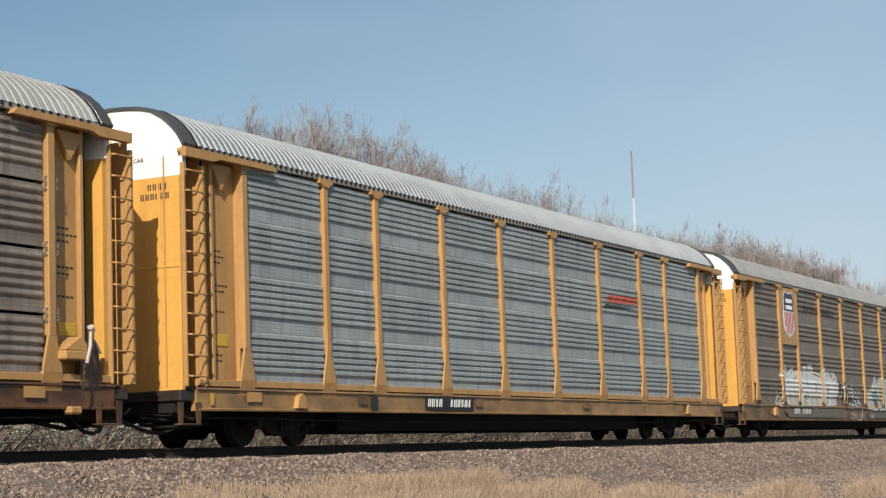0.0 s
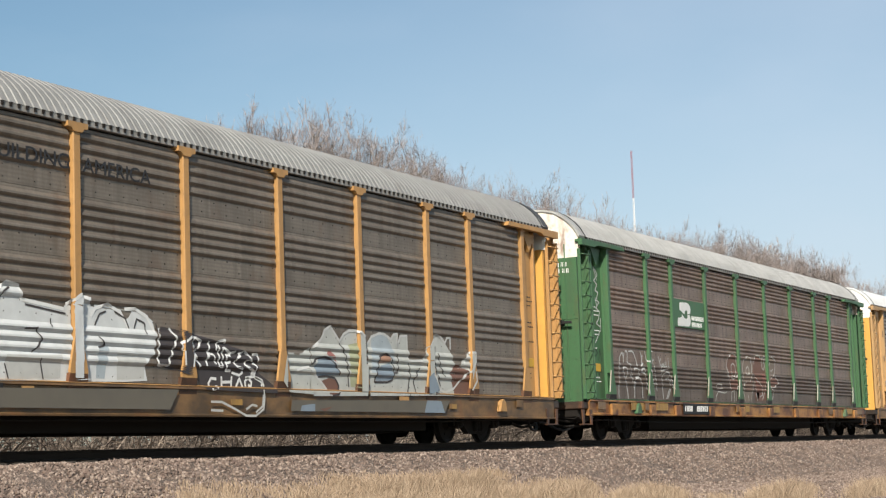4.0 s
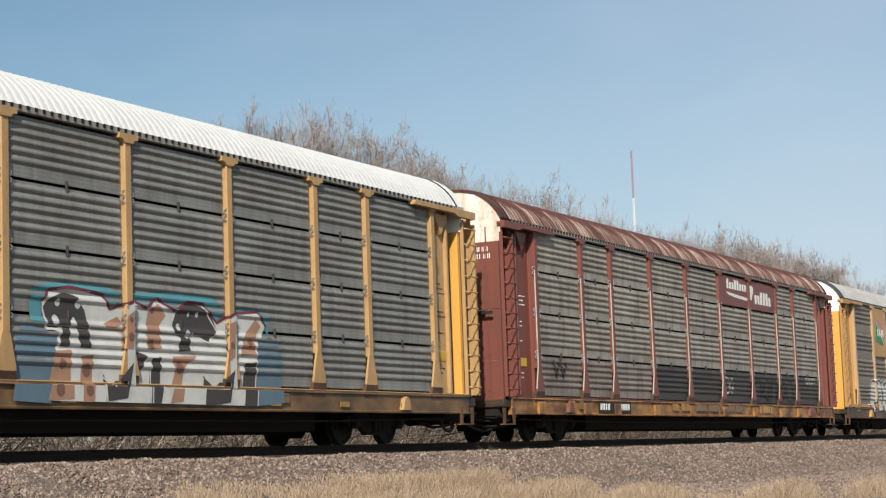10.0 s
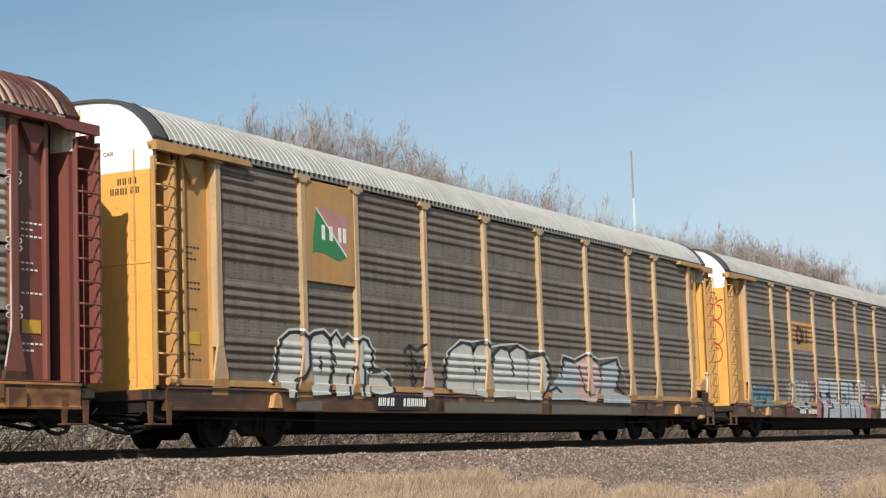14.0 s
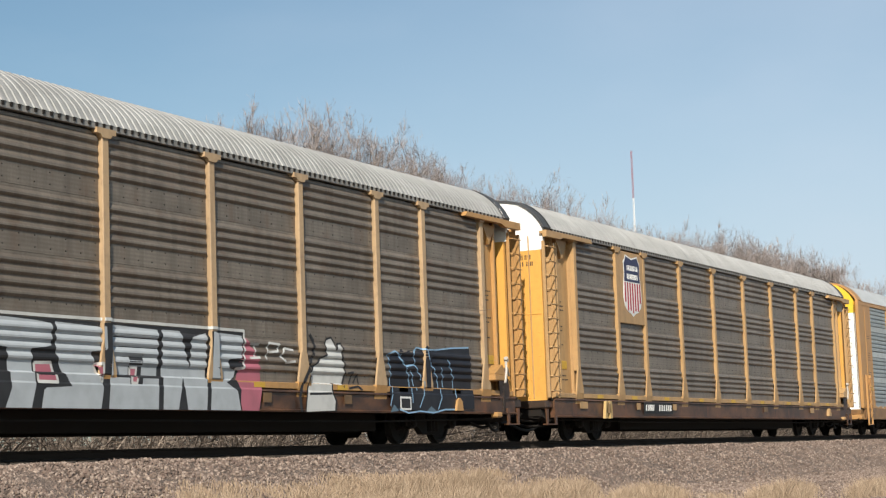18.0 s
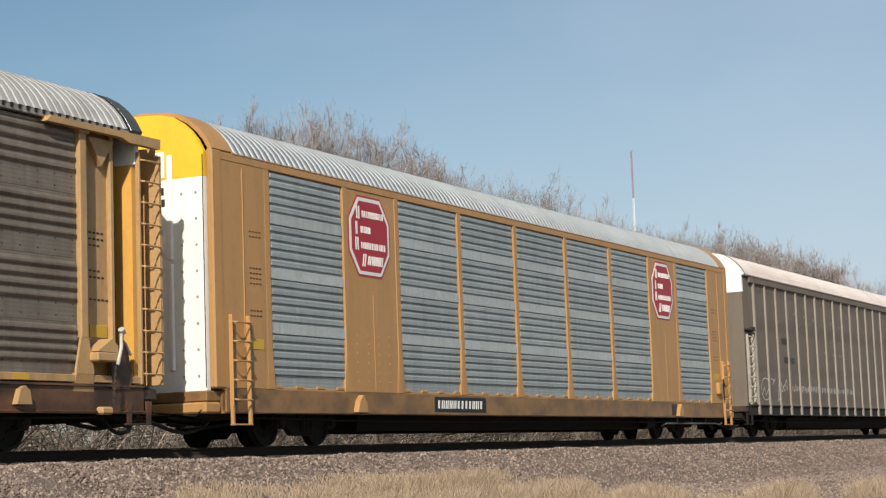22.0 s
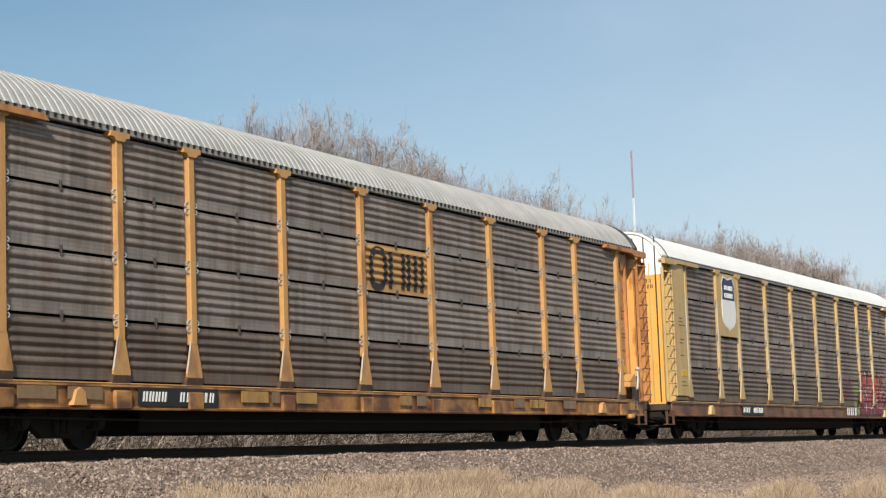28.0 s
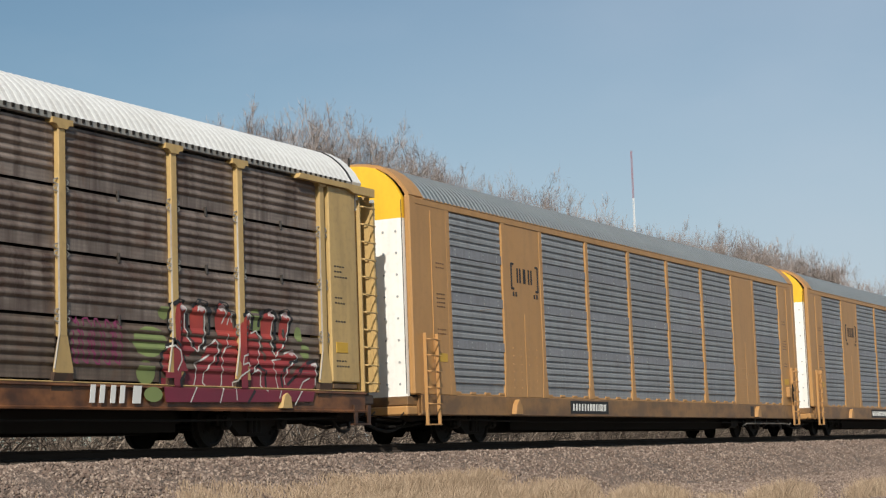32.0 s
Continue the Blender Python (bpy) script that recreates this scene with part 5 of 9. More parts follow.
def framed_car(i, spec):
    """Newer car: flat plated side with panels set in framed openings."""
    car = new("autorack_car")
    fr, pan = spec["frame"], spec["panel"]
    add_underframe(car, SILL_NEW_SHADED, 0.56)
    add_trucks(car)
    edges = (-11.9, -9.15, -7.1, -4.3, -1.45, 1.45, 4.3, 7.1, 9.15, 11.9)
    # Added black sheet close behind the openings, in place of the interior's shade.
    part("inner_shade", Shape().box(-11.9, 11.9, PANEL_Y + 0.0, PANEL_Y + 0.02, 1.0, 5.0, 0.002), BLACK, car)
    plate = 1, 7
    for b, (xa, xb) in enumerate(zip(edges, edges[1:])):
        if b in plate:
            s = Shape().box(xa - 0.05, xb + 0.05, -SIDE + 0.012, -SIDE + 0.06, 0.99, 4.98, 0.008)
            s.box((xa + xb) / 2 - 0.012, (xa + xb) / 2 + 0.012, -SIDE + 0.004, -SIDE + 0.05, 1.0, 2.9, 0.003)
            pl = part("side_plate", s, fr, car)
            rv = Shape()
            for k in range(6):
                for q in range(4):
                    x, z = xa + 0.35 + q * 0.42, 1.2 + 0.18 * k
                    rv.box(x - 0.016, x + 0.016, -SIDE + 0.002, -SIDE + 0.02, z - 0.016, z + 0.016, 0.004)
            part("rivet_pattern", rv, fr, pl)
            continue
        for za, zb in zip(PANEL_Z, PANEL_Z[1:]):
            w = xb - xa - 0.14
            p = part("panel", panel_mesh("wide", w, zb - za, pan, 0.004), pan, car, at=((xa + xb) / 2, PANEL_Y - 0.035, za))
        for z in PANEL_Z[1:4]:
            strip = part("zinc_strip", Shape().box(xa + 0.07, xb - 0.07, PANEL_Y - 0.065, PANEL_Y - 0.03, z - 0.01, z + 0.19, 0.006), spec.get("strip", STRIP), car)
            rv = Shape()
            for q in range(4):
                for dz in (0.04, 0.14):
                    x = xa + 0.35 + (xb - xa - 0.7) * q / 3
                    rv.box(x - 0.014, x + 0.014, PANEL_Y - 0.073, PANEL_Y - 0.060, z + dz - 0.014, z + dz + 0.014, 0.003)
            part("rivet_pattern", rv, STRIP, strip)
        tabs = Shape()
        for q in range(4):
            x = xa + 0.3 + (xb - xa - 0.6) * q / 3
            tabs.box(x - 0.13, x + 0.13, -SIDE + 0.02, -SIDE + 0.08, 1.0, 1.07, 0.008)
        part("drain_strip", tabs, fr, car)
    post = Shape().box(-0.09, 0.09, 0.0, 0.13, 0.99, 4.98, 0.014).prism([(-0.09, 1.65), (0.09, 1.65), (0.16, 0.99), (-0.16, 0.99)], 0.003, 0.12).mesh("post", fr)
    for x in edges:
        part("post", post, fr, car, at=(x, -SIDE, 0))
    part("top_rail", Shape().box(-13.4, 13.4, -SIDE - 0.004, -SIDE + 0.12, 4.93, 5.07, 0.012), fr, car)
    part("side_rail", Shape().box(-13.4, 13.4, -SIDE + 0.02, -SIDE + 0.12, 0.97, 1.03, 0.008), fr, car)
    part("lower_plate", Shape().box(-13.3, 13.3, -SIDE + 0.005, -SIDE + 0.04, 0.57, 0.985, 0.008), SILL_NEW_SHADED, car)
    part("far_side", Shape().box(-13.4, 13.4, SIDE - 0.08, SIDE, 0.56, 5.06, 0.01), fr, car)
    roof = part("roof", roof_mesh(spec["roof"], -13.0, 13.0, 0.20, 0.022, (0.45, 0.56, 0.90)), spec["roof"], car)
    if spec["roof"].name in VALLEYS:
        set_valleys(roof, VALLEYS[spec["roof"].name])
    part("eave", Shape().box(-13.0, 13.0, -SIDE - 0.010, -SIDE + 0.03, 5.06, 5.10, 0.008), fr, car)
    for e in (-1, 1):
        corner = Shape().box(e * 11.95, e * 13.4, -SIDE + 0.004, -SIDE + 0.06, 0.99, 4.98, 0.01)
        corner.box(e * 12.68, e * 12.70, -SIDE - 0.012, -SIDE + 0.01, 1.7, 4.85, 0.003)
        part("corner_panel", corner, fr, car)
        part("corner_post", Shape().box(e * 13.32, e * 13.62, -SIDE - 0.01, -SIDE + 0.12, 0.98, 5.1, 0.03), fr, car)
        zc = 4.62
        lo = part("end_door", Shape().extrude_x(end_outline(z0=0.95, z1=zc, tight=0.14), min(e * 13.66, e * 13.56), max(e * 13.66, e * 13.56)), spec["end_low"], car)
        hi = part("end_door_top", Shape().extrude_x(end_outline(z0=zc, tight=0.14), min(e * 13.66, e * 13.56), max(e * 13.66, e * 13.56)), spec["end_top"], car)
        for y in (-0.72, 0.72):
            for za, zb in ((1.3, 3.15), (3.2, 5.05)):
                part("door_track", Shape().box(e * 13.66, e * 13.72, y - 0.06, y + 0.06, za, zb, 0.03), spec.get("track", ROOF_ZINC), car)
        part("door_gap", Shape().box(e * 13.655, e * 13.668, -1.405, -1.385, 1.0, 5.0, 0.004), BLACK, car)
        s = Shape()
        for k in range(8):
            for y in (-1.25, -0.95, -0.3, 0.3):
                s.tube([(e * 13.66, y, 1.2 + 0.45 * k), (e * 13.675, y, 1.2 + 0.45 * k)], 0.025, 6)
        part("bolt_pattern", s, ROOF_ZINC, lo)
        s = Shape()
        r = random.Random(i)
        for n, zz, hh, ya, ww in ((4, 4.36, 0.13, -0.58, 0.45), (6, 4.16, 0.13, -0.6, 0.6)):
            for k in range(n):
                y = ya + ww * k / n
                s.box(e * 13.665, e * 13.67, y, y + ww / n * 0.7, zz, zz + hh, 0.001)
        part("number_marking", s, LETTER_BLACK, car)
        if e < 0:
            part("sign_plate", Shape().box(-13.672, -13.66, -0.60, 0.02, 4.66, 5.12, 0.003), WHITE, car)
            for text, zz in (("EXCESS", 4.99), ("HEIGHT", 4.85), ("CAR", 4.71)):
                words(car, text, -13.676, zz, 0.095, SP_INK, -0.04, 1.0, end=1)
        hood = Shape()
        pts = [(-SIDE + a - 0.008, z + 0.035) for a, z in ROOF_LINE] + [(SIDE - a + 0.008, z + 0.035) for a, z in ROOF_LINE[-2::-1]]
        inner = [(y * 0.965, z - 0.07) for y, z in pts[::-1]]
        hood.extrude_x(pts + inner, min(e * 12.98, e * 13.6), max(e * 12.98, e * 13.6))
        part("roof_hood", hood, spec["hood"], car)
        part("end_apron", Shape().box(e * 13.4, e * 13.85, -1.5, 1.5, 0.56, 0.75, 0.03), fr, car)
        # low ladder at the corner
        lad = add_ladder(car, e * 12.95, fr, 0.62, 2.25, -SIDE - 0.10, 5, 0.022)
        s = Shape()
        for x in (12.68, 13.22):
            s.box(e * x - 0.035, e * x + 0.035, -SIDE - 0.10, -SIDE - 0.04, 0.36, 0.7, 0.01)
        s.box(e * 12.95 - 0.3, e * 12.95 + 0.3, -SIDE - 0.11, -SIDE - 0.03, 0.35, 0.38, 0.006)
        part("stirrup_step", s, fr, lad)
        part("safety_label", Shape().box(e * 12.1, e * 12.5, -SIDE - 0.004, -SIDE + 0.01, 1.68, 1.86, 0.003), STICKER, car)
        s = Shape()
        for z in (3.75, 3.66, 3.1, 3.01, 2.92, 2.83, 2.35, 2.26):
            for k in range(4):
                x = e * 12.3 - 0.2 + 0.1 * k
                s.box(x, x + 0.06, -SIDE - 0.002, -SIDE + 0.006, z, z + 0.025, 0.001)
        part("data_marking", s, SILL_DIRTY, car)
        part("jack_pad", Shape().prism([(e * 8.85 - 0.18, 0.60), (e * 8.85 + 0.18, 0.60), (e * 8.85 + 0.15, 0.78), (e * 8.85 + 0.03, 0.93), (e * 8.85 - 0.1, 0.82)], -1.66, -1.52), fr, car)
    hb = part("hand_brake", Shape().box(12.2, 12.5, -SIDE - 0.1, -SIDE + 0.03, 1.25, 1.6, 0.03), fr, car, "hand brake housing with lever")
    part("brake_lever", Shape().tube([(12.55, -SIDE - 0.12, 1.1), (12.5, -SIDE - 0.12, 1.7), (12.7, -SIDE - 0.1, 1.45)], 0.022, 6), UNDER, hb)
    pipe = Shape().tube([(8.0, -1.35, 0.33), (8.1, -1.45, 0.40), (12.3, -1.45, 0.40), (12.6, -1.45, 0.36), (12.8, -1.45, 0.42)], 0.022, 6)
    for x in (9.0, 10.2, 11.4):
        pipe.tube([(x, -1.45, 0.40), (x, -1.45, 0.6)], 0.012, 5)
    part("brake_rod", pipe, SILL_GREY, car)
    part("air_tank", Shape().tube([(7.1, -1.15, 0.42), (7.75, -1.15, 0.42)], 0.15, 12), UNDER, car)
    y = -SIDE - 0.002
    flat(car, [(spec["plate"] - 0.1, 0.63), (spec["plate"] + 2.3, 0.63), (spec["plate"] + 2.3, 0.94), (spec["plate"] - 0.1, 0.94)], BLACK, y, "number_board")
    glyph_bars(car, spec["plate"], 0.70, 2.15, 0.17, 12, LETTER_WHITE, y - 0.006, "number_marking", slant=0.15, seed=i)
    return car


ROOF_MAROON = screen_steel("maroon_roof_valleys", (0.36, 0.175, 0.165), dirt=(0.25, 0.11, 0.10), grime=0.3, metal=0, holes=0)
LADDER_TAUPE = painted("scuffed_taupe_paint", (0.40, 0.36, 0.31), grime=0.4, rust=0.2)
FASCIA = screen_steel("grey_eave_fascia", (0.33, 0.315, 0.29), dirt=(0.14, 0.12, 0.10), grime=0.4, metal=0.1, holes=0)
HOOD = plain("grey_rubber_hood", (0.055, 0.058, 0.062), 0.7)


def smooth_car(i, spec):
    """Flat-sided car with close thin posts."""
    car = new("autorack_car")
    fr = spec["frame"]
    add_underframe(car, UNDER, 0.66)
    add_trucks(car)
    add_steps(car, UNDER)
    xs = [-12.55 + 1.16 * k for k in range(23)]
    post = Shape().box(-0.05, 0.05, 0.0, 0.08, 1.0, 4.86, 0.01).box(-0.07, 0.07, -0.005, 0.10, 0.68, 1.06, 0.012).mesh("post", spec["post"])
    for x in xs:
        part("post", post, spec["post"], car, at=(x, -SIDE, 0))
    for xa, xb in zip(xs, xs[1:]):
        s = Shape().box(xa + 0.02, xb - 0.02, -SIDE + 0.05, -SIDE + 0.08, 1.02, 4.88, 0.004)
        sheet = part("side_sheet", s, fr, car)
        s = Shape()
        for z, rows in ((1.20, 5), (2.08, 5), (3.40, 8), (4.56, 5)):
            for q in range(rows):
                s.box(xa + 0.09, xb - 0.09, -SIDE + 0.045, -SIDE + 0.052, z + 0.048 * q, z + 0.022 + 0.048 * q, 0.004)
        part("louvre_pattern", s, fr, sheet)
    part("top_rail", Shape().box(-13.0, 13.1, -SIDE - 0.01, -SIDE + 0.1, 4.84, 5.02, 0.015), fr, car)
    part("side_rail", Shape().box(-13.0, 13.1, -SIDE + 0.04, -SIDE + 0.10, 0.96, 1.03, 0.008), fr, car)
    part("far_side", Shape().box(-13.4, 13.4, SIDE - 0.08, SIDE, 0.96, 5.05, 0.01), fr, car)
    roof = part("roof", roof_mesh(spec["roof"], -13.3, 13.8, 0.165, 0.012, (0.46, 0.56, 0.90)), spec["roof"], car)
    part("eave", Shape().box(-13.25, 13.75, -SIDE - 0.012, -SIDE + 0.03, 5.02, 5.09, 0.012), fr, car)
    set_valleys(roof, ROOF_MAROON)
    for e in (-1, 1):
        x0, x1 = sorted((-13.62, -13.5)) if e < 0 else (13.72, 13.84)
        far = 0.0 if e < 0 else 0.32
        zc = 4.52
        lo = part("end_wall", Shape().extrude_x(end_outline(z1=zc), x0, x1), spec["end_low"], car)
        part("end_wall_top", Shape().extrude_x(end_outline(z0=zc), x0, x1), spec["end_top"], car)
        part("corner_panel", Shape().box(e * 12.6, e * (13.52 + far), -SIDE + 0.07, -SIDE + 0.10, 3.3, 5.0, 0.01).box(e * 12.6, e * (13.0 + far), -SIDE + 0.07, -SIDE + 0.10, 1.0, 3.3, 0.01), fr, car)
        xl = e * (13.13 + far)
        part("ladder_niche", Shape().box(xl - 0.22, xl + 0.26, -SIDE + 0.42, -SIDE + 0.45, 1.0, 3.3, 0.01).box(xl + 0.24, xl + 0.28, -SIDE + 0.08, -SIDE + 0.45, 1.0, 3.3, 0.008), LADDER_TAUPE, car)
        add_ladder(car, xl, LADDER_TAUPE, 1.05, 3.25, -SIDE, 7)
        if e < 0:
            part("platform", Shape().box(e * 12.8, e * 13.6, -SIDE - 0.06, -SIDE + 0.1, 3.30, 3.36, 0.01).box(e * 12.8, e * 12.95, -SIDE - 0.05, -SIDE + 0.1, 3.36, 3.44, 0.01), BLACK, car)
        for z in (4.95, 2.25):
            part("end_hook", Shape().box(e * 13.62, e * 13.95, -0.75, -0.62, z, z + 0.12, 0.02).box(e * 13.88, e * 13.98, -0.78, -0.55, z - 0.03, z + 0.16, 0.03), WHITE, car)
        s = Shape()
        for zz, hh, ya, ww, n in ((4.28, 0.13, -0.8, 0.42, 3), (4.08, 0.13, -0.8, 0.8, 6)):
            for k in range(n):
                s.box(e * (13.618 + 0.7 * far), e * (13.628 + 0.7 * far), ya + ww * k / n, ya + ww * (k + 0.65) / n, zz, zz + hh, 0.002)
        part("number_marking", s, LETTER_BLACK, car)
        pts = [(-SIDE + a - 0.01, z + 0.02) for a, z in ROOF_LINE] + [(SIDE - a + 0.01, z + 0.02) for a, z in ROOF_LINE[-2::-1]]
        part("roof_seal", Shape().extrude_x(pts + [(y * 0.985, z - 0.05) for y, z in pts[::-1]], *sorted((e * (13.34 + far), e * (13.42 + far)))), BLACK, car)
        part("roof_hood", Shape().extrude_x([(y * 0.995, z - 0.01) for y, z in pts] + [(y * 0.97, z - 0.06) for y, z in pts[::-1]], *sorted((e * (13.25 + far), e * (13.62 + far)))), WHITE, car)
    y = -SIDE + 0.036
    for x, z, w, h, n in ((-9.75, 3.02, 0.62, 0.2, 3), (-9.55, 2.40, 1.2, 0.2, 6)):
        glyph_bars(car, x, z, w, h, n, LETTER_BLACK, y, "number_marking", seed=2)
    glyph_bars(car, 8.4, 2.58, 1.8, 0.17, 10, LETTER_BLACK, y, "web_marking", seed=4)
    flat(car, rect(10.97, 11.36, 1.54, 1.84), LETTER_WHITE, -SIDE + 0.03, "notice_board")
    flat(car, rect(11.01, 11.32, 1.61, 1.81), LETTER_BLACK, -SIDE + 0.024, "notice_inset")
    part("hand_brake", Shape().prism([(11.66, 1.43), (12.60, 1.43), (12.60, 1.66), (12.1, 1.70), (11.95, 1.72), (11.93, 1.92), (11.66, 1.92)], -SIDE - 0.14, -SIDE + 0.04).prism([(12.55, 1.45), (12.85, 1.42), (12.7, 1.82), (12.6, 1.84)], -SIDE - 0.17, -SIDE - 0.05), BLACK, car, "black hand brake housing")
    flat(car, rect(11.94, 12.68, 1.97, 2.05), STICKER, -SIDE + 0.03, "reflector_patch")
    return car


def place_car(car, i, label):
    car.location = (car_x(i) - gone(0), TRACK_Y, 0)
    tagged(car, label, "railway car", "autorack cars of the passing train")
    return car


cars = {}
SPECS = {
    0: dict(ledged=True, style="split", panel=SCREEN_DARK, frame=YELLOW, sill=SILL_DIRTY, roof=ROOF_GREY, end_low=YELLOW_END_LIT, end_top=WHITE, label="closed autorack car with dark brown side screens and yellow posts"),
    1: dict(ledged=True, style="band6", panel=ZINC, frame=YELLOW, sill=SILL_GOLD, roof_deep=0.017, roof=ROOF_SHINY, end_low=YELLOW_END_LIT, end_top=WHITE, plate=(-5.25, 10), label="closed autorack car with bright zinc side screens and yellow posts"),
    2: dict(style="band4", panel=SCREEN_MID, frame=YELLOW, foot=SILL_DIRTY, sill=SILL_YELLOW, roof=ROOF_DULL, end_low=YELLOW_END_LIT, end_top=WHITE, plate=(-8.1, 10), plate_dark=True, low=0.5,
            label="yellow-framed autorack car with grey screens, shield emblem and white graffiti"),
    3: dict(blocks=True, style="band", panel=SCREEN_BROWN, frame=GREEN, foot=BLACK, sill=SILL_PATCHED, roof=ROOF_GREY, hood=ROOF_GREY, end_low=GREEN, end_top=WHITE_RUST, plate=(-6.6, 10), end_ink=LETTER_WHITE, plates={(k, 0): SCREEN_BOTTOM for k in range(9)},
            label="green-framed autorack car with dark brown side screens and scrawled graffiti"),
    4: dict(style="split", panel=SCREEN_GREY, frame=YELLOW_TAN, foot=SILL_DIRTY, sill=SILL_YELLOW, roof=ROOF_WHITE, roof_deep=0.005, hood=ROOF_WHITE, end_low=YELLOW_END_LIT, end_top=WHITE, plate=(-8.0, 9), plate_dark=False, plate_ink=LETTER_BLACK,
            plates={(2, 2): YELLOW_TAN}, label="yellow-framed autorack car with grey screens, white roof and blue graffiti"),
    5: dict(blocks=True, style="split", panel=SCREEN_PALE, frame=OXIDE, foot=SILL_RUST, sill=SILL_PATCHED, roof=ROOF_FLAKED, end_low=OXIDE, end_top=WHITE_RUST, plate=(-8.3, 8), end_ink=LETTER_WHITE, hood=ROOF_RUST,
            # bottom row of panels darker than the rest
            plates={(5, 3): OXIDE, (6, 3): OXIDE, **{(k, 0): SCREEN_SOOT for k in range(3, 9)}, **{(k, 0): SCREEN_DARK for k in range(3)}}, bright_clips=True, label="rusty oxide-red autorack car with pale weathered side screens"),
    6: dict(ledged=True, style="band4", panel=SCREEN_MID, frame=YELLOW, post=POST_TAN, sill=SILL_DIRTY, roof=ROOF_GREY, end_low=YELLOW_END_LIT, end_top=WHITE, plate=(-6.5, 8), label="yellow-framed autorack car with dark screens and silver bubble graffiti"),
    7: dict(ledged=True, style="band4", panel=SCREEN_MID, frame=YELLOW, post=POST_TAN, sill=SILL_DIRTY, roof=ROOF_GREY, end_low=YELLOW_END_LIT, end_top=WHITE, plate=(-6.6, 9), plate_dark=False, plates={(2, 2): YELLOW},
            label="yellow-framed autorack car with brown screens covered in block graffiti"),
    8: dict(ledged=True, style="band4", panel=SCREEN_MID, frame=YELLOW_TAN, sill=SILL_DIRTY, roof=ROOF_GREY, end_low=YELLOW_END_LIT, end_top=WHITE, plate=(-7.5, 9), low=0.54,
            label="yellow-framed autorack car with brown screens and a striped shield emblem"),
    9: dict(style="wide", kind="framed", panel=ZINC_BLUE, frame=YELLOW_NEW, roof=ROOF_SHINY, track=WHITE, hood=YELLOW_NEW, end_low=WHITE, end_top=BRIGHT_YELLOW, plate=-5.6,
            label="newer yellow autorack car with blue-grey screens and red octagon signs"),
    10: dict(style="smooth", kind="smooth", frame=TAUPE, post=painted("pale_taupe_paint", (0.27, 0.232, 0.198), grime=0.3), roof=ROOF_PINK, end_low=painted("light_taupe_paint", (0.15, 0.118, 0.092), rough=0.75, grime=0.3), end_top=WHITE,
             label="flat-sided taupe autorack car with close thin posts and chalk scrawls"),
    11: dict(blocks=True, style="split", panel=SCREEN_DARK, frame=ORANGE_POST, bay=RUST_BAY, foot=SILL_RUST, sill=SILL_PATCHED, roof=ROOF_GREY, end_low=ORANGE, end_top=ORANGE_CHALK, plate=(-8.6, 9), plates={(4, 2): YELLOW, **{(k, 0): SCREEN_BOTTOM for k in range(9)}}, bright_clips=True,
             label="rust-streaked orange autorack car with dark brown side screens"),
    12: dict(style="split", panel=SCREEN_STAINED, frame=YELLOW_PALE, foot=SILL_RUST, sill=SILL_BURNT, roof_deep=0.004, roof=ROOF_WHITE, hood=ROOF_WHITE, end_low=YELLOW_END_LIT, end_top=WHITE, slats=True, flush=True, plate=(-7.2, 9), plates={(k, 0): SCREEN_BOTTOM for k in range(9)},
             label="pale yellow autorack car with brown screens, white roof and red graffiti"),
    13: dict(style="wide", kind="framed", panel=ZINC_DULL, strip=STRIP_DULL, frame=YELLOW_NEW, roof=ROOF_BLUE, hood=YELLOW_NEW, end_low=WHITE, end_top=BRIGHT_YELLOW, plate=-5.6,
             label="newer yellow autorack car with blue-grey screens and bracketed black sign"),
    14: dict(style="wide", kind="framed", panel=ZINC_DULL, strip=STRIP_DULL, frame=YELLOW_NEW, roof=ROOF_BLUE, hood=YELLOW_NEW, end_low=WHITE, end_top=BRIGHT_YELLOW, plate=-5.6,
             label="newer yellow autorack car with blue-grey screens, last of the row"),
}
for i, spec in SPECS.items():
    build = {"framed": framed_car, "smooth": smooth_car}.get(spec.get("kind"), standard_car)
    cars[i] = place_car(build(i, spec), i, spec["label"])

# ---- emblems, painted words and graffiti ----
SP_WHITE, SP_SILVER, SP_GREY = spray("white_spray", (0.55, 0.55, 0.53)), spray("silver_spray", (0.50, 0.52, 0.52)), spray("grey_spray", (0.30, 0.33, 0.36))
SP_BLACK, SP_NAVY, SP_BLUE = spray("black_spray", (0.018, 0.018, 0.02)), spray("navy_spray", (0.009, 0.010, 0.016)), spray("blue_spray", (0.10, 0.16, 0.21))
SP_CYAN, SP_PINK = spray("cyan_spray", (0.08, 0.24, 0.29)), spray("pink_spray", (0.42, 0.13, 0.17))
SP_RUST, SP_LIME, SP_MAGENTA = spray("rust_spray", (0.17, 0.085, 0.06)), spray("lime_spray", (0.20, 0.25, 0.09)), spray("magenta_spray", (0.22, 0.03, 0.10))
SP_PALEBLUE = spray("pale_blue_spray", (0.25, 0.42, 0.60))
FLASH_RED = spray("flash_red", (0.52, 0.085, 0.045))
PALE_RED = spray("bleached_red", (0.45, 0.22, 0.21))
CHALK = spray("chalk_white", (0.55, 0.54, 0.50))
SP_WINE, SP_SHINE = spray("wine_spray", (0.13, 0.022, 0.04)), spray("pale_pink_spray", (0.50, 0.36, 0.36))
SP_SMOKE, SP_TAN, SP_HAZE = spray("smoky_brown_spray", (0.05, 0.042, 0.042)), spray("tan_spray", (0.36, 0.20, 0.13)), spray("hazy_blue_spray", (0.22, 0.27, 0.32))
SP_CHROME = spray("bright_chrome_spray", (0.62, 0.635, 0.63))
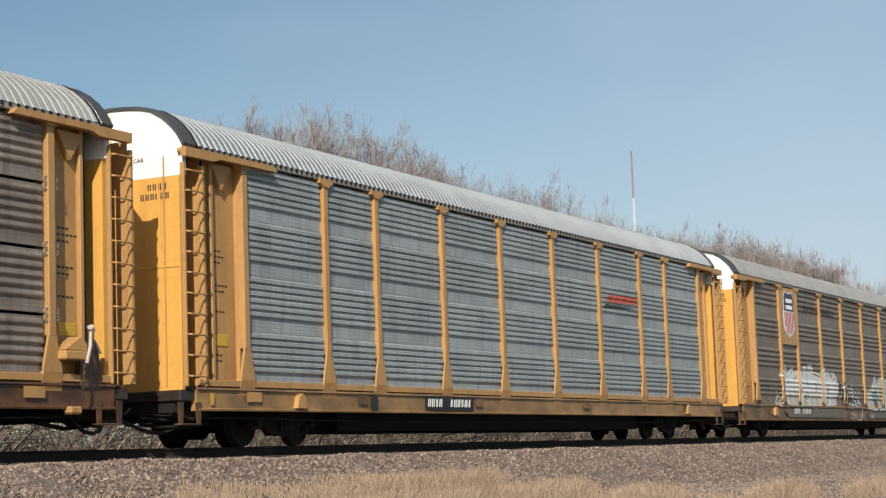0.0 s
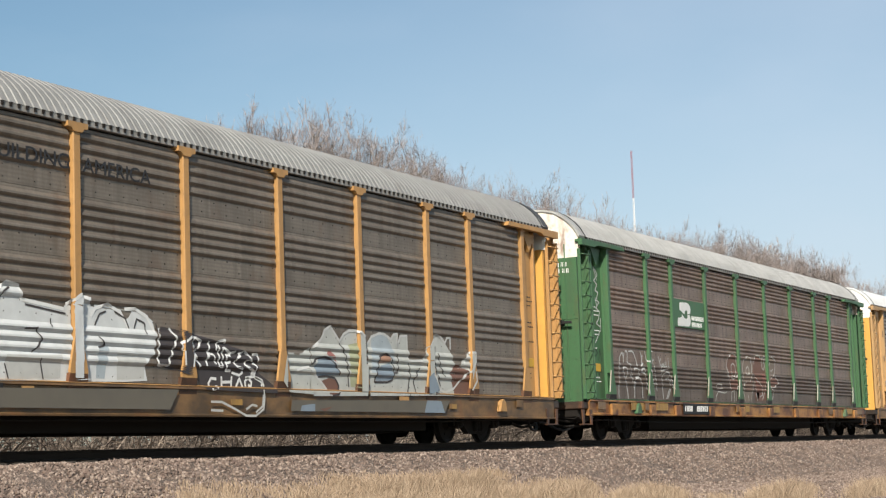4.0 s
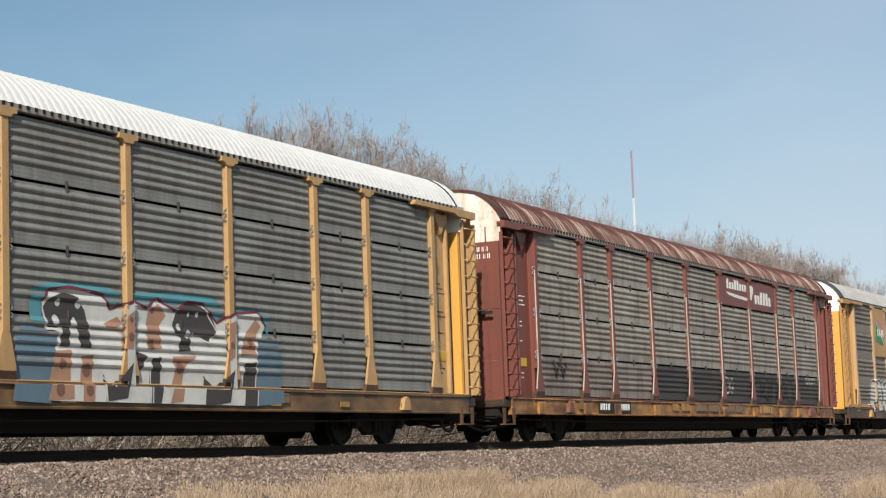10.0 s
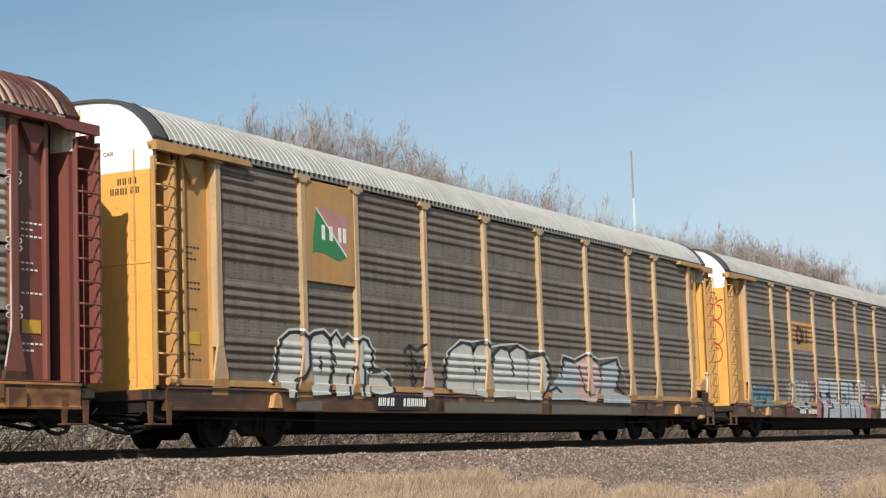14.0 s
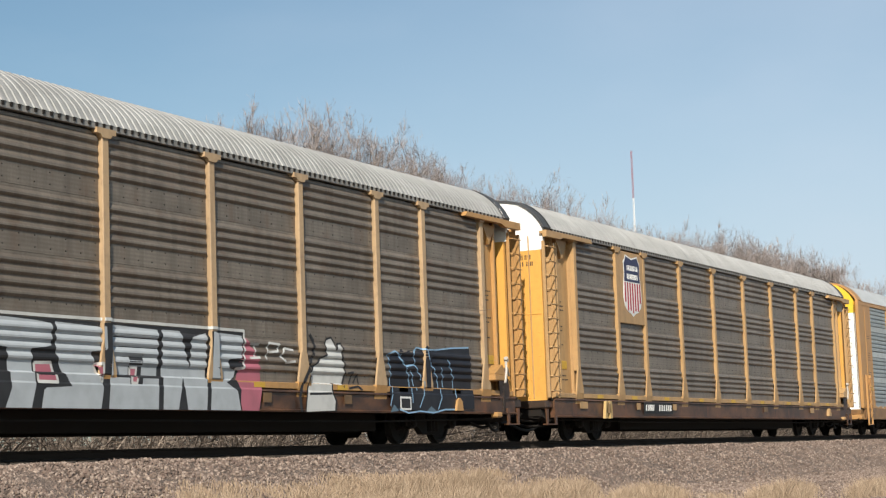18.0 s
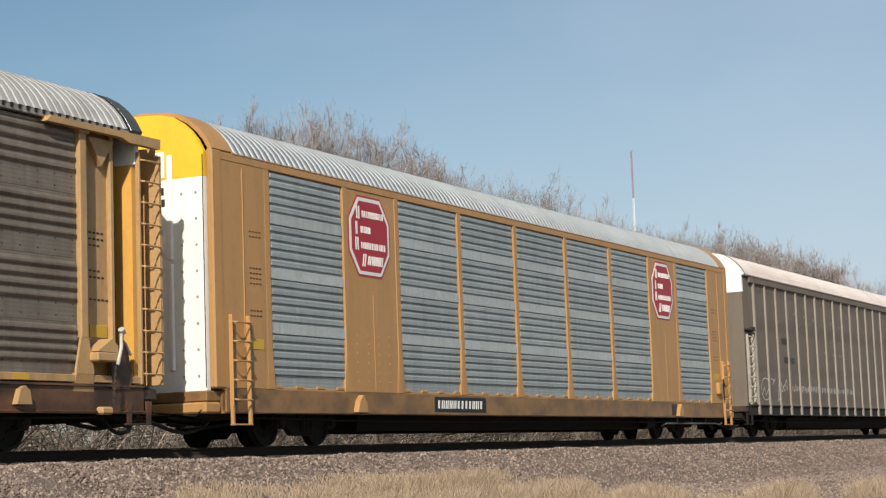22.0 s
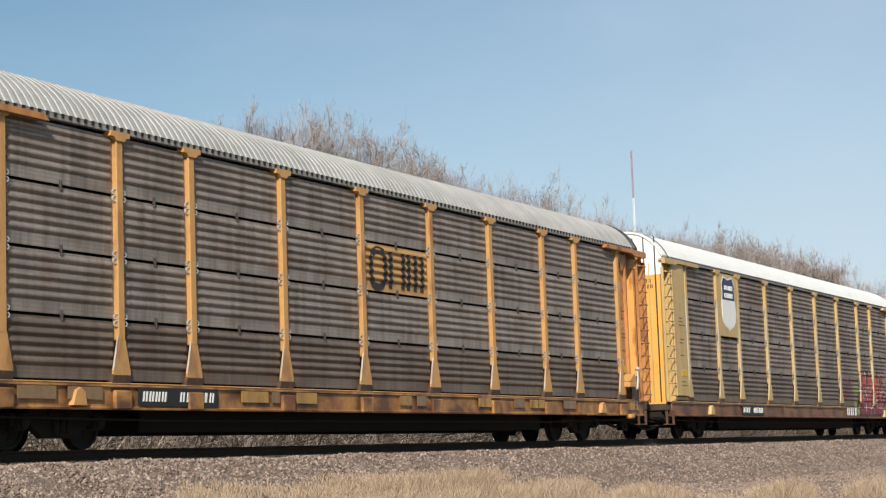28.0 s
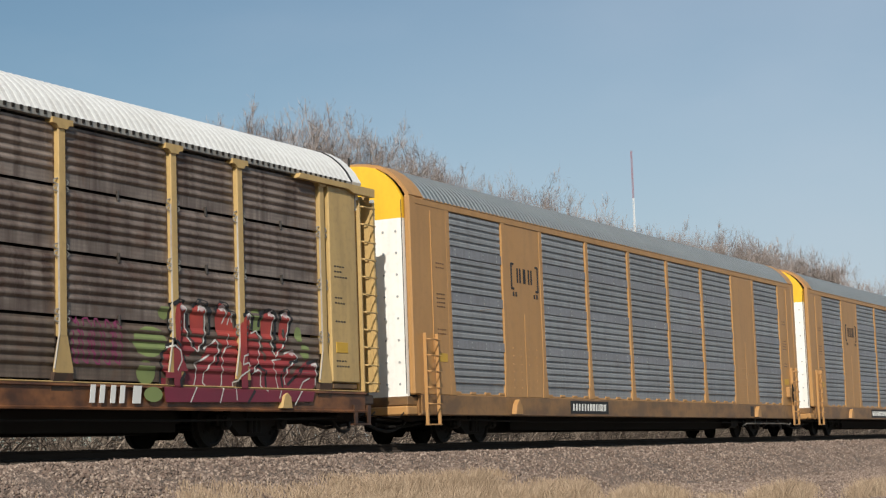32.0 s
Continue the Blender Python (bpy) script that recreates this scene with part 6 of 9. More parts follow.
SP_DUST = spray("dusty_grey_green_spray", (0.13, 0.115, 0.09))
SP_SLATE = spray("slate_blue_spray", (0.10, 0.17, 0.21))
SP_FAINT = spray("faint_grey_green_spray", (0.34, 0.355, 0.34))
SP_TAG = spray("bright_red_spray", (0.42, 0.045, 0.035))
SP_DULLSILVER = spray("dull_silver_spray", (0.47, 0.48, 0.45))
SP_FADED, SP_BLUSH = spray("faded_tan_spray", (0.20, 0.15, 0.115)), spray("blush_spray", (0.30, 0.12, 0.10))
SP_STEEL, SP_CREAM, SP_PALE = spray("steel_grey_spray", (0.40, 0.43, 0.455)), spray("cream_spray", (0.48, 0.40, 0.28)), spray("pale_silver_spray", (0.50, 0.50, 0.475))
SP_LICHEN, SP_MIST = spray("lichen_green_spray", (0.36, 0.38, 0.25)), spray("misty_blue_spray", (0.36, 0.41, 0.44))
SCUFF = spray("scuffed_taupe", (0.20, 0.175, 0.15))


def faded_spray(name, low, high, z0, z1):
    """Sprayed paint that fades from one colour up to another."""
    m, ns, ls, b = material(name, 0.6)
    nt = m.node_tree
    sep, ramp = ns.new("ShaderNodeSeparateXYZ"), ns.new("ShaderNodeMapRange")
    ls.new(coords(nt, shift=False), sep.inputs[0])
    ls.new(sep.outputs["Z"], ramp.inputs["Value"])
    ramp.inputs["From Min"].default_value, ramp.inputs["From Max"].default_value = z0, z1
    f = noise_at(nt, coords(nt, shift=False), 1.6, 6, 0.4, 0.75)
    c = mixed(nt, ramp.outputs["Result"], low, high)
    ls.new(mixed(nt, scaled(nt, f, 0.55), c, [v * 0.6 + 0.01 for v in low]), b.inputs["Base Color"])
    return m


SP_REDFADE = faded_spray("red_fade_spray", (0.17, 0.022, 0.045), (0.40, 0.055, 0.04), 0.9, 1.9)


def block_sign(car, spec, x, z, w, h, n, mat, line=0.07):
    """A two or three stroke company sign as plain rings and uprights."""
    st = w / n
    lines = [rounded(x + st * 0.45, z + h / 2, st * 0.75, h, 20, 3.0) + [rounded(x + st * 0.45, z + h / 2, st * 0.75, h, 20, 3.0)[0]]]
    for k in range(1, n):
        for q in ((0.12, 0.8) if k == 1 else (0.1, 0.48, 0.86)):
            lines.append([(x + st * (k + q), z), (x + st * (k + q), z + h)])
    return paint_line(car, spec, lines, line, mat, "sign_marking", 0.010)


def bay_plate(car, mat, b=1, z0=3.02, z1=4.93):
    """A flat plate that fills a narrow bay between two posts."""
    xa, xb = POSTS[b], POSTS[b + 1]
    return part("sign_plate", Shape().box(xa + 0.07, xb - 0.07, -SIDE + 0.012, -SIDE + 0.05, z0, z1, 0.01), mat, car)


PLATE_Y = -SIDE + 0.006
# zinc car: red flash with dark under-line
c, s = cars[1], SPECS[1]
paint_fill(c, s, [(4.81, 3.52), (4.95, 3.71), (7.0, 3.73), (6.96, 3.54)], FLASH_RED, "painted_flash", step=0.015)
for k in range(4):
    paint_fill(c, s, rect(5.2 + 0.5 * k, 5.3 + 0.5 * k, 3.54, 3.68, 0.12), PALE_RED, "flash_bar", 0.004, step=0.015)
paint_fill(c, s, [(4.63, 3.34), (4.72, 3.46), (5.85, 3.45), (7.0, 3.44), (5.88, 3.39)], SP_BLACK, "painted_flash", step=0.015)
flat(c, rect(-13.0, -12.9, 0.7, 0.9), STICKER, -1.541, "reflector_patch")
for x in (-7.6, 10.2):
    flat(c, rect(x, x + 0.28, 0.64, 0.92), LETTER_BLACK, -1.541, "notice_board")

# grey car with shield, words and white graffiti
c, s = cars[2], SPECS[2]
bay_plate(c, YELLOW)
shield(c, -8.1, 4.07, 0.88, PLATE_Y)
words(c, "BUILDING", -6.3, 4.26, 0.24, LETTER_BLACK, PANEL_Y - 0.045, 1.25, "black painted words on the screens")
words(c, "AMERICA", -4.12, 4.26, 0.24, LETTER_BLACK, PANEL_Y - 0.045, 1.25, "black painted words on the screens")
paint_fill(c, s, [(-9.17, 0.86), (-1.76, 0.94), (-2.01, 0.61), (-8.72, 0.61)], SP_DUST, lift=0.002)
paint_fill(c, s, [(-9.06, 1.88), (-8.99, 2.19), (-8.78, 2.3), (-8.59, 2.21), (-8.51, 2.06), (-8.3, 2.13), (-8.11, 2.19), (-7.95, 2.26), (-7.79, 2.13), (-7.53, 2.16), (-7.27, 2.15), (-6.92, 2.12), (-6.97, 0.98), (-8.38, 0.98), (-8.66, 1.16), (-9.01, 1.42)], SP_CHROME, lift=0.002)
paint_fill(c, s, [(-6.88, 2.04), (-6.82, 2.21), (-6.64, 2.32), (-6.41, 2.33), (-6.24, 2.19), (-6.15, 2.15), (-6.09, 2.32), (-5.89, 2.43), (-5.61, 2.39), (-5.53, 2.2), (-4.57, 2.11), (-4.51, 2.22), (-4.25, 2.34), (-4.01, 2.31), (-3.92, 2.18), (-3.61, 2.21), (-3.35, 2.2), (-3.05, 2.01), (-2.88, 2.15), (-2.61, 2.16), (-2.35, 2.04), (-2.27, 1.82), (-2.35, 1.5), (-2.59, 1.32), (-2.51, 1.05), (-6.96, 0.98)], SP_CHROME, lift=0.002)
paint_fill(c, s, [(-8.48, 1.44), (-7.28, 1.47), (-7.36, 1.05), (-8.34, 1.01)], SP_PALE, lift=0.005)
paint_fill(c, s, [(-9.1, 1.31), (-8.66, 1.14), (-8.67, 1.01), (-9.11, 1.11)], SP_TAN, lift=0.008)
paint_fill(c, s, [(-9.14, 1.84), (-9.04, 1.88), (-9.02, 1.5), (-9.15, 1.5)], SP_TAN, lift=0.008)
paint_fill(c, s, [(-7.21, 1.61), (-6.92, 1.56), (-6.91, 1.39), (-7.22, 1.41)], SP_TAN, lift=0.008)
paint_fill(c, s, [(-6.8, 1.4), (-6.07, 1.42), (-6.1, 1.02), (-6.79, 1.01)], SP_LICHEN, lift=0.005)
paint_fill(c, s, [(-5.89, 1.4), (-4.64, 1.41), (-4.67, 1.04), (-5.87, 1.03)], SP_PALE, lift=0.005)
paint_fill(c, s, [(-3.77, 1.6), (-3.51, 1.6), (-3.61, 1.08), (-3.82, 1.08)], SP_MIST, lift=0.005)
paint_fill(c, s, [(-3.31, 1.48), (-2.57, 1.45), (-2.61, 1.08), (-3.3, 1.07)], SP_PALE, lift=0.005)
paint_line(c, s, [[(-9.06, 1.88), (-9.0, 2.16), (-8.78, 2.29), (-8.59, 2.21), (-8.54, 2.06)], [(-8.52, 1.9), (-8.39, 2.08), (-8.26, 2.13), (-8.1, 2.0), (-8.13, 1.92)], [(-8.13, 2.17), (-7.95, 2.27), (-7.81, 2.19), (-7.8, 2.01)], [(-7.81, 1.93), (-7.71, 2.05), (-7.5, 2.08), (-7.33, 1.99)], [(-6.89, 2.0), (-6.84, 2.19), (-6.64, 2.32), (-6.41, 2.33), (-6.23, 2.21)]], 0.055, LETTER_WHITE, lift=0.008)
paint_line(c, s, [[(-6.11, 1.99), (-6.14, 2.26), (-5.89, 2.43), (-5.61, 2.39), (-5.53, 2.2), (-4.57, 2.11)], [(-4.52, 2.18), (-4.25, 2.34), (-3.96, 2.29)], [(-3.93, 2.03), (-3.82, 2.16), (-3.55, 2.24), (-3.2, 2.14), (-2.98, 1.88)], [(-3.09, 2.19), (-2.82, 2.21), (-2.51, 2.1), (-2.32, 1.86)]], 0.055, LETTER_WHITE, lift=0.008)
paint_line(c, s, [[(-9.41, 2.0), (-9.21, 2.03), (-9.12, 2.15)], [(-9.36, 1.95), (-9.13, 1.98)], [(-9.84, 1.48), (-9.8, 1.4)], [(-9.97, 1.17), (-9.87, 1.01), (-9.74, 1.1), (-9.81, 1.25), (-9.65, 1.31), (-9.5, 1.26)], [(-9.63, 1.03), (-9.43, 1.15), (-9.26, 1.3), (-9.33, 1.45)], [(-9.75, 1.01), (-9.52, 0.97), (-9.23, 1.11)], [(-9.24, 1.53), (-9.11, 1.65)], [(-6.36, 1.18), (-6.29, 1.01), (-6.1, 1.02), (-6.16, 1.19), (-6.36, 1.18)]], 0.05, LETTER_WHITE, lift=0.008)
paint_line(c, s, [[(-8.91, 1.85), (-8.86, 2.12), (-8.78, 2.19), (-8.67, 2.13), (-8.69, 1.9)], [(-8.54, 1.98), (-8.47, 1.81), (-8.54, 1.71)], [(-8.08, 1.98), (-8.03, 2.1), (-7.92, 2.14)], [(-7.89, 1.93), (-7.85, 1.81)], [(-7.66, 1.89), (-7.5, 2.0), (-7.38, 1.88)], [(-6.77, 2.01), (-6.7, 2.17), (-6.55, 2.24)], [(-6.24, 2.19), (-6.21, 1.78), (-6.12, 1.66)], [(-6.01, 2.16), (-5.95, 2.29), (-5.8, 2.36)], [(-5.45, 2.13), (-4.53, 2.04)], [(-2.98, 1.88), (-3.07, 2.04), (-3.35, 2.14)], [(-3.84, 1.9), (-3.72, 2.08), (-3.56, 2.13)]], 0.028, SP_SMOKE, lift=0.01)
paint_line(c, s, [[(-2.85, 1.89), (-2.78, 2.05), (-2.57, 1.99), (-2.56, 1.81)], [(-2.28, 2.0), (-2.17, 1.78)], [(-5.24, 1.79), (-5.09, 1.61), (-5.32, 1.43)], [(-5.19, 1.79), (-5.48, 1.77)], [(-3.75, 1.73), (-3.61, 1.59), (-3.77, 1.56)], [(-7.83, 1.67), (-7.74, 1.53)], [(-4.88, 1.95), (-4.88, 1.82)], [(-5.9, 1.25), (-5.82, 1.03)], [(-5.13, 1.35), (-5.06, 1.04)], [(-8.28, 1.32), (-8.13, 1.01)], [(-7.68, 1.34), (-7.62, 1.0)]], 0.028, SP_SMOKE, lift=0.01)
paint_fill(c, s, [(-2.14, 1.96), (-1.65, 1.93), (-1.2, 1.87), (-0.4, 1.76), (0.66, 1.57), (0.68, 1.29), (1.21, 1.06), (1.2, 0.92), (-0.96, 0.94), (-1.11, 1.12), (-2.26, 1.33)], SP_SMOKE, lift=0.002)
paint_line(c, s, [[(-2.2, 1.93), (-2.26, 1.33), (-1.99, 1.32), (-1.85, 1.58)], [(-1.92, 1.94), (-1.72, 1.77), (-1.85, 1.6)], [(-1.58, 1.68), (-1.57, 1.34)], [(-1.61, 1.7), (-1.38, 1.82)], [(-1.35, 1.32), (-1.26, 1.82), (-1.04, 1.76), (-1.26, 1.57)], [(-1.26, 1.57), (-1.09, 1.33)], [(-0.91, 1.35), (-0.81, 1.77)]], 0.045, LETTER_WHITE, lift=0.006)
paint_line(c, s, [[(-0.86, 1.46), (-0.82, 1.57), (-0.7, 1.55), (-0.62, 1.39)], [(-0.64, 1.63), (-0.56, 1.78), (-0.35, 1.81), (-0.35, 1.75)], [(-0.54, 1.72), (-0.54, 1.36), (-0.44, 1.35), (-0.42, 1.69)], [(-0.4, 1.68), (-0.19, 1.59), (-0.02, 1.62)], [(-0.32, 1.29), (-0.32, 1.56), (-0.19, 1.55)], [(-0.32, 1.42), (-0.17, 1.44)], [(-0.34, 1.29), (-0.17, 1.29)], [(0.14, 1.57), (0.02, 1.52), (-0.07, 1.43), (-0.01, 1.37), (0.16, 1.34), (0.2, 1.27), (0.1, 1.22), (-0.13, 1.26)], [(0.06, 1.58), (0.23, 1.63), (0.38, 1.58), (0.47, 1.48), (0.29, 1.47), (0.25, 1.4), (0.42, 1.34), (0.57, 1.29), (0.46, 1.25)], [(0.51, 1.45), (0.62, 1.39), (0.59, 1.26), (0.5, 1.23)], [(0.49, 1.59), (0.66, 1.6), (0.66, 1.46)]], 0.045, LETTER_WHITE, lift=0.006)
paint_line(c, s, [[(-0.59, 1.14), (-0.75, 1.15), (-0.83, 1.06), (-0.79, 0.96), (-0.59, 1.01)], [(-0.44, 1.19), (-0.44, 1.0)], [(-0.44, 1.09), (-0.16, 1.1)], [(-0.13, 1.2), (-0.16, 1.0)], [(-0.01, 1.01), (0.1, 1.17), (0.2, 1.01)], [(0.29, 1.03), (0.27, 1.12), (0.37, 1.18), (0.48, 1.11), (0.46, 1.03), (0.37, 1.06)], [(0.59, 1.19), (0.81, 1.12), (0.79, 1.04)], [(0.29, 1.18), (0.55, 1.21), (0.81, 1.15), (0.87, 1.04)]], 0.05, LETTER_WHITE, lift=0.006)
paint_line(c, s, [[(-0.87, 0.75), (-0.55, 0.75), (-0.14, 0.63), (0.19, 0.52), (0.49, 0.52), (0.74, 0.64), (0.78, 0.84), (0.76, 0.98)], [(0.49, 0.58), (0.71, 0.69), (0.74, 0.89)], [(-0.87, 0.61), (-0.51, 0.6)], [(0.19, 0.63), (0.37, 0.71), (0.54, 0.69)]], 0.04, SP_PALE, lift=0.006)
paint_line(c, s, [[(1.28, 2.06), (1.34, 1.95)], [(0.8, 1.75), (0.75, 1.68), (0.86, 1.62), (0.91, 1.75)], [(1.11, 1.68), (1.16, 1.78), (1.2, 1.81)], [(1.15, 1.33), (1.19, 1.3)], [(2.17, 2.16), (2.17, 2.05), (1.93, 1.89)]], 0.05, SP_FADED, lift=0.003)
paint_fill(c, s, [(1.53, 1.6), (1.7, 1.66), (1.98, 1.62), (2.41, 1.79), (2.46, 0.92), (1.64, 0.94), (1.4, 1.14)], SP_DULLSILVER, lift=0.002)
paint_fill(c, s, [(8.1, 1.0), (8.3, 1.5), (8.66, 1.75), (9.1, 1.93), (9.22, 1.77), (9.0, 1.32), (8.5, 1.06)], SP_DULLSILVER, lift=0.002)
paint_fill(c, s, [(1.68, 0.81), (7.89, 0.87), (7.64, 0.61), (1.63, 0.61)], SP_DUST, lift=0.002)
paint_fill(c, s, [(2.01, 0.74), (2.47, 0.75), (2.46, 0.61), (1.96, 0.61)], SP_HAZE, lift=0.004)
paint_fill(c, s, [(6.87, 0.86), (7.49, 0.86), (7.64, 0.61), (6.74, 0.61)], SP_HAZE, lift=0.004)
paint_fill(c, s, [(2.47, 0.69), (3.08, 0.7), (2.81, 0.61)], SP_RUST, lift=0.006)
paint_fill(c, s, [(2.45, 1.79), (2.62, 1.84), (2.82, 1.94), (2.91, 2.03), (2.98, 2.14), (3.19, 2.22), (3.32, 2.12), (3.52, 1.95), (3.67, 2.09), (3.88, 2.17), (4.17, 2.18), (4.38, 2.07), (4.5, 1.91), (4.44, 0.92), (2.43, 0.89)], SP_DULLSILVER, lift=0.002)
paint_fill(c, s, [(4.53, 0.92), (4.56, 1.93), (4.75, 2.09), (5.06, 2.17), (5.29, 2.16), (5.52, 2.07), (5.64, 2.17), (5.8, 2.19), (5.77, 1.93), (5.92, 2.15), (6.2, 2.17), (6.2, 1.66), (6.81, 1.68), (6.97, 1.84), (7.04, 1.94), (7.22, 2.14), (7.44, 2.24), (7.7, 2.2), (7.88, 2.09), (8.14, 1.89), (8.31, 1.49), (8.1, 0.98)], SP_DULLSILVER, lift=0.002)
paint_fill(c, s, [(2.55, 1.41), (2.71, 1.59), (2.97, 1.65), (3.24, 1.61), (3.46, 1.38), (3.46, 1.3), (3.1, 1.29), (2.67, 1.25)], SP_HAZE, lift=0.005)
paint_fill(c, s, [(2.83, 1.19), (3.1, 1.24), (3.4, 1.21), (3.48, 1.04), (3.3, 0.9), (3.03, 0.91)], SP_RUST, lift=0.005)
paint_fill(c, s, [(2.97, 1.67), (3.14, 1.78), (3.28, 1.68), (3.4, 1.51), (3.22, 1.63)], SP_BLUSH, lift=0.005)
paint_fill(c, s, [(3.83, 1.9), (4.21, 1.95), (4.21, 1.06), (3.9, 1.09)], SP_LICHEN, lift=0.005)
paint_fill(c, s, [(4.88, 1.22), (4.89, 1.38), (5.04, 1.53), (5.43, 1.59), (5.58, 1.4), (5.54, 1.24)], SP_HAZE, lift=0.005)
paint_fill(c, s, [(5.01, 1.57), (5.03, 1.7), (5.28, 1.77), (5.45, 1.72), (5.46, 1.59)], SP_TAN, lift=0.005)
paint_fill(c, s, [(4.75, 2.06), (5.06, 2.15), (5.37, 2.12), (5.56, 1.92), (5.62, 1.78), (5.58, 1.5), (5.47, 1.77), (5.05, 1.77), (4.93, 1.38), (4.69, 1.38)], SP_MIST, lift=0.005)
paint_fill(c, s, [(6.97, 1.35), (7.2, 1.45), (7.43, 1.07), (6.96, 0.98)], SP_HAZE, lift=0.005)
paint_fill(c, s, [(8.03, 1.48), (8.31, 1.64), (8.59, 1.6), (8.96, 1.51), (9.07, 1.0), (8.25, 0.99)], SP_RUST, lift=0.005)
paint_line(c, s, [[(2.45, 1.79), (2.62, 1.84), (2.82, 1.94), (2.91, 2.03), (2.98, 2.14), (3.19, 2.22), (3.32, 2.12), (3.52, 1.95), (3.67, 2.09), (3.88, 2.17), (4.17, 2.18), (4.38, 2.07), (4.5, 1.91), (4.48, 1.82)], [(4.56, 1.93), (4.75, 2.09), (5.06, 2.17), (5.29, 2.16), (5.52, 2.07), (5.64, 2.17), (5.8, 2.19), (5.77, 1.93), (5.92, 2.15), (6.2, 2.17), (6.2, 1.66), (6.81, 1.68)]], 0.05, SP_WHITE, lift=0.01)
paint_line(c, s, [[(7.04, 1.94), (7.22, 2.14), (7.44, 2.24), (7.7, 2.2), (7.88, 2.09), (7.97, 2.2), (8.12, 2.21), (8.11, 1.96)], [(7.2, 1.41), (7.4, 1.22), (7.66, 1.07), (7.83, 1.05), (8.2, 1.13), (8.58, 1.35), (8.96, 1.51), (9.16, 1.72), (9.17, 1.93), (8.98, 1.92), (8.79, 1.79), (8.69, 1.65)], [(9.15, 1.52), (9.18, 1.31), (8.94, 1.1)], [(1.93, 1.36), (2.12, 1.4), (2.38, 1.43), (2.57, 1.31), (2.83, 1.15), (3.0, 1.02)]], 0.05, SP_WHITE, lift=0.01)
paint_line(c, s, [[(2.44, 1.48), (2.64, 1.59), (2.91, 1.63), (3.17, 1.59), (3.4, 1.42), (3.48, 1.3)], [(2.7, 1.25), (2.97, 1.28), (3.3, 1.25), (3.45, 1.1), (3.34, 0.94), (3.09, 0.9)], [(4.81, 1.2), (4.89, 1.38), (5.02, 1.71), (5.28, 1.77), (5.46, 1.73), (5.58, 1.45), (5.54, 1.26), (5.34, 1.21), (4.81, 1.2)], [(3.5, 1.91), (3.69, 1.7), (3.79, 1.35), (3.81, 1.09)], [(7.51, 1.86), (7.59, 1.57), (7.79, 1.37)], [(5.75, 1.78), (5.74, 1.41), (5.58, 1.4)], [(6.2, 1.61), (6.25, 1.33), (6.14, 0.95)], [(6.64, 1.53), (6.41, 1.24), (6.54, 0.96)], [(7.28, 1.8), (7.41, 1.46), (7.61, 1.17)]], 0.035, SP_SMOKE, lift=0.012)

# small yellow reflectors, one a bay
for k in (2, 4, 7, 8):
    for xa, xb in zip(POSTS, POSTS[1:]):
        x = (xa + xb) / 2 - 0.25
        if k in (7, 8):
            flat(cars[k], rect(x, x + 0.36, 1.022, 1.112), STICKER, -SIDE + 0.018, "reflector_patch")
        else:
            flat(cars[k], rect(x, x + 0.34, 0.70, 0.80), BLOCK_YELLOW, -1.541, "reflector_patch")

# green car: emblem plate, bars, scrawls
c, s = cars[3], SPECS[3]
pl = part("sign_plate", Shape().box(-7.03, -4.42, PANEL_Y - 0.045, PANEL_Y - 0.02, 3.12, 3.92, 0.006), GREEN, c)
ye = PANEL_Y - 0.050
for poly in ([(-6.48, 3.83), (-5.92, 3.85), (-5.76, 3.81), (-5.66, 3.74), (-5.63, 3.65), (-5.66, 3.57), (-5.73, 3.53), (-5.89, 3.52), (-5.89, 3.63), (-6.10, 3.61), (-6.15, 3.50), (-6.53, 3.62), (-6.52, 3.80)],
             [(-6.69, 3.38), (-6.37, 3.41), (-6.36, 3.49), (-6.12, 3.38), (-5.90, 3.40), (-5.89, 3.50), (-5.74, 3.51), (-5.67, 3.44), (-5.66, 3.33), (-5.70, 3.22), (-5.80, 3.17), (-6.70, 3.15), (-6.73, 3.2)]):
    flat(pl, poly, LETTER_WHITE, ye, "emblem_block")
glyph_bars(pl, -5.57, 3.365, 1.05, 0.125, 10, LETTER_WHITE, ye, "sign_marking", seed=2)
glyph_bars(pl, -5.57, 3.18, 0.9, 0.125, 8, LETTER_WHITE, ye, "sign_marking", seed=5)
paint_line(c, s, [[(-11.32, 1.05), (-11.29, 1.54), (-11.25, 1.9), (-11.14, 2.14), (-11.02, 2.23), (-10.93, 2.25)], [(-10.97, 2.24), (-10.91, 2.13), (-10.9, 1.98)], [(-10.85, 2.24), (-10.9, 2.1)], [(-10.77, 2.27), (-10.7, 2.31), (-10.61, 2.25), (-10.65, 2.0), (-10.48, 1.94), (-10.41, 1.83), (-10.41, 1.6), (-10.26, 1.45), (-10.19, 1.27), (-10.21, 1.06)], [(-10.52, 2.29), (-10.27, 2.31), (-10.16, 2.26), (-10.01, 2.08), (-9.96, 1.99), (-10.04, 1.93)], [(-9.69, 2.32), (-9.6, 2.17), (-9.58, 1.99)], [(-9.59, 2.17), (-9.53, 2.23)], [(-9.76, 1.92), (-9.49, 2.01)]], 0.042, SP_WHITE, lift=0.004)
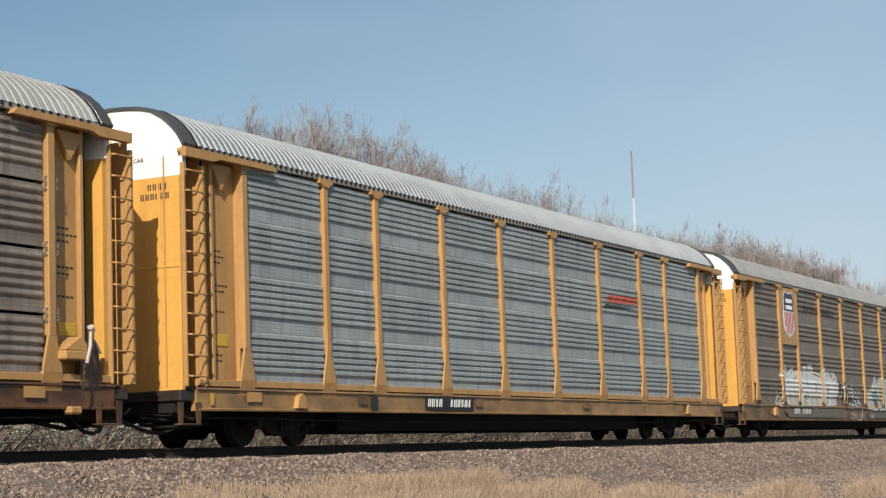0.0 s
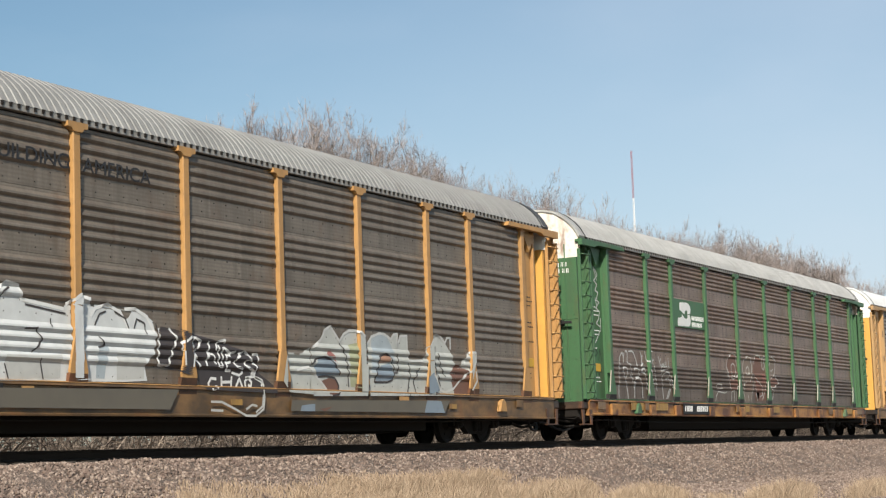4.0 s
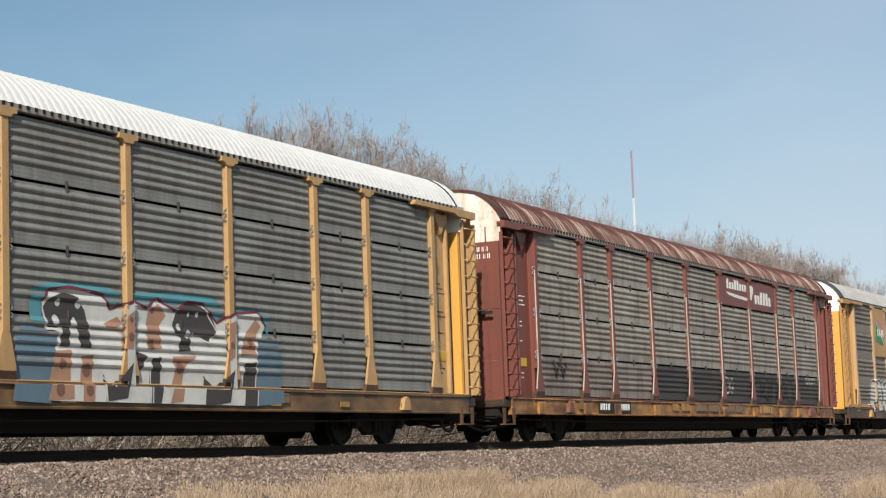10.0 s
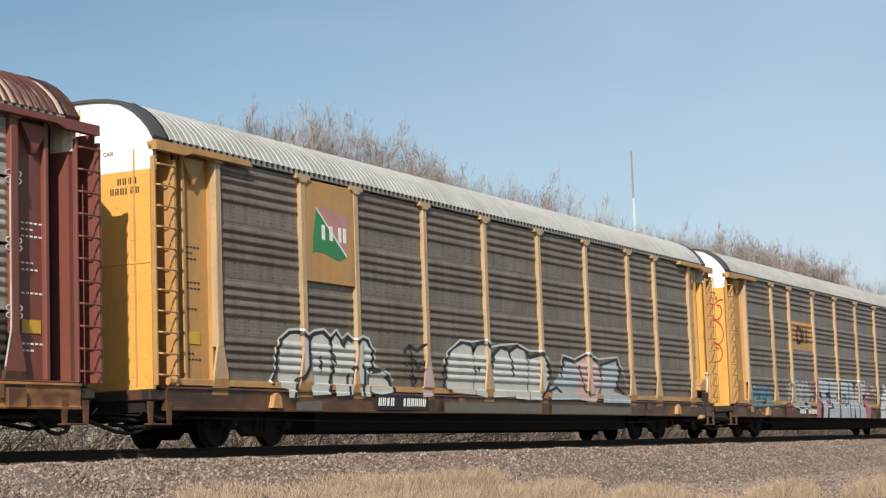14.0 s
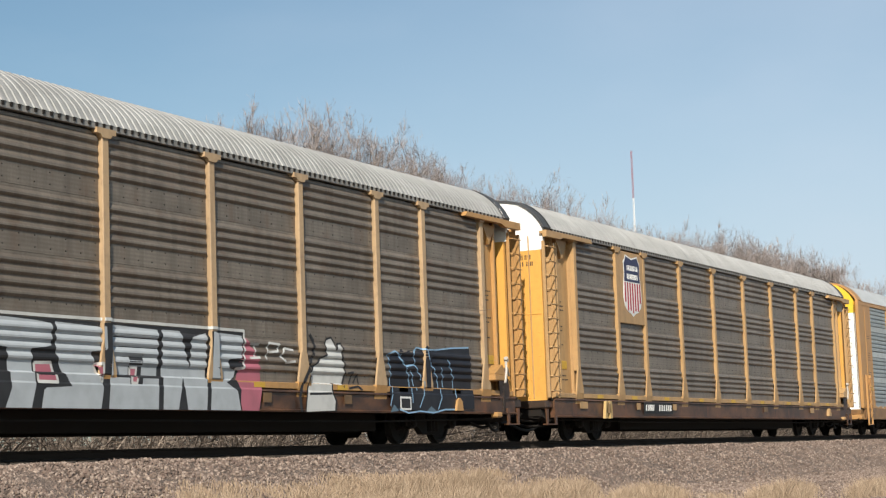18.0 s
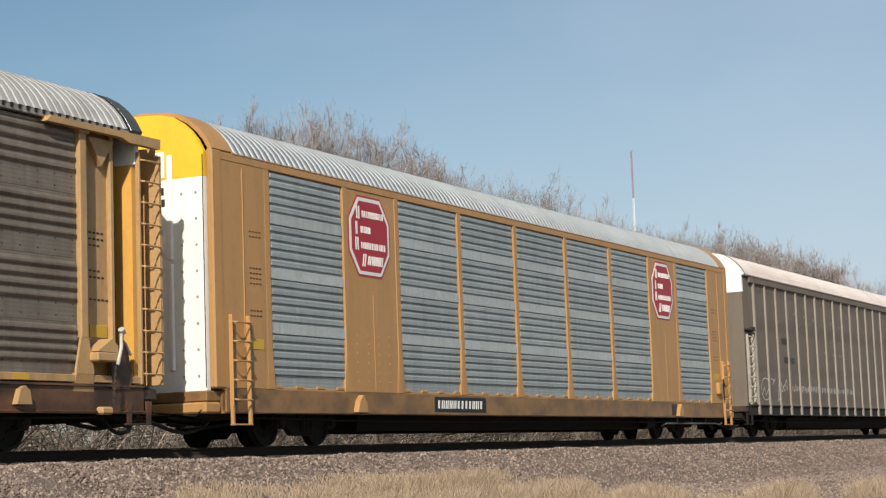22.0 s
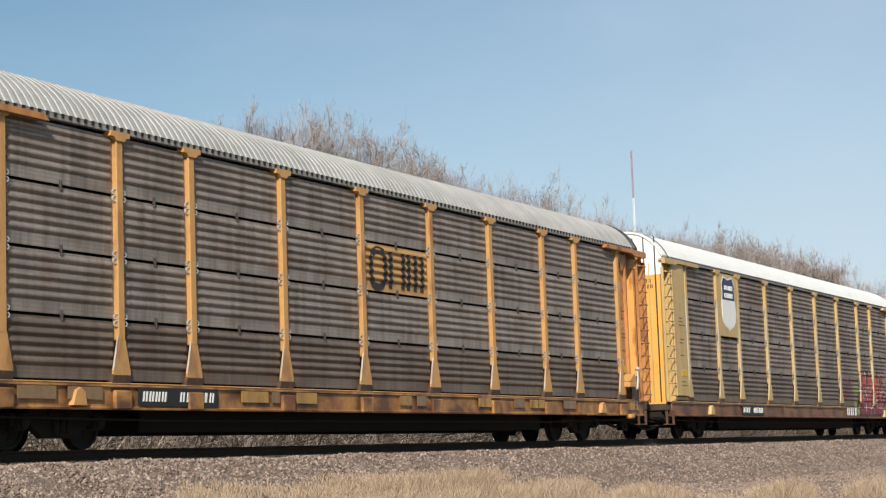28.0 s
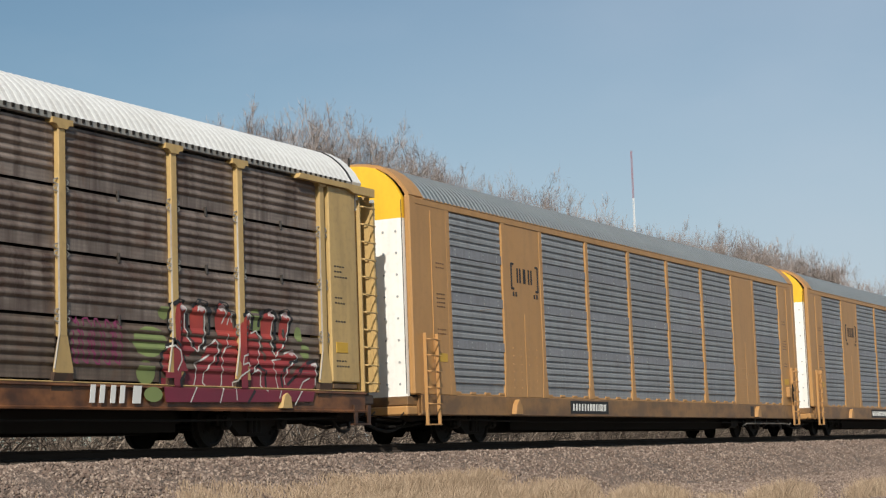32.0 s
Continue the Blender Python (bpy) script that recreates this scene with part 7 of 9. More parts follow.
paint_line(c, s, [[(-9.34, 2.34), (-9.27, 2.12), (-9.1, 2.03)], [(-11.01, 1.82), (-10.91, 1.87), (-10.71, 1.85), (-10.69, 1.74), (-10.77, 1.59)], [(-11.01, 1.82), (-10.91, 1.61), (-10.79, 1.44), (-10.7, 1.26), (-10.67, 1.05)], [(-10.25, 1.78), (-10.15, 1.86), (-9.94, 1.85), (-9.87, 1.78), (-9.92, 1.64), (-10.13, 1.6), (-10.19, 1.49), (-10.17, 1.32)], [(-10.13, 1.58), (-9.87, 1.62), (-9.72, 1.5), (-9.63, 1.32), (-9.63, 1.07)], [(-9.76, 1.8), (-9.44, 1.88), (-9.44, 1.73), (-9.76, 1.8)], [(-9.44, 1.73), (-9.34, 1.55), (-9.29, 1.3), (-9.27, 1.17)], [(-10.51, 1.69), (-10.49, 1.61)]], 0.042, SP_WHITE, lift=0.004)
paint_line(c, s, [[(-9.01, 2.34), (-8.88, 2.24), (-8.77, 2.08), (-8.69, 1.86), (-8.65, 1.6), (-8.57, 1.35), (-8.52, 1.29)], [(-8.77, 2.08), (-8.68, 2.13)], [(-9.14, 1.84), (-8.95, 1.72), (-8.79, 1.47), (-8.72, 1.22)], [(-8.34, 2.23), (-8.23, 2.08), (-8.18, 1.85), (-8.16, 1.56), (-8.09, 1.26), (-8.07, 1.07)], [(-8.23, 2.08), (-8.14, 2.18)], [(-8.01, 1.74), (-7.8, 1.82), (-7.56, 1.79), (-7.39, 1.62), (-7.31, 1.35)]], 0.04, SP_WHITE, lift=0.004)
paint_line(c, s, [[(-7.87, 1.6), (-7.72, 1.67), (-7.54, 1.58), (-7.55, 1.43)], [(-7.83, 1.07), (-7.58, 1.34), (-7.49, 1.33), (-7.59, 1.21), (-7.74, 1.08)], [(-8.14, 2.03), (-8.09, 1.93), (-8.03, 2.04), (-7.96, 1.94), (-7.91, 2.06), (-7.88, 1.94)], [(-7.82, 2.11), (-7.79, 1.95)], [(-7.73, 2.13), (-7.75, 1.93)], [(-7.58, 2.21), (-7.54, 2.04), (-7.62, 1.91), (-8.09, 1.85)]], 0.034, SP_WHITE, lift=0.004)
paint_fill(c, s, [(-2.53, 2.09), (-2.49, 2.32), (-2.29, 2.46), (-2.0, 2.54), (-1.69, 2.47), (-1.54, 2.24), (-1.58, 1.66), (-1.64, 1.43), (-2.25, 1.35), (-2.39, 1.75)], SP_RUST, lift=0.002)
paint_fill(c, s, [(-1.02, 2.15), (-0.88, 2.37), (-0.56, 2.5), (-0.26, 2.45), (-0.09, 2.19), (-0.11, 1.71), (-0.26, 1.1), (-0.92, 1.09), (-1.07, 1.56)], SP_FADED, lift=0.002)
paint_fill(c, s, [(0.06, 2.2), (0.11, 2.38), (0.28, 2.51), (0.63, 2.54), (0.89, 2.42), (1.09, 2.11), (1.28, 2.1), (1.26, 1.13), (0.16, 1.09), (0.04, 1.59)], SP_RUST, lift=0.002)
paint_fill(c, s, [(1.43, 2.25), (1.65, 2.49), (1.94, 2.55), (2.23, 2.48), (2.33, 2.29), (2.24, 1.97), (1.83, 1.87), (1.42, 1.75)], SP_FADED, lift=0.002)
paint_fill(c, s, [(1.6, 1.82), (2.24, 1.91), (2.63, 1.73), (2.15, 1.59), (1.57, 1.48)], SP_RUST, lift=0.002)
paint_fill(c, s, [(0.88, 1.98), (1.21, 1.97), (1.13, 1.62), (0.86, 1.74)], SP_BLUSH, lift=0.002)
paint_fill(c, s, [(0.21, 1.72), (0.44, 1.82), (0.55, 1.24), (0.27, 1.11)], SP_BLUSH, lift=0.002)
paint_fill(c, s, [(-0.83, 1.68), (-0.23, 1.75), (-0.25, 1.46), (-0.85, 1.42)], SP_RUST, lift=0.002)
paint_line(c, s, [[(-2.53, 1.8), (-2.55, 2.2), (-2.39, 2.41), (-2.05, 2.53), (-1.74, 2.49), (-1.59, 2.24), (-1.57, 2.13)], [(-2.51, 2.09), (-2.39, 1.75), (-2.32, 1.41)], [(-2.14, 1.99), (-2.12, 2.16), (-1.98, 2.23), (-1.76, 2.17), (-1.73, 1.98), (-1.91, 1.81), (-2.14, 1.87), (-2.14, 1.99)], [(-2.29, 1.81), (-1.99, 1.74), (-1.56, 1.87)], [(-1.06, 1.68), (-1.02, 2.15), (-0.88, 2.37), (-0.56, 2.5), (-0.26, 2.45), (-0.09, 2.19), (-0.17, 1.88), (-0.37, 1.7)]], 0.036, CHALK, lift=0.006)
paint_line(c, s, [[(-0.74, 1.92), (-0.67, 2.11), (-0.51, 2.17), (-0.39, 2.1), (-0.4, 1.98), (-0.61, 1.91), (-0.74, 1.92)], [(0.15, 2.26), (0.16, 2.44), (0.28, 2.55), (0.66, 2.54), (0.87, 2.43), (0.95, 2.17), (1.09, 2.11), (1.24, 2.24), (1.16, 2.37), (0.98, 2.48), (1.1, 2.55), (1.28, 2.47)], [(1.43, 2.25), (1.65, 2.49), (1.94, 2.55), (2.29, 2.49), (2.36, 2.27), (2.24, 2.01), (1.89, 1.87), (1.6, 1.86)], [(2.24, 1.91), (2.63, 1.73), (2.09, 1.56), (1.57, 1.57)]], 0.036, CHALK, lift=0.006)
paint_line(c, s, [[(-2.27, 1.07), (-2.18, 1.36), (-1.94, 1.4), (-1.96, 1.07)], [(-1.79, 1.08), (-1.74, 1.42), (-1.59, 1.54)], [(-0.92, 1.09), (-1.07, 1.56), (-0.75, 1.69)], [(-0.54, 1.1), (-0.6, 1.33)], [(-0.28, 1.1), (-0.12, 1.53), (0.05, 1.71), (0.19, 1.47), (0.33, 1.11)], [(0.07, 1.89), (0.43, 1.72), (0.8, 1.61), (0.88, 1.31), (0.6, 1.24)], [(1.31, 1.75), (1.08, 1.37), (0.79, 1.12)], [(1.8, 1.51), (2.03, 1.49), (2.01, 1.27), (1.82, 1.14)], [(-3.71, 1.05), (-3.63, 1.21), (-3.43, 1.35), (-2.84, 1.31), (-2.65, 1.35)], [(-3.62, 1.49), (-3.55, 1.57), (-3.16, 1.56), (-3.13, 1.45), (-3.62, 1.43)], [(1.58, 2.26), (1.9, 2.08), (2.14, 2.16)]], 0.03, CHALK, lift=0.006)

rows = [(-12.3, 4.35), (-12.15, 4.2), (-12.4, 4.05), (-12.2, 3.95), (-12.35, 3.8), (-12.15, 3.75), (-12.3, 3.55), (-12.1, 3.5), (-12.35, 3.35), (-12.1, 3.25), (-12.2, 3.05), (-12.35, 2.95), (-12.05, 2.85), (-12.2, 2.7), (-12.45, 2.45)]
paint_line(c, s, [rows, [(-12.4, 4.4), (-12.2, 4.05)], [(-12.35, 3.6), (-12.25, 3.3)], [(-12.05, 3.1), (-12.1, 2.75)]], 0.035, SP_WHITE, flat_y=-SIDE + 0.195)
paint_line(c, s, [[(-12.55, 2.0), (-12.5, 2.3), (-12.35, 2.2), (-12.5, 2.1)], [(-12.3, 2.0), (-12.2, 2.3), (-12.1, 2.0)], [(-12.5, 1.6), (-12.4, 1.85), (-12.3, 1.6), (-12.2, 1.85), (-12.1, 1.65)]], 0.025, SP_BLACK, flat_y=-SIDE + 0.195)

# white-roofed car: sign on ribs, blue and white graffiti
c, s = cars[4], SPECS[4]
block_sign(c, s, -6.25, 3.24, 1.2, 0.58, 2, LETTER_BLACK, 0.12)
paint_fill(c, s, [(-1.26, 1.01), (-1.17, 1.68), (-1.03, 1.87), (-0.75, 1.81), (-0.23, 1.68), (-0.24, 1.3), (-0.48, 0.68), (-1.32, 0.71)], SP_BLUE, lift=0.0)
paint_fill(c, s, [(5.11, 1.77), (5.53, 1.93), (5.82, 1.8), (5.94, 1.48), (5.9, 0.75), (5.05, 0.69)], SP_BLUE, lift=0.0)
paint_fill(c, s, [(-0.86, 2.37), (-0.45, 2.49), (0.33, 2.53), (1.02, 2.5), (1.27, 2.39), (1.07, 2.18), (0.82, 2.32), (-0.16, 2.42), (-0.51, 2.35), (-0.63, 2.16), (-0.55, 1.86), (-0.86, 1.84)], SP_CYAN, lift=0.0)
paint_fill(c, s, [(1.47, 2.45), (2.78, 2.53), (3.81, 2.55), (4.1, 2.31), (3.94, 2.12), (3.5, 2.38), (2.91, 2.37), (2.7, 2.23), (2.21, 2.37), (1.8, 2.24)], SP_CYAN, lift=0.0)
paint_fill(c, s, [(4.42, 2.37), (5.14, 2.41), (5.55, 2.25), (5.53, 1.93), (5.41, 2.06), (5.14, 2.34), (4.41, 2.27)], SP_CYAN, lift=0.0)
paint_fill(c, s, [(-0.6, 2.23), (-0.45, 2.36), (0.02, 2.41), (0.82, 2.36), (1.01, 2.15), (1.6, 2.31), (1.93, 2.23), (2.21, 2.41), (2.66, 2.23), (3.06, 2.4), (3.5, 2.38), (3.91, 2.1), (4.45, 2.28), (5.14, 2.34), (5.44, 2.11), (5.16, 1.78), (5.13, 1.19), (5.03, 0.69), (-0.54, 0.72), (-0.39, 1.14), (-0.23, 1.76), (-0.52, 1.8)], SP_WHITE, lift=0.003)
paint_fill(c, s, [(-0.57, 2.12), (-0.43, 2.26), (-0.1, 2.36), (0.2, 2.32), (0.41, 2.1), (0.54, 1.54), (0.28, 1.53), (0.16, 1.97), (0.04, 1.96), (0.01, 1.52), (-0.23, 1.51), (-0.14, 1.82), (-0.46, 1.8)], SP_SMOKE, lift=0.007)
paint_fill(c, s, [(2.65, 2.01), (2.77, 2.23), (3.06, 2.38), (3.43, 2.36), (3.79, 2.18), (3.94, 1.95), (3.63, 1.74), (3.41, 1.84), (3.15, 1.87), (3.11, 1.57), (2.78, 1.56), (2.86, 1.81), (2.68, 1.85)], SP_SMOKE, lift=0.007)
paint_fill(c, s, [(-0.32, 1.48), (0.06, 1.5), (0.05, 0.73), (-0.54, 0.72), (-0.4, 1.14)], SP_TAN, lift=0.007)
paint_fill(c, s, [(0.31, 1.43), (0.58, 1.44), (0.54, 0.71), (0.26, 0.71)], SP_TAN, lift=0.007)
paint_fill(c, s, [(2.0, 2.19), (2.24, 2.33), (2.48, 2.15), (2.27, 1.95), (2.33, 1.58), (1.95, 1.57), (1.93, 1.94)], SP_TAN, lift=0.007)
paint_fill(c, s, [(1.3, 2.03), (1.53, 2.16), (1.56, 1.96), (1.51, 1.53), (1.28, 1.52)], SP_TAN, lift=0.007)
paint_fill(c, s, [(0.81, 1.92), (1.2, 2.06), (1.33, 1.95), (1.0, 1.83)], SP_TAN, lift=0.007)
paint_fill(c, s, [(2.6, 1.49), (3.32, 1.51), (2.95, 1.31), (2.83, 0.72), (2.48, 0.71), (2.7, 1.22)], SP_TAN, lift=0.007)
paint_fill(c, s, [(4.21, 2.09), (4.41, 2.15), (4.35, 1.52), (4.15, 1.43)], SP_TAN, lift=0.007)
paint_fill(c, s, [(4.72, 1.89), (5.13, 2.23), (5.29, 2.1), (5.04, 1.86), (5.11, 1.57), (4.62, 1.56)], SP_TAN, lift=0.007)
paint_fill(c, s, [(0.83, 1.13), (1.05, 0.98), (1.51, 1.35), (1.36, 0.78), (0.82, 0.72)], SP_SMOKE, lift=0.008)
paint_fill(c, s, [(2.05, 1.45), (2.32, 1.46), (2.31, 0.96), (2.23, 0.71), (1.96, 0.71)], SP_SMOKE, lift=0.008)
paint_fill(c, s, [(3.5, 1.17), (3.83, 0.99), (4.34, 1.3), (4.2, 0.73), (3.44, 0.68)], SP_SMOKE, lift=0.008)
paint_fill(c, s, [(4.74, 1.45), (5.1, 1.46), (5.03, 0.69), (4.63, 0.69)], SP_SMOKE, lift=0.008)
paint_fill(c, s, [(1.58, 1.55), (1.95, 1.47), (1.77, 1.23), (1.64, 1.27)], SP_SMOKE, lift=0.008)
paint_line(c, s, [[(-0.6, 2.2), (-0.45, 2.38), (0.02, 2.45), (0.82, 2.38), (1.01, 2.17), (1.6, 2.33), (1.93, 2.23), (2.21, 2.41), (2.7, 2.23), (3.06, 2.4), (3.5, 2.39), (3.93, 2.1), (4.42, 2.29), (5.16, 2.35), (5.46, 2.1)]], 0.05, SP_WINE, lift=0.009)
paint_line(c, s, [[(0.54, 1.54), (0.5, 1.91), (0.38, 2.3)], [(-0.23, 1.51), (-0.23, 1.8), (-0.52, 1.79), (-0.59, 2.12)], [(3.14, 1.55), (3.13, 1.85), (3.63, 1.74), (3.92, 1.95), (3.5, 2.36)], [(0.85, 0.72), (0.81, 1.11), (1.08, 0.96)], [(1.51, 1.31), (1.4, 0.76)]], 0.03, SP_WHITE, lift=0.011)
paint_line(c, s, [[(2.01, 0.71), (2.05, 1.43)], [(3.44, 0.7), (3.5, 1.15)], [(4.24, 0.73), (4.36, 1.3)], [(5.12, 1.46), (5.03, 0.69)], [(2.32, 1.46), (2.3, 0.75)]], 0.03, SP_WHITE, lift=0.011)
for x, z, w, h, m in [(-0.25, 2.2, 0.12, 0.132, 0), (0.23, 2.2, 0.14, 0.15400000000000003, 0), (-0.31, 1.93, 0.16, 0.17600000000000002, 0), (3.04, 1.86, 0.14, 0.15400000000000003, 0), (3.09, 2.19, 0.08, 0.08800000000000001, 0), (3.33, 2.2, 0.1, 0.11000000000000001, 0), (2.8, 1.97, 0.12, 0.132, 0), (2.75, 1.68, 0.1, 0.11000000000000001, 0), (1.45, 1.75, 0.14, 0.15400000000000003, 1), (1.46, 2.02, 0.1, 0.11000000000000001, 1), (-0.15, 1.28, 0.16, 0.17600000000000002, 1), (-0.27, 0.89, 0.2, 0.22000000000000003, 1), (0.42, 1.2, 0.2, 0.22000000000000003, 1), (0.42, 0.89, 0.18, 0.198, 1), (2.05, 1.65, 0.16, 0.17600000000000002, 1), (4.91, 1.79, 0.15, 0.165, 1), (4.28, 1.72, 0.12, 0.132, 1), (2.1, 2.2, 0.1, 0.11000000000000001, 1), (2.81, 1.3, 0.2, 0.22000000000000003, 1)]:
    paint_fill(c, s, rounded(x, z, w, h, 12, 2.0), (SP_SILVER, SP_RUST)[m], lift=0.012)
for k in range(3):
    paint_fill(c, s, [(-10.55 + 0.3 * k, 0.72), (-10.3 + 0.3 * k, 0.72), (-10.38 + 0.3 * k, 0.92), (-10.48 + 0.3 * k, 0.92)], LETTER_WHITE, "stencil_mark")

# oxide-red car: two-panel sign in bars
c, s = cars[5], SPECS[5]
for xa, xb in ((1.45, 4.3), (4.3, 7.15)):
    part("sign_plate", Shape().box(xa + 0.09, xb - 0.09, PANEL_Y - 0.05, PANEL_Y - 0.02, 4.0, 4.87, 0.01), OXIDE, c)
yb = PANEL_Y - 0.056
glyph_bars(c, 2.2, 4.52, 1.95, 0.30, 8, LETTER_WHITE, yb, "sign_marking", seed=11, tall=(0, 3, 4), solid=True, label="white painted name bars")
flat(c, [(2.1, 4.42), (2.5, 4.40), (4.18, 4.33), (4.18, 4.24), (3.0, 4.28), (2.35, 4.33)], LETTER_WHITE, yb, "sign_shape")
flat(c, [(4.5, 4.30), (4.62, 4.30), (4.72, 4.46), (4.82, 4.52), (4.82, 4.68), (4.72, 4.74), (4.5, 4.76)], LETTER_WHITE, yb, "sign_shape")
glyph_bars(c, 4.92, 4.20, 1.75, 0.40, 6, LETTER_WHITE, yb, "sign_marking", seed=13, tall=(2, 3, 4), solid=True, label="white painted name bars")
glyph_bars(c, 4.7, 0.72, 1.5, 0.22, 3, YELLOW, -1.546, "number_marking", seed=4)
paint_line(c, s, [[(-11.0, 1.9), (-10.8, 1.5), (-10.6, 1.9), (-10.4, 1.5), (-10.2, 1.85)]], 0.12, SP_BLACK)
scrawl(c, s, 4.5, 8.8, 1.1, 1.8, 5, SP_BLACK, 4, 0.09)
scrawl(c, s, 1.6, 2.5, 1.3, 1.8, 2, SP_WHITE, 6)
scrawl(c, s, 10.2, 11.4, 1.75, 1.95, 4, SP_WHITE, 7)

# dark car with flag plate and silver graffiti
c, s = cars[6], SPECS[6]
bay_plate(c, YELLOW)
flat(c, [(-8.64, 4.41), (-8.76, 3.9), (-8.80, 3.56), (-8.65, 3.60), (-8.51, 3.60), (-8.32, 3.58), (-8.14, 3.54), (-7.95, 3.49), (-7.78, 3.48), (-7.57, 3.57)], SIGN_GREEN, PLATE_Y, "emblem_field")
flat(c, [(-8.62, 4.42), (-8.52, 4.47), (-8.41, 4.48), (-8.28, 4.47), (-8.14, 4.44), (-7.89, 4.38), (-7.62, 4.38), (-7.48, 4.39), (-7.52, 3.88), (-7.56, 3.60)], PALE_RED, PLATE_Y - 0.001, "emblem_field")
flat(c, [(-8.66, 4.42), (-8.62, 4.43), (-7.54, 3.60), (-7.56, 3.56)], LETTER_WHITE, PLATE_Y - 0.004, "emblem_line")
for xa, xb in ((-8.45, -8.34), (-8.17, -8.06), (-7.84, -7.74), (-7.66, -7.56)):
    flat(c, rect(xa, xb, 3.84, 4.12), LETTER_WHITE, PLATE_Y - 0.006, "emblem_bar")
paint_fill(c, s, [(-10.0, 1.2), (-9.95, 1.68), (-9.79, 1.89), (-9.5, 2.02), (-9.22, 2.02), (-9.05, 1.89), (-9.05, 1.43), (-9.2, 1.28), (-9.41, 1.15), (-9.45, 0.85), (-9.74, 0.85), (-9.74, 1.03), (-9.97, 1.03)], SP_PALE, lift=0.004)
paint_fill(c, s, [(-8.92, 1.81), (-8.74, 2.0), (-8.44, 2.06), (-8.2, 1.96), (-8.18, 1.45), (-8.27, 0.91), (-8.92, 0.9), (-8.97, 1.24)], SP_PALE, lift=0.004)
paint_fill(c, s, [(-8.13, 1.95), (-7.95, 2.07), (-7.78, 1.96), (-7.71, 1.82), (-7.51, 1.97), (-7.38, 2.04), (-7.24, 1.89), (-7.3, 1.33), (-7.47, 0.91), (-8.08, 0.9), (-8.08, 1.46)], SP_PALE, lift=0.004)
paint_fill(c, s, [(-7.17, 1.89), (-7.02, 2.02), (-6.78, 1.99), (-6.63, 1.79), (-6.65, 1.5), (-6.77, 1.3), (-6.79, 0.91), (-7.14, 0.91), (-7.23, 1.38)], SP_PALE, lift=0.004)
paint_fill(c, s, [(-6.71, 1.4), (-6.42, 1.46), (-6.14, 1.39), (-5.85, 1.21), (-5.86, 1.01), (-6.35, 0.95), (-6.73, 0.99)], SP_PALE, lift=0.004)
paint_fill(c, s, [(-3.32, 1.83), (-2.95, 2.01), (-2.48, 2.13), (-2.2, 2.07), (-2.13, 1.64), (-2.18, 1.01), (-3.37, 1.05), (-3.48, 1.38)], SP_PALE, lift=0.004)
paint_fill(c, s, [(-2.12, 1.87), (-1.96, 2.11), (-1.62, 2.16), (-1.38, 2.01), (-1.5, 1.66), (-1.6, 0.96), (-2.13, 1.01)], SP_PALE, lift=0.004)
paint_fill(c, s, [(-1.18, 1.67), (-0.99, 1.97), (-0.65, 2.09), (-0.32, 2.03), (-0.14, 1.7), (-0.19, 0.98), (-1.31, 0.97)], SP_PALE, lift=0.004)
paint_fill(c, s, [(-0.27, 2.0), (0.13, 2.12), (0.53, 2.07), (0.66, 1.73), (0.6, 0.93), (-0.14, 0.95)], SP_PALE, lift=0.004)
paint_fill(c, s, [(0.73, 1.91), (1.34, 1.97), (1.67, 1.86), (1.81, 1.51), (1.26, 0.94), (0.65, 0.94)], SP_PALE, lift=0.004)
paint_fill(c, s, [(1.91, 1.26), (2.77, 1.79), (2.94, 1.99), (3.53, 1.82), (3.45, 0.97), (1.82, 0.95)], SP_MIST, lift=0.003)
paint_fill(c, s, [(3.54, 1.97), (4.18, 2.07), (4.81, 1.99), (5.07, 1.33), (4.54, 0.92), (3.45, 0.97)], SP_SHINE, lift=0.003)
paint_fill(c, s, [(5.12, 1.87), (6.15, 2.01), (6.21, 1.62), (5.89, 1.21), (6.91, 1.08), (6.9, 0.92), (5.03, 0.92)], SP_MIST, lift=0.003)
paint_fill(c, s, [(-9.5, 0.8), (-8.6, 0.81), (-8.61, 0.62), (-9.51, 0.62)], SP_DUST, lift=0.003)
paint_fill(c, s, [(-3.69, 0.85), (1.25, 0.86), (1.22, 0.62), (-3.71, 0.62)], SP_DUST, lift=0.003)
paint_fill(c, s, [(1.81, 0.84), (6.89, 0.83), (6.85, 0.62), (1.79, 0.62)], SP_DUST, lift=0.003)
paint_fill(c, s, [(-4.47, 1.57), (-4.26, 1.58), (-4.17, 0.93), (-4.63, 0.92)], SP_SHINE, lift=0.003)
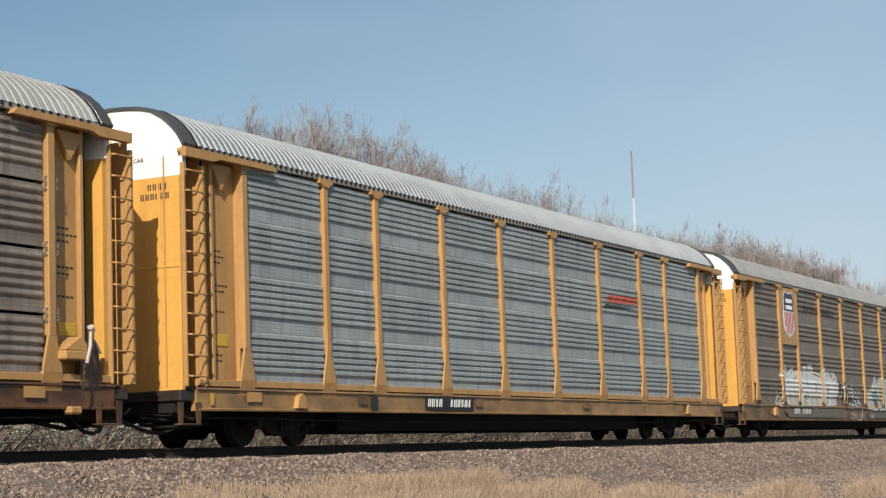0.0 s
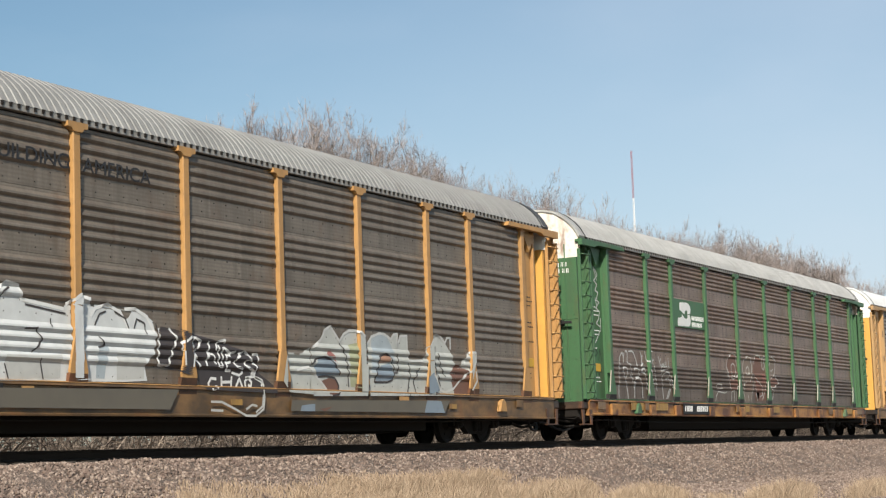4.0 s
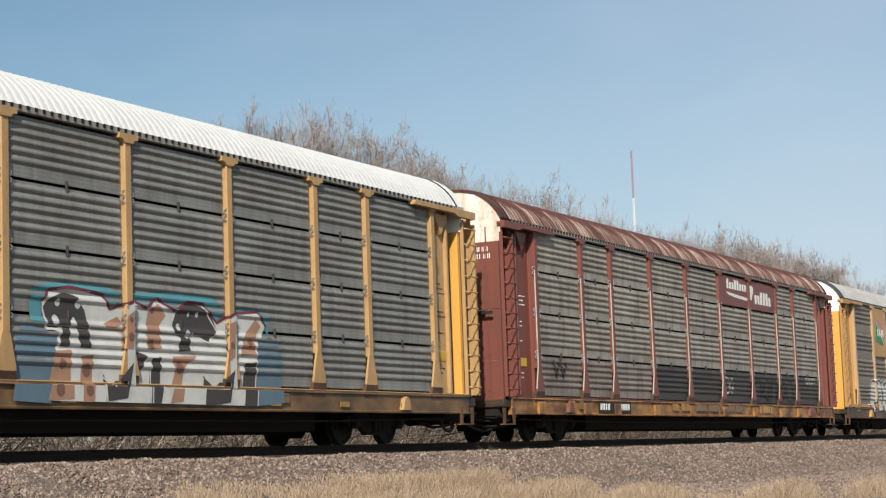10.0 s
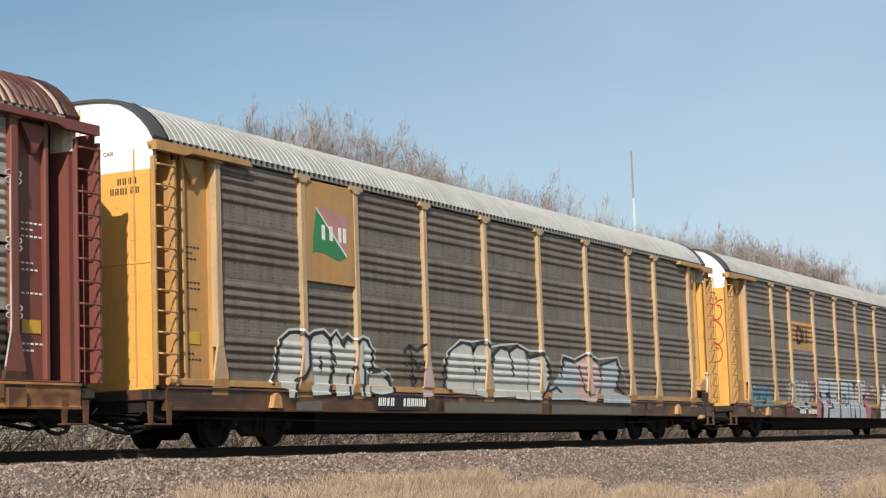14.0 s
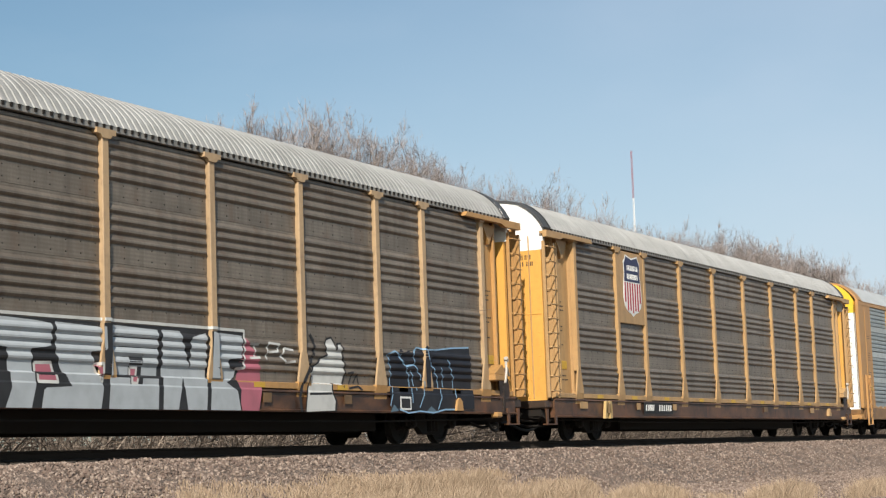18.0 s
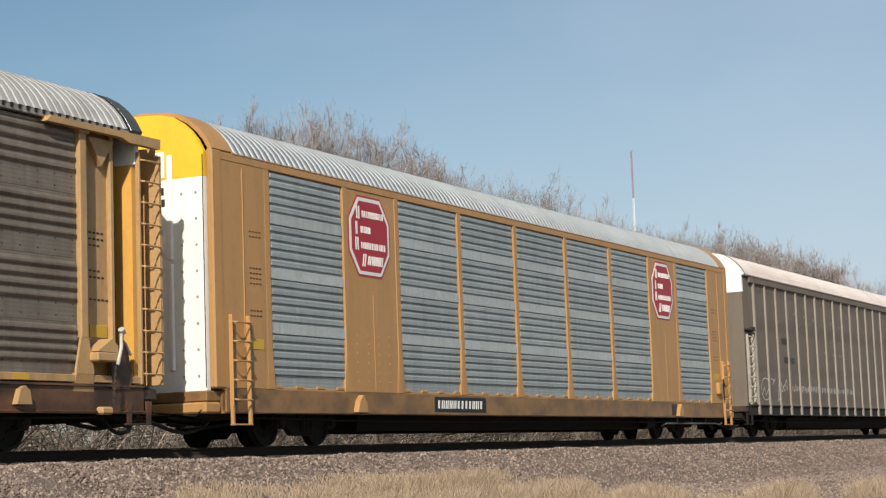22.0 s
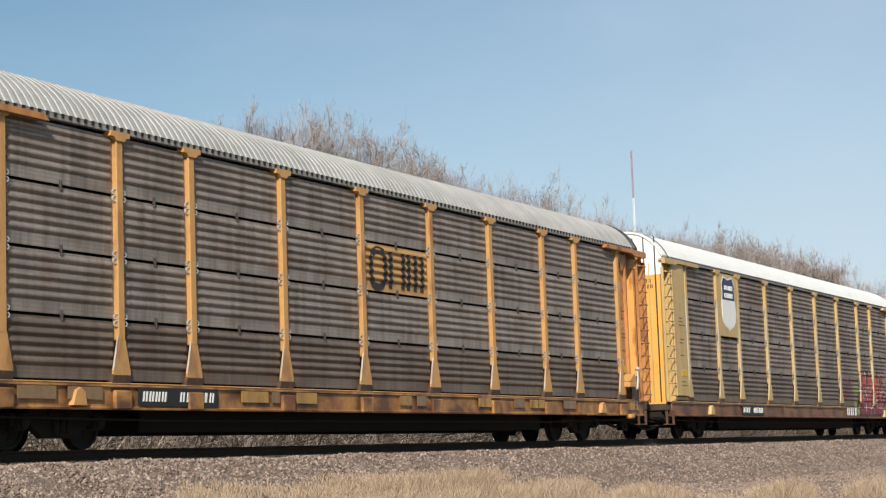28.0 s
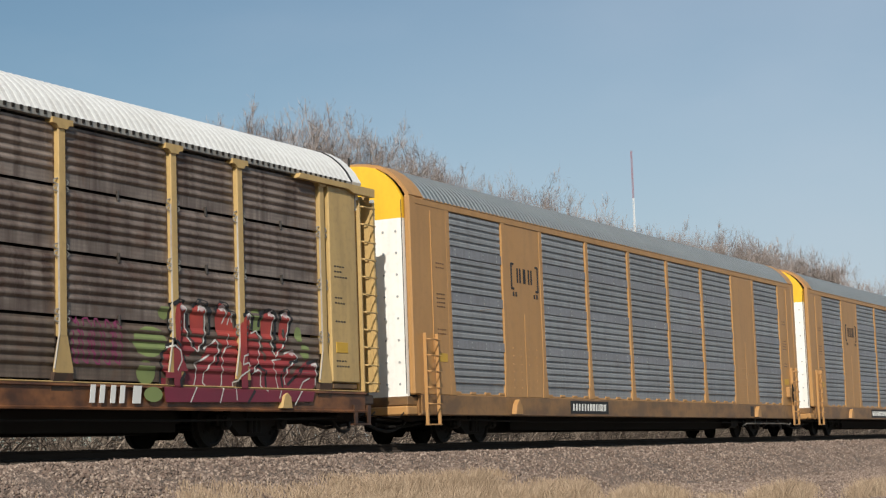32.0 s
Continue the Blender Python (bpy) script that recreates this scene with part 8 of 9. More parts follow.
paint_line(c, s, [[(-10.25, 1.07), (-10.12, 1.26), (-10.06, 1.63), (-9.91, 1.87), (-9.62, 2.04), (-9.27, 2.08), (-9.04, 1.98), (-8.98, 1.81)], [(-8.95, 1.85), (-8.74, 2.05), (-8.4, 2.11), (-8.16, 2.0), (-8.1, 1.85)], [(-8.13, 1.95), (-7.95, 2.11), (-7.78, 2.02), (-7.68, 1.85), (-7.49, 2.03), (-7.31, 1.96)], [(-7.24, 1.93), (-7.02, 2.06), (-6.74, 2.01), (-6.58, 1.79), (-6.63, 1.5), (-6.78, 1.4)], [(-9.02, 1.81), (-9.01, 1.43), (-9.17, 1.25), (-9.41, 1.15), (-9.53, 0.85)], [(-8.66, 1.63), (-8.55, 1.66), (-8.53, 1.44), (-8.63, 1.34)], [(-8.14, 1.75), (-8.01, 1.56), (-8.16, 1.26), (-8.31, 0.97)], [(-7.26, 1.48), (-7.54, 1.28), (-7.55, 0.93)], [(-7.11, 1.49), (-7.0, 1.49), (-7.03, 0.92)], [(-6.71, 1.4), (-6.33, 1.43), (-5.95, 1.26), (-5.77, 1.01)]], 0.085, SP_BLACK, lift=0.007)
paint_line(c, s, [[(-3.62, 1.38), (-3.41, 1.77), (-3.13, 2.0), (-2.59, 2.15), (-2.2, 2.1), (-2.06, 1.97)], [(-2.11, 1.96), (-1.91, 2.13), (-1.57, 2.17), (-1.38, 2.06)], [(-1.27, 1.55), (-1.14, 1.91), (-0.72, 2.11), (-0.32, 2.06), (-0.21, 1.82), (-0.15, 1.46)], [(-0.27, 2.03), (0.16, 2.17), (0.64, 2.09), (0.79, 1.92), (1.41, 2.02), (1.79, 1.86), (1.93, 1.58), (1.5, 1.13), (1.26, 0.96)], [(-2.13, 1.64), (-2.05, 1.47), (-1.8, 1.65)], [(2.53, 1.47), (2.73, 1.98), (3.44, 1.89)]], 0.09, SP_BLACK, lift=0.007)
paint_line(c, s, [[(3.54, 1.92), (4.18, 2.1), (4.9, 1.94)], [(5.02, 1.86), (6.18, 2.04), (6.36, 1.77), (6.04, 1.35), (6.91, 1.08)], [(-3.43, 1.49), (-3.56, 1.16), (-3.28, 1.05)], [(1.84, 1.14), (2.28, 1.25), (2.56, 1.15)], [(3.62, 1.82), (3.95, 1.3), (4.23, 1.05)]], 0.07, SP_BLACK, lift=0.007)
paint_line(c, s, [[(-10.31, 1.1), (-10.15, 1.28), (-10.11, 1.67), (-9.94, 1.91), (-9.59, 2.09), (-9.23, 2.12), (-8.98, 2.0), (-8.74, 2.11), (-8.36, 2.16), (-8.13, 2.04), (-7.91, 2.17), (-7.71, 2.01), (-7.49, 2.12), (-7.24, 2.01), (-6.98, 2.1), (-6.68, 2.05), (-6.5, 1.81), (-6.55, 1.51), (-6.13, 1.46), (-5.75, 1.24)], [(-3.65, 1.59), (-3.36, 1.91), (-2.71, 2.19), (-2.15, 2.17), (-1.56, 2.24), (-1.23, 2.09), (-0.67, 2.16), (0.17, 2.22), (0.8, 2.08), (1.47, 2.1), (1.96, 1.89)], [(2.53, 1.79), (2.73, 2.05), (3.45, 1.97), (4.19, 2.15), (4.98, 2.02), (6.26, 2.11), (6.5, 1.8), (6.77, 1.36)]], 0.045, SP_WHITE, lift=0.009)
paint_line(c, s, [[(-5.33, 1.81), (-5.01, 1.98), (-4.7, 1.88), (-4.38, 2.01)], [(-5.24, 1.55), (-4.92, 1.72), (-4.72, 1.51), (-4.46, 1.68)], [(-5.15, 1.34), (-4.74, 1.29), (-4.95, 1.13)], [(-5.01, 1.98), (-4.95, 1.13)]], 0.07, SP_BLACK, lift=0.005)

# brown car with sign and block graffiti
c, s = cars[7], SPECS[7]
block_sign(c, s, -6.4, 3.16, 1.35, 0.5, 2, LETTER_BLACK, 0.13)
paint_fill(c, s, [(-11.84, 1.34), (-11.64, 1.44), (-11.35, 1.55), (-10.87, 1.49), (-10.36, 1.61), (-10.17, 1.49), (-9.75, 1.5), (-9.5, 1.32), (-9.47, 0.95), (-11.76, 0.92)], SP_SLATE, lift=0.002)

paint_fill(c, s, [(-11.4, 1.55), (-11.2, 1.61), (-11.12, 1.43), (-11.41, 1.4)], SP_CYAN, lift=0.005)
paint_fill(c, s, [(-10.52, 1.48), (-10.16, 1.62), (-10.12, 1.49), (-10.48, 1.37)], SP_CYAN, lift=0.005)
paint_fill(c, s, [(-11.74, 1.34), (-11.27, 1.35), (-11.08, 1.21), (-10.67, 1.42), (-10.07, 1.39), (-9.66, 1.24), (-9.52, 0.98), (-9.77, 1.13), (-10.18, 1.17), (-10.69, 1.22), (-11.18, 1.1), (-11.66, 1.09)], SP_CYAN, lift=0.005)
paint_line(c, s, [[(-11.51, 1.85), (-11.4, 1.55)], [(-9.97, 1.77), (-9.81, 1.5)], [(-11.65, 1.39), (-11.16, 1.61)], [(-10.92, 1.41), (-10.76, 1.62)], [(-11.74, 1.34), (-11.9, 1.09), (-11.76, 0.92)]], 0.03, SP_HAZE, lift=0.008)
paint_line(c, s, [[(-11.27, 1.2), (-11.48, 0.95)], [(-10.98, 1.21), (-10.95, 0.93)], [(-10.58, 1.27), (-10.6, 0.93)], [(-10.18, 1.23), (-10.25, 0.94)], [(-9.86, 1.44), (-9.6, 1.48), (-9.61, 1.32), (-9.87, 1.34), (-9.86, 1.44)]], 0.03, SP_HAZE, lift=0.008)
paint_line(c, s, [[(-9.77, 1.18), (-9.73, 0.95)], [(-11.44, 0.7), (-11.1, 0.85), (-10.71, 0.7), (-10.2, 0.86), (-9.74, 0.76)]], 0.03, SP_HAZE, lift=0.008)
paint_line(c, s, [[(-11.65, 1.27), (-11.47, 1.1), (-11.32, 1.28)], [(-11.09, 1.1), (-10.78, 1.32), (-10.79, 1.06)], [(-10.38, 1.33), (-10.34, 1.07), (-9.97, 1.31)]], 0.04, SP_NAVY, lift=0.009)
paint_fill(c, s, [(-7.7, 1.28), (-7.74, 1.53), (-7.58, 1.7), (-7.26, 1.77), (-7.07, 1.81), (-6.94, 1.73), (-6.75, 1.8), (-6.49, 1.75), (-6.22, 1.8), (-5.95, 1.73), (-5.74, 1.83), (-5.46, 1.79), (-5.25, 1.63), (-5.08, 1.36), (-5.04, 1.19), (-5.33, 0.93), (-6.96, 0.94), (-7.4, 1.13)], SP_FAINT, lift=0.002)
paint_fill(c, s, [(-7.26, 1.78), (-7.01, 1.77), (-6.99, 1.05), (-7.25, 0.98)], SP_CREAM, lift=0.004)
paint_fill(c, s, [(-6.49, 1.66), (-6.22, 1.74), (-6.02, 1.68), (-5.81, 1.47), (-6.03, 1.16), (-6.36, 1.2)], SP_MIST, lift=0.004)
paint_line(c, s, [[(-7.52, 1.04), (-7.67, 1.24), (-7.74, 1.53), (-7.58, 1.7), (-7.29, 1.77), (-7.14, 1.78)], [(-6.95, 1.64), (-6.98, 1.77), (-6.77, 1.82), (-6.55, 1.79), (-6.35, 1.67)], [(-6.29, 1.71), (-6.11, 1.83), (-5.88, 1.76), (-5.7, 1.71)], [(-5.88, 1.73), (-5.67, 1.83), (-5.38, 1.78), (-5.22, 1.63), (-5.03, 1.37)], [(-7.4, 1.17), (-7.21, 0.96), (-6.89, 0.95), (-6.57, 0.89), (-6.37, 0.81), (-6.03, 0.9), (-5.76, 0.91), (-5.48, 0.8), (-5.29, 0.91)], [(-5.45, 1.88), (-5.42, 2.06)], [(-5.1, 1.59), (-4.91, 1.82)], [(-4.96, 1.37), (-4.87, 1.53), (-4.78, 1.46), (-4.82, 1.24), (-4.94, 1.14), (-4.96, 1.37)]], 0.04, SP_WHITE, lift=0.008)
paint_line(c, s, [[(-7.69, 1.28), (-7.69, 1.51), (-7.51, 1.67), (-7.31, 1.71), (-7.16, 1.63), (-7.12, 1.43), (-7.21, 1.21)], [(-6.75, 1.74), (-6.65, 1.53), (-6.56, 1.32), (-6.5, 1.11), (-6.66, 0.91)], [(-6.35, 1.69), (-6.09, 1.51), (-5.98, 1.41), (-6.12, 1.25), (-5.96, 1.15), (-5.79, 1.34)], [(-5.86, 1.69), (-5.76, 1.47), (-5.68, 1.26), (-5.76, 0.92)], [(-5.18, 1.49), (-4.99, 1.37), (-5.05, 1.23), (-5.33, 1.13)]], 0.045, SP_SMOKE, lift=0.007)
paint_fill(c, s, [(-8.2, 1.06), (-7.57, 1.1), (-7.54, 0.97), (-8.2, 0.94)], SP_MAGENTA, lift=0.002)
paint_line(c, s, [[(-8.15, 0.88), (-8.11, 0.61)], [(-8.0, 0.88), (-8.04, 0.61), (-7.9, 0.73)], [(-7.79, 0.88), (-7.77, 0.62)], [(-7.61, 0.91), (-7.59, 0.66)]], 0.07, SP_MAGENTA, lift=0.004)
paint_fill(c, s, [(-4.62, 1.89), (-4.2, 2.0), (-4.24, 1.27), (-4.03, 1.24), (-4.07, 0.61), (-4.62, 0.61), (-4.5, 1.18)], SP_PINK, lift=0.001)
paint_fill(c, s, [(2.41, 1.92), (2.84, 1.54), (2.92, 1.19), (2.75, 0.61), (2.23, 0.61), (2.1, 1.03)], SP_PINK, lift=0.001)
paint_fill(c, s, [(-4.33, 1.95), (2.41, 1.97), (2.36, 1.38), (2.06, 1.17), (2.21, 0.98), (2.17, 0.61), (-3.94, 0.61), (-4.03, 1.26), (-4.37, 1.29)], SP_BLACK, lift=0.003)
paint_fill(c, s, [(-4.12, 1.94), (-2.71, 1.9), (-2.74, 1.53), (-3.19, 1.49), (-3.14, 0.95), (-3.25, 0.61), (-3.81, 0.61), (-3.67, 0.9), (-3.72, 1.5), (-4.14, 1.51)], SP_STEEL, lift=0.007)
paint_fill(c, s, [(-2.62, 1.91), (-1.49, 1.9), (-1.47, 1.52), (-1.81, 1.49), (-1.57, 0.93), (-1.64, 0.61), (-3.03, 0.61), (-2.96, 0.91), (-2.32, 0.94), (-2.53, 1.22), (-2.65, 1.49)], SP_STEEL, lift=0.007)
paint_fill(c, s, [(-1.3, 1.93), (-0.08, 1.91), (-0.18, 0.61), (-1.45, 0.61)], SP_STEEL, lift=0.007)
paint_fill(c, s, [(0.03, 1.91), (0.53, 1.91), (0.75, 1.29), (0.84, 1.82), (1.28, 1.91), (1.17, 0.61), (0.63, 0.61), (0.52, 1.15), (0.37, 0.61), (-0.05, 0.61)], SP_STEEL, lift=0.007)
paint_fill(c, s, [(1.4, 1.94), (2.35, 1.92), (2.32, 1.52), (1.92, 1.49), (1.9, 1.32), (2.13, 1.32), (2.06, 1.17), (1.77, 1.09), (2.09, 0.95), (2.18, 0.61), (1.28, 0.61)], SP_STEEL, lift=0.007)
paint_fill(c, s, [(-0.86, 1.47), (-0.5, 1.48), (-0.58, 0.98), (-0.9, 0.97)], SP_BLACK, lift=0.009)
paint_fill(c, s, [(-3.12, 1.28), (-2.75, 1.29), (-2.64, 1.0), (-3.09, 1.0)], SP_PINK, lift=0.011)
paint_fill(c, s, [(-1.75, 1.29), (-1.58, 1.31), (-1.6, 1.02)], SP_PINK, lift=0.011)
paint_fill(c, s, [(-0.84, 1.27), (-0.66, 1.28), (-0.72, 1.02), (-0.85, 1.02)], SP_PINK, lift=0.011)
paint_line(c, s, [[(-4.01, 0.98), (-3.99, 1.26), (-4.37, 1.29), (-4.28, 1.99), (-2.71, 1.99), (-1.39, 2.0), (0.64, 2.0), (2.42, 2.0), (2.36, 1.35), (2.07, 1.32)], [(-3.12, 1.28), (-2.75, 1.29), (-2.64, 1.0), (-3.09, 1.0), (-3.12, 1.28)], [(-1.75, 1.29), (-1.58, 1.31), (-1.6, 1.02), (-1.75, 1.29)], [(-0.84, 1.27), (-0.66, 1.28), (-0.72, 1.02), (-0.85, 1.02), (-0.84, 1.27)]], 0.05, SP_WHITE, lift=0.012)
paint_line(c, s, [[(2.57, 1.78), (2.86, 1.78)], [(2.72, 1.77), (2.72, 1.54)], [(2.55, 1.53), (2.9, 1.55)], [(3.07, 1.52), (3.16, 1.82), (3.52, 1.8), (3.45, 1.68), (3.15, 1.65)], [(4.0, 1.72), (3.7, 1.74), (3.56, 1.6), (3.73, 1.48), (4.04, 1.52)]], 0.045, SP_WHITE, lift=0.006)
paint_fill(c, s, [(7.47, 1.77), (7.58, 1.71), (7.79, 1.83), (7.93, 1.77), (8.09, 1.91), (8.22, 1.78), (8.38, 1.89), (8.51, 1.81), (8.65, 1.93), (8.89, 1.87), (9.09, 1.98), (9.25, 1.9), (9.55, 1.9), (9.83, 1.95), (11.17, 2.02), (11.19, 1.6), (11.18, 0.7), (7.56, 0.65), (7.47, 0.99), (7.56, 1.39)], SP_NAVY, lift=0.002)
paint_fill(c, s, [(7.45, 0.61), (7.61, 0.77), (7.82, 0.63)], SP_BLUE, lift=0.005)
paint_fill(c, s, [(8.9, 0.6), (9.19, 0.74), (9.51, 0.61)], SP_BLUE, lift=0.005)
paint_line(c, s, [[(7.47, 1.77), (7.57, 1.49), (7.58, 0.99), (7.46, 0.74)], [(7.5, 1.77), (7.79, 1.84), (7.97, 1.76), (7.99, 1.69), (8.25, 1.55), (8.6, 1.59), (8.78, 1.42), (8.91, 1.24), (8.92, 1.01), (8.69, 0.72)], [(8.24, 1.53), (8.38, 1.21), (8.4, 0.8)], [(8.43, 1.47), (8.61, 1.06)], [(8.6, 1.61), (8.57, 1.83), (8.75, 1.95), (9.09, 1.91), (9.16, 1.73), (9.43, 1.55), (9.62, 1.24), (9.67, 0.92), (9.49, 0.68)], [(9.15, 1.92), (9.55, 1.92), (10.29, 1.99), (11.13, 2.03)]], 0.034, SP_PALEBLUE, lift=0.008)
paint_line(c, s, [[(9.78, 1.56), (9.86, 1.13)], [(7.83, 0.67), (8.2, 0.6), (8.69, 0.64), (9.28, 0.61), (9.8, 0.68), (10.65, 0.69)], [(8.03, 1.79), (8.0, 1.66)], [(10.11, 1.73), (10.3, 1.36), (10.34, 0.93)]], 0.034, SP_PALEBLUE, lift=0.008)
flat(c, rect(7.87, 8.33, 0.66, 0.93), LETTER_WHITE, -1.548, "notice_board")
flat(c, rect(7.92, 8.28, 0.70, 0.89), LETTER_BLACK, -1.552, "notice_inset")
paint_fill(c, s, [(4.31, 0.6), (4.36, 0.93), (4.45, 1.21), (4.64, 1.4), (4.93, 1.58), (5.17, 1.68), (5.11, 1.84), (5.18, 1.95), (5.36, 1.99), (5.46, 1.9), (5.48, 1.75), (5.55, 1.87), (5.69, 1.89), (5.73, 1.78), (5.68, 1.66), (5.77, 1.53), (5.77, 1.29), (5.66, 1.1), (5.27, 1.12), (5.26, 0.95), (5.35, 0.81), (5.32, 0.61)], SP_WHITE, lift=0.004)
paint_line(c, s, [[(4.28, 0.6), (4.35, 0.93), (4.45, 1.23), (4.64, 1.42), (4.93, 1.6), (5.16, 1.68), (5.1, 1.85), (5.18, 1.97), (5.36, 2.01), (5.47, 1.9), (5.5, 1.77), (5.57, 1.89), (5.71, 1.91), (5.77, 1.78), (5.71, 1.66), (5.81, 1.53), (5.8, 1.29), (5.69, 1.07)], [(5.27, 1.12), (5.26, 0.95), (5.39, 0.81), (5.35, 0.61)], [(4.44, 0.93), (5.23, 0.95)]], 0.04, SP_BLACK, lift=0.008)
paint_line(c, s, [[(4.6, 2.03), (4.72, 1.92), (4.68, 1.68), (4.53, 1.49), (4.37, 1.3), (4.22, 1.11), (4.1, 0.88), (4.16, 0.6)]], 0.08, SP_BLACK, lift=0.006)
paint_line(c, s, [[(5.9, 1.34), (6.11, 1.37), (5.96, 1.13)], [(6.13, 1.16), (6.28, 1.33), (6.34, 1.14)], [(5.89, 1.06), (6.23, 1.1), (6.4, 1.03)]], 0.04, SP_BLACK, lift=0.004)
# red strokes on the leading end
s2, r = Shape(), random.Random(8)
for y, z, k in ((-1.2, 3.75, 0.22), (-0.85, 3.6, 0.25), (-1.15, 3.1, 0.28), (-0.7, 3.05, 0.22), (-1.1, 2.45, 0.22), (-0.75, 2.4, 0.26), (-0.4, 3.3, 0.2)):
    a, turn, pts = r.uniform(0, 6.28), r.choice((-1, 1)) * 0.5, []
    for j in range(16):
        pts.append((-13.632, y + k * math.cos(a) * (0.5 + 0.5 * j / 16), z + 1.2 * k * math.sin(a * 0.93) + 0.012 * j))
        a += turn
    s2.tube(pts, 0.018, 4)
part("graffiti_line", s2, SP_TAG, c, "red sprayed strokes on the end door")

# brown car with striped shield
c, s = cars[8], SPECS[8]
bay_plate(c, YELLOW_TAN)
shield(c, -8.05, 4.05, 0.92, PLATE_Y)
part("brace", Shape().prism([(-10.45, 0.52), (-10.3, 0.52), (-10.2, 0.96), (-10.35, 0.96)], -1.60, -1.53).prism([(-10.1, 0.52), (-9.95, 0.52), (-9.98, 0.96), (-10.13, 0.96)], -1.60, -1.53), YELLOW_PALE, c)

# newer car with red octagon signs
c = cars[9]
for x in (-8.22, 8.05):
    def octagon(k):
        a, b, q = 0.82 * k, 0.80 * k, 0.36 * k
        return [(x - a + q, 4.05 - b), (x + a - q, 4.05 - b), (x + a, 4.05 - b + q * 1.3), (x + a, 4.05 + b - q * 1.3), (x + a - q, 4.05 + b), (x - a + q, 4.05 + b), (x - a, 4.05 + b - q * 1.3), (x - a, 4.05 - b + q * 1.3)]
    sign = flat(c, octagon(1.0), RED, PLATE_Y, "octagon_sign", label="red octagon sign with white border and bars")
    part("sign_border", Shape().prism(octagon(0.95), PLATE_Y - 0.005, PLATE_Y), LETTER_WHITE, sign)
    part("sign_field", Shape().prism(octagon(0.86), PLATE_Y - 0.010, PLATE_Y - 0.004), RED, sign)
    for row, (dx, w, n) in enumerate(((-0.30, 0.86, 11), (-0.36, 0.40, 6), (-0.36, 0.98, 14), (-0.12, 0.62, 8))):
        glyph_bars(sign, x + dx, 4.42 - 0.31 * row, w, 0.13 if row < 3 else 0.18, n, LETTER_WHITE, PLATE_Y - 0.016, "sign_marking", seed=row, slant=0.25 if row == 3 else 0.0)
        glyph_bars(sign, x + dx - 0.22, 4.38 - 0.31 * row, 0.17, 0.25, 1, LETTER_WHITE, PLATE_Y - 0.016, "sign_marking", seed=row, slant=0.25 if row == 3 else 0.0)
flat(c, rect(8.35, 8.75, 0.62, 0.93), LETTER_BLACK, -SIDE - 0.002, "notice_board")

# taupe car: chalk scrawls
c, s = cars[10], SPECS[10]
o = rounded(-11.75, 1.5, 0.9, 0.7, 18, 2.1)
paint_line(c, s, [o + o[:3], [(-12.1, 1.35), (-11.9, 1.55), (-11.75, 1.3), (-11.5, 1.5), (-11.35, 1.3)], [(-11.15, 1.85), (-10.85, 1.8), (-11.0, 1.65), (-10.7, 1.85)], [(-10.5, 1.1), (-10.3, 1.8), (-10.0, 1.7), (-10.2, 1.5)], [(-10.1, 1.5), (-9.9, 1.45), (-9.9, 1.65), (-9.7, 1.45), (-9.6, 1.7), (-9.4, 1.5), (-9.45, 1.85), (-10.4, 1.15)]], 0.035, CHALK)
r = random.Random(3)
x = -8.8
while x < -0.9:
    w = r.uniform(0.10, 0.18)
    paint_fill(c, s, rect(x, x + w * 0.45, 1.48 + r.uniform(-0.03, 0.03), 1.48 + r.uniform(0.12, 0.22)), CHALK, "chalk_mark")
    x += w + (0.12 if r.random() < 0.12 else 0.04)
for x, z, w in ((-8.0, 4.1, 0.5), (-6.9, 4.05, 0.35), (-5.8, 4.0, 0.5), (-3.6, 4.0, 0.3), (-2.5, 3.9, 0.3), (-4.5, 2.9, 0.6), (-3.4, 2.85, 0.5), (-2.6, 2.85, 0.4), (7.2, 2.9, 0.4), (8.8, 2.85, 0.3)):
    paint_fill(c, s, rounded(x, z, w, 0.14, 12, 1.6, 0.3), SCUFF, "scuff_mark")

# orange car: plate with dark sign
c, s = cars[11], SPECS[11]
block_sign(c, s, -1.12, 3.10, 2.3, 0.74, 3, LETTER_BLACK, 0.14)
for x, z, rr in ((12.42, 3.7, 0.28),):
    part("painted_emblem", Shape().tube([(x + rr * math.cos(a), -SIDE + 0.212, z + rr * math.sin(a)) for a in (0.2 * k for k in range(33))], 0.02, 4), SP_MAGENTA, c)
    flat(c, [(x - 0.42, z - 0.16), (x + 0.42, z + 0.02), (x + 0.42, z + 0.2), (x - 0.42, z + 0.02)], SP_GREY, -SIDE + 0.205, "painted_emblem")

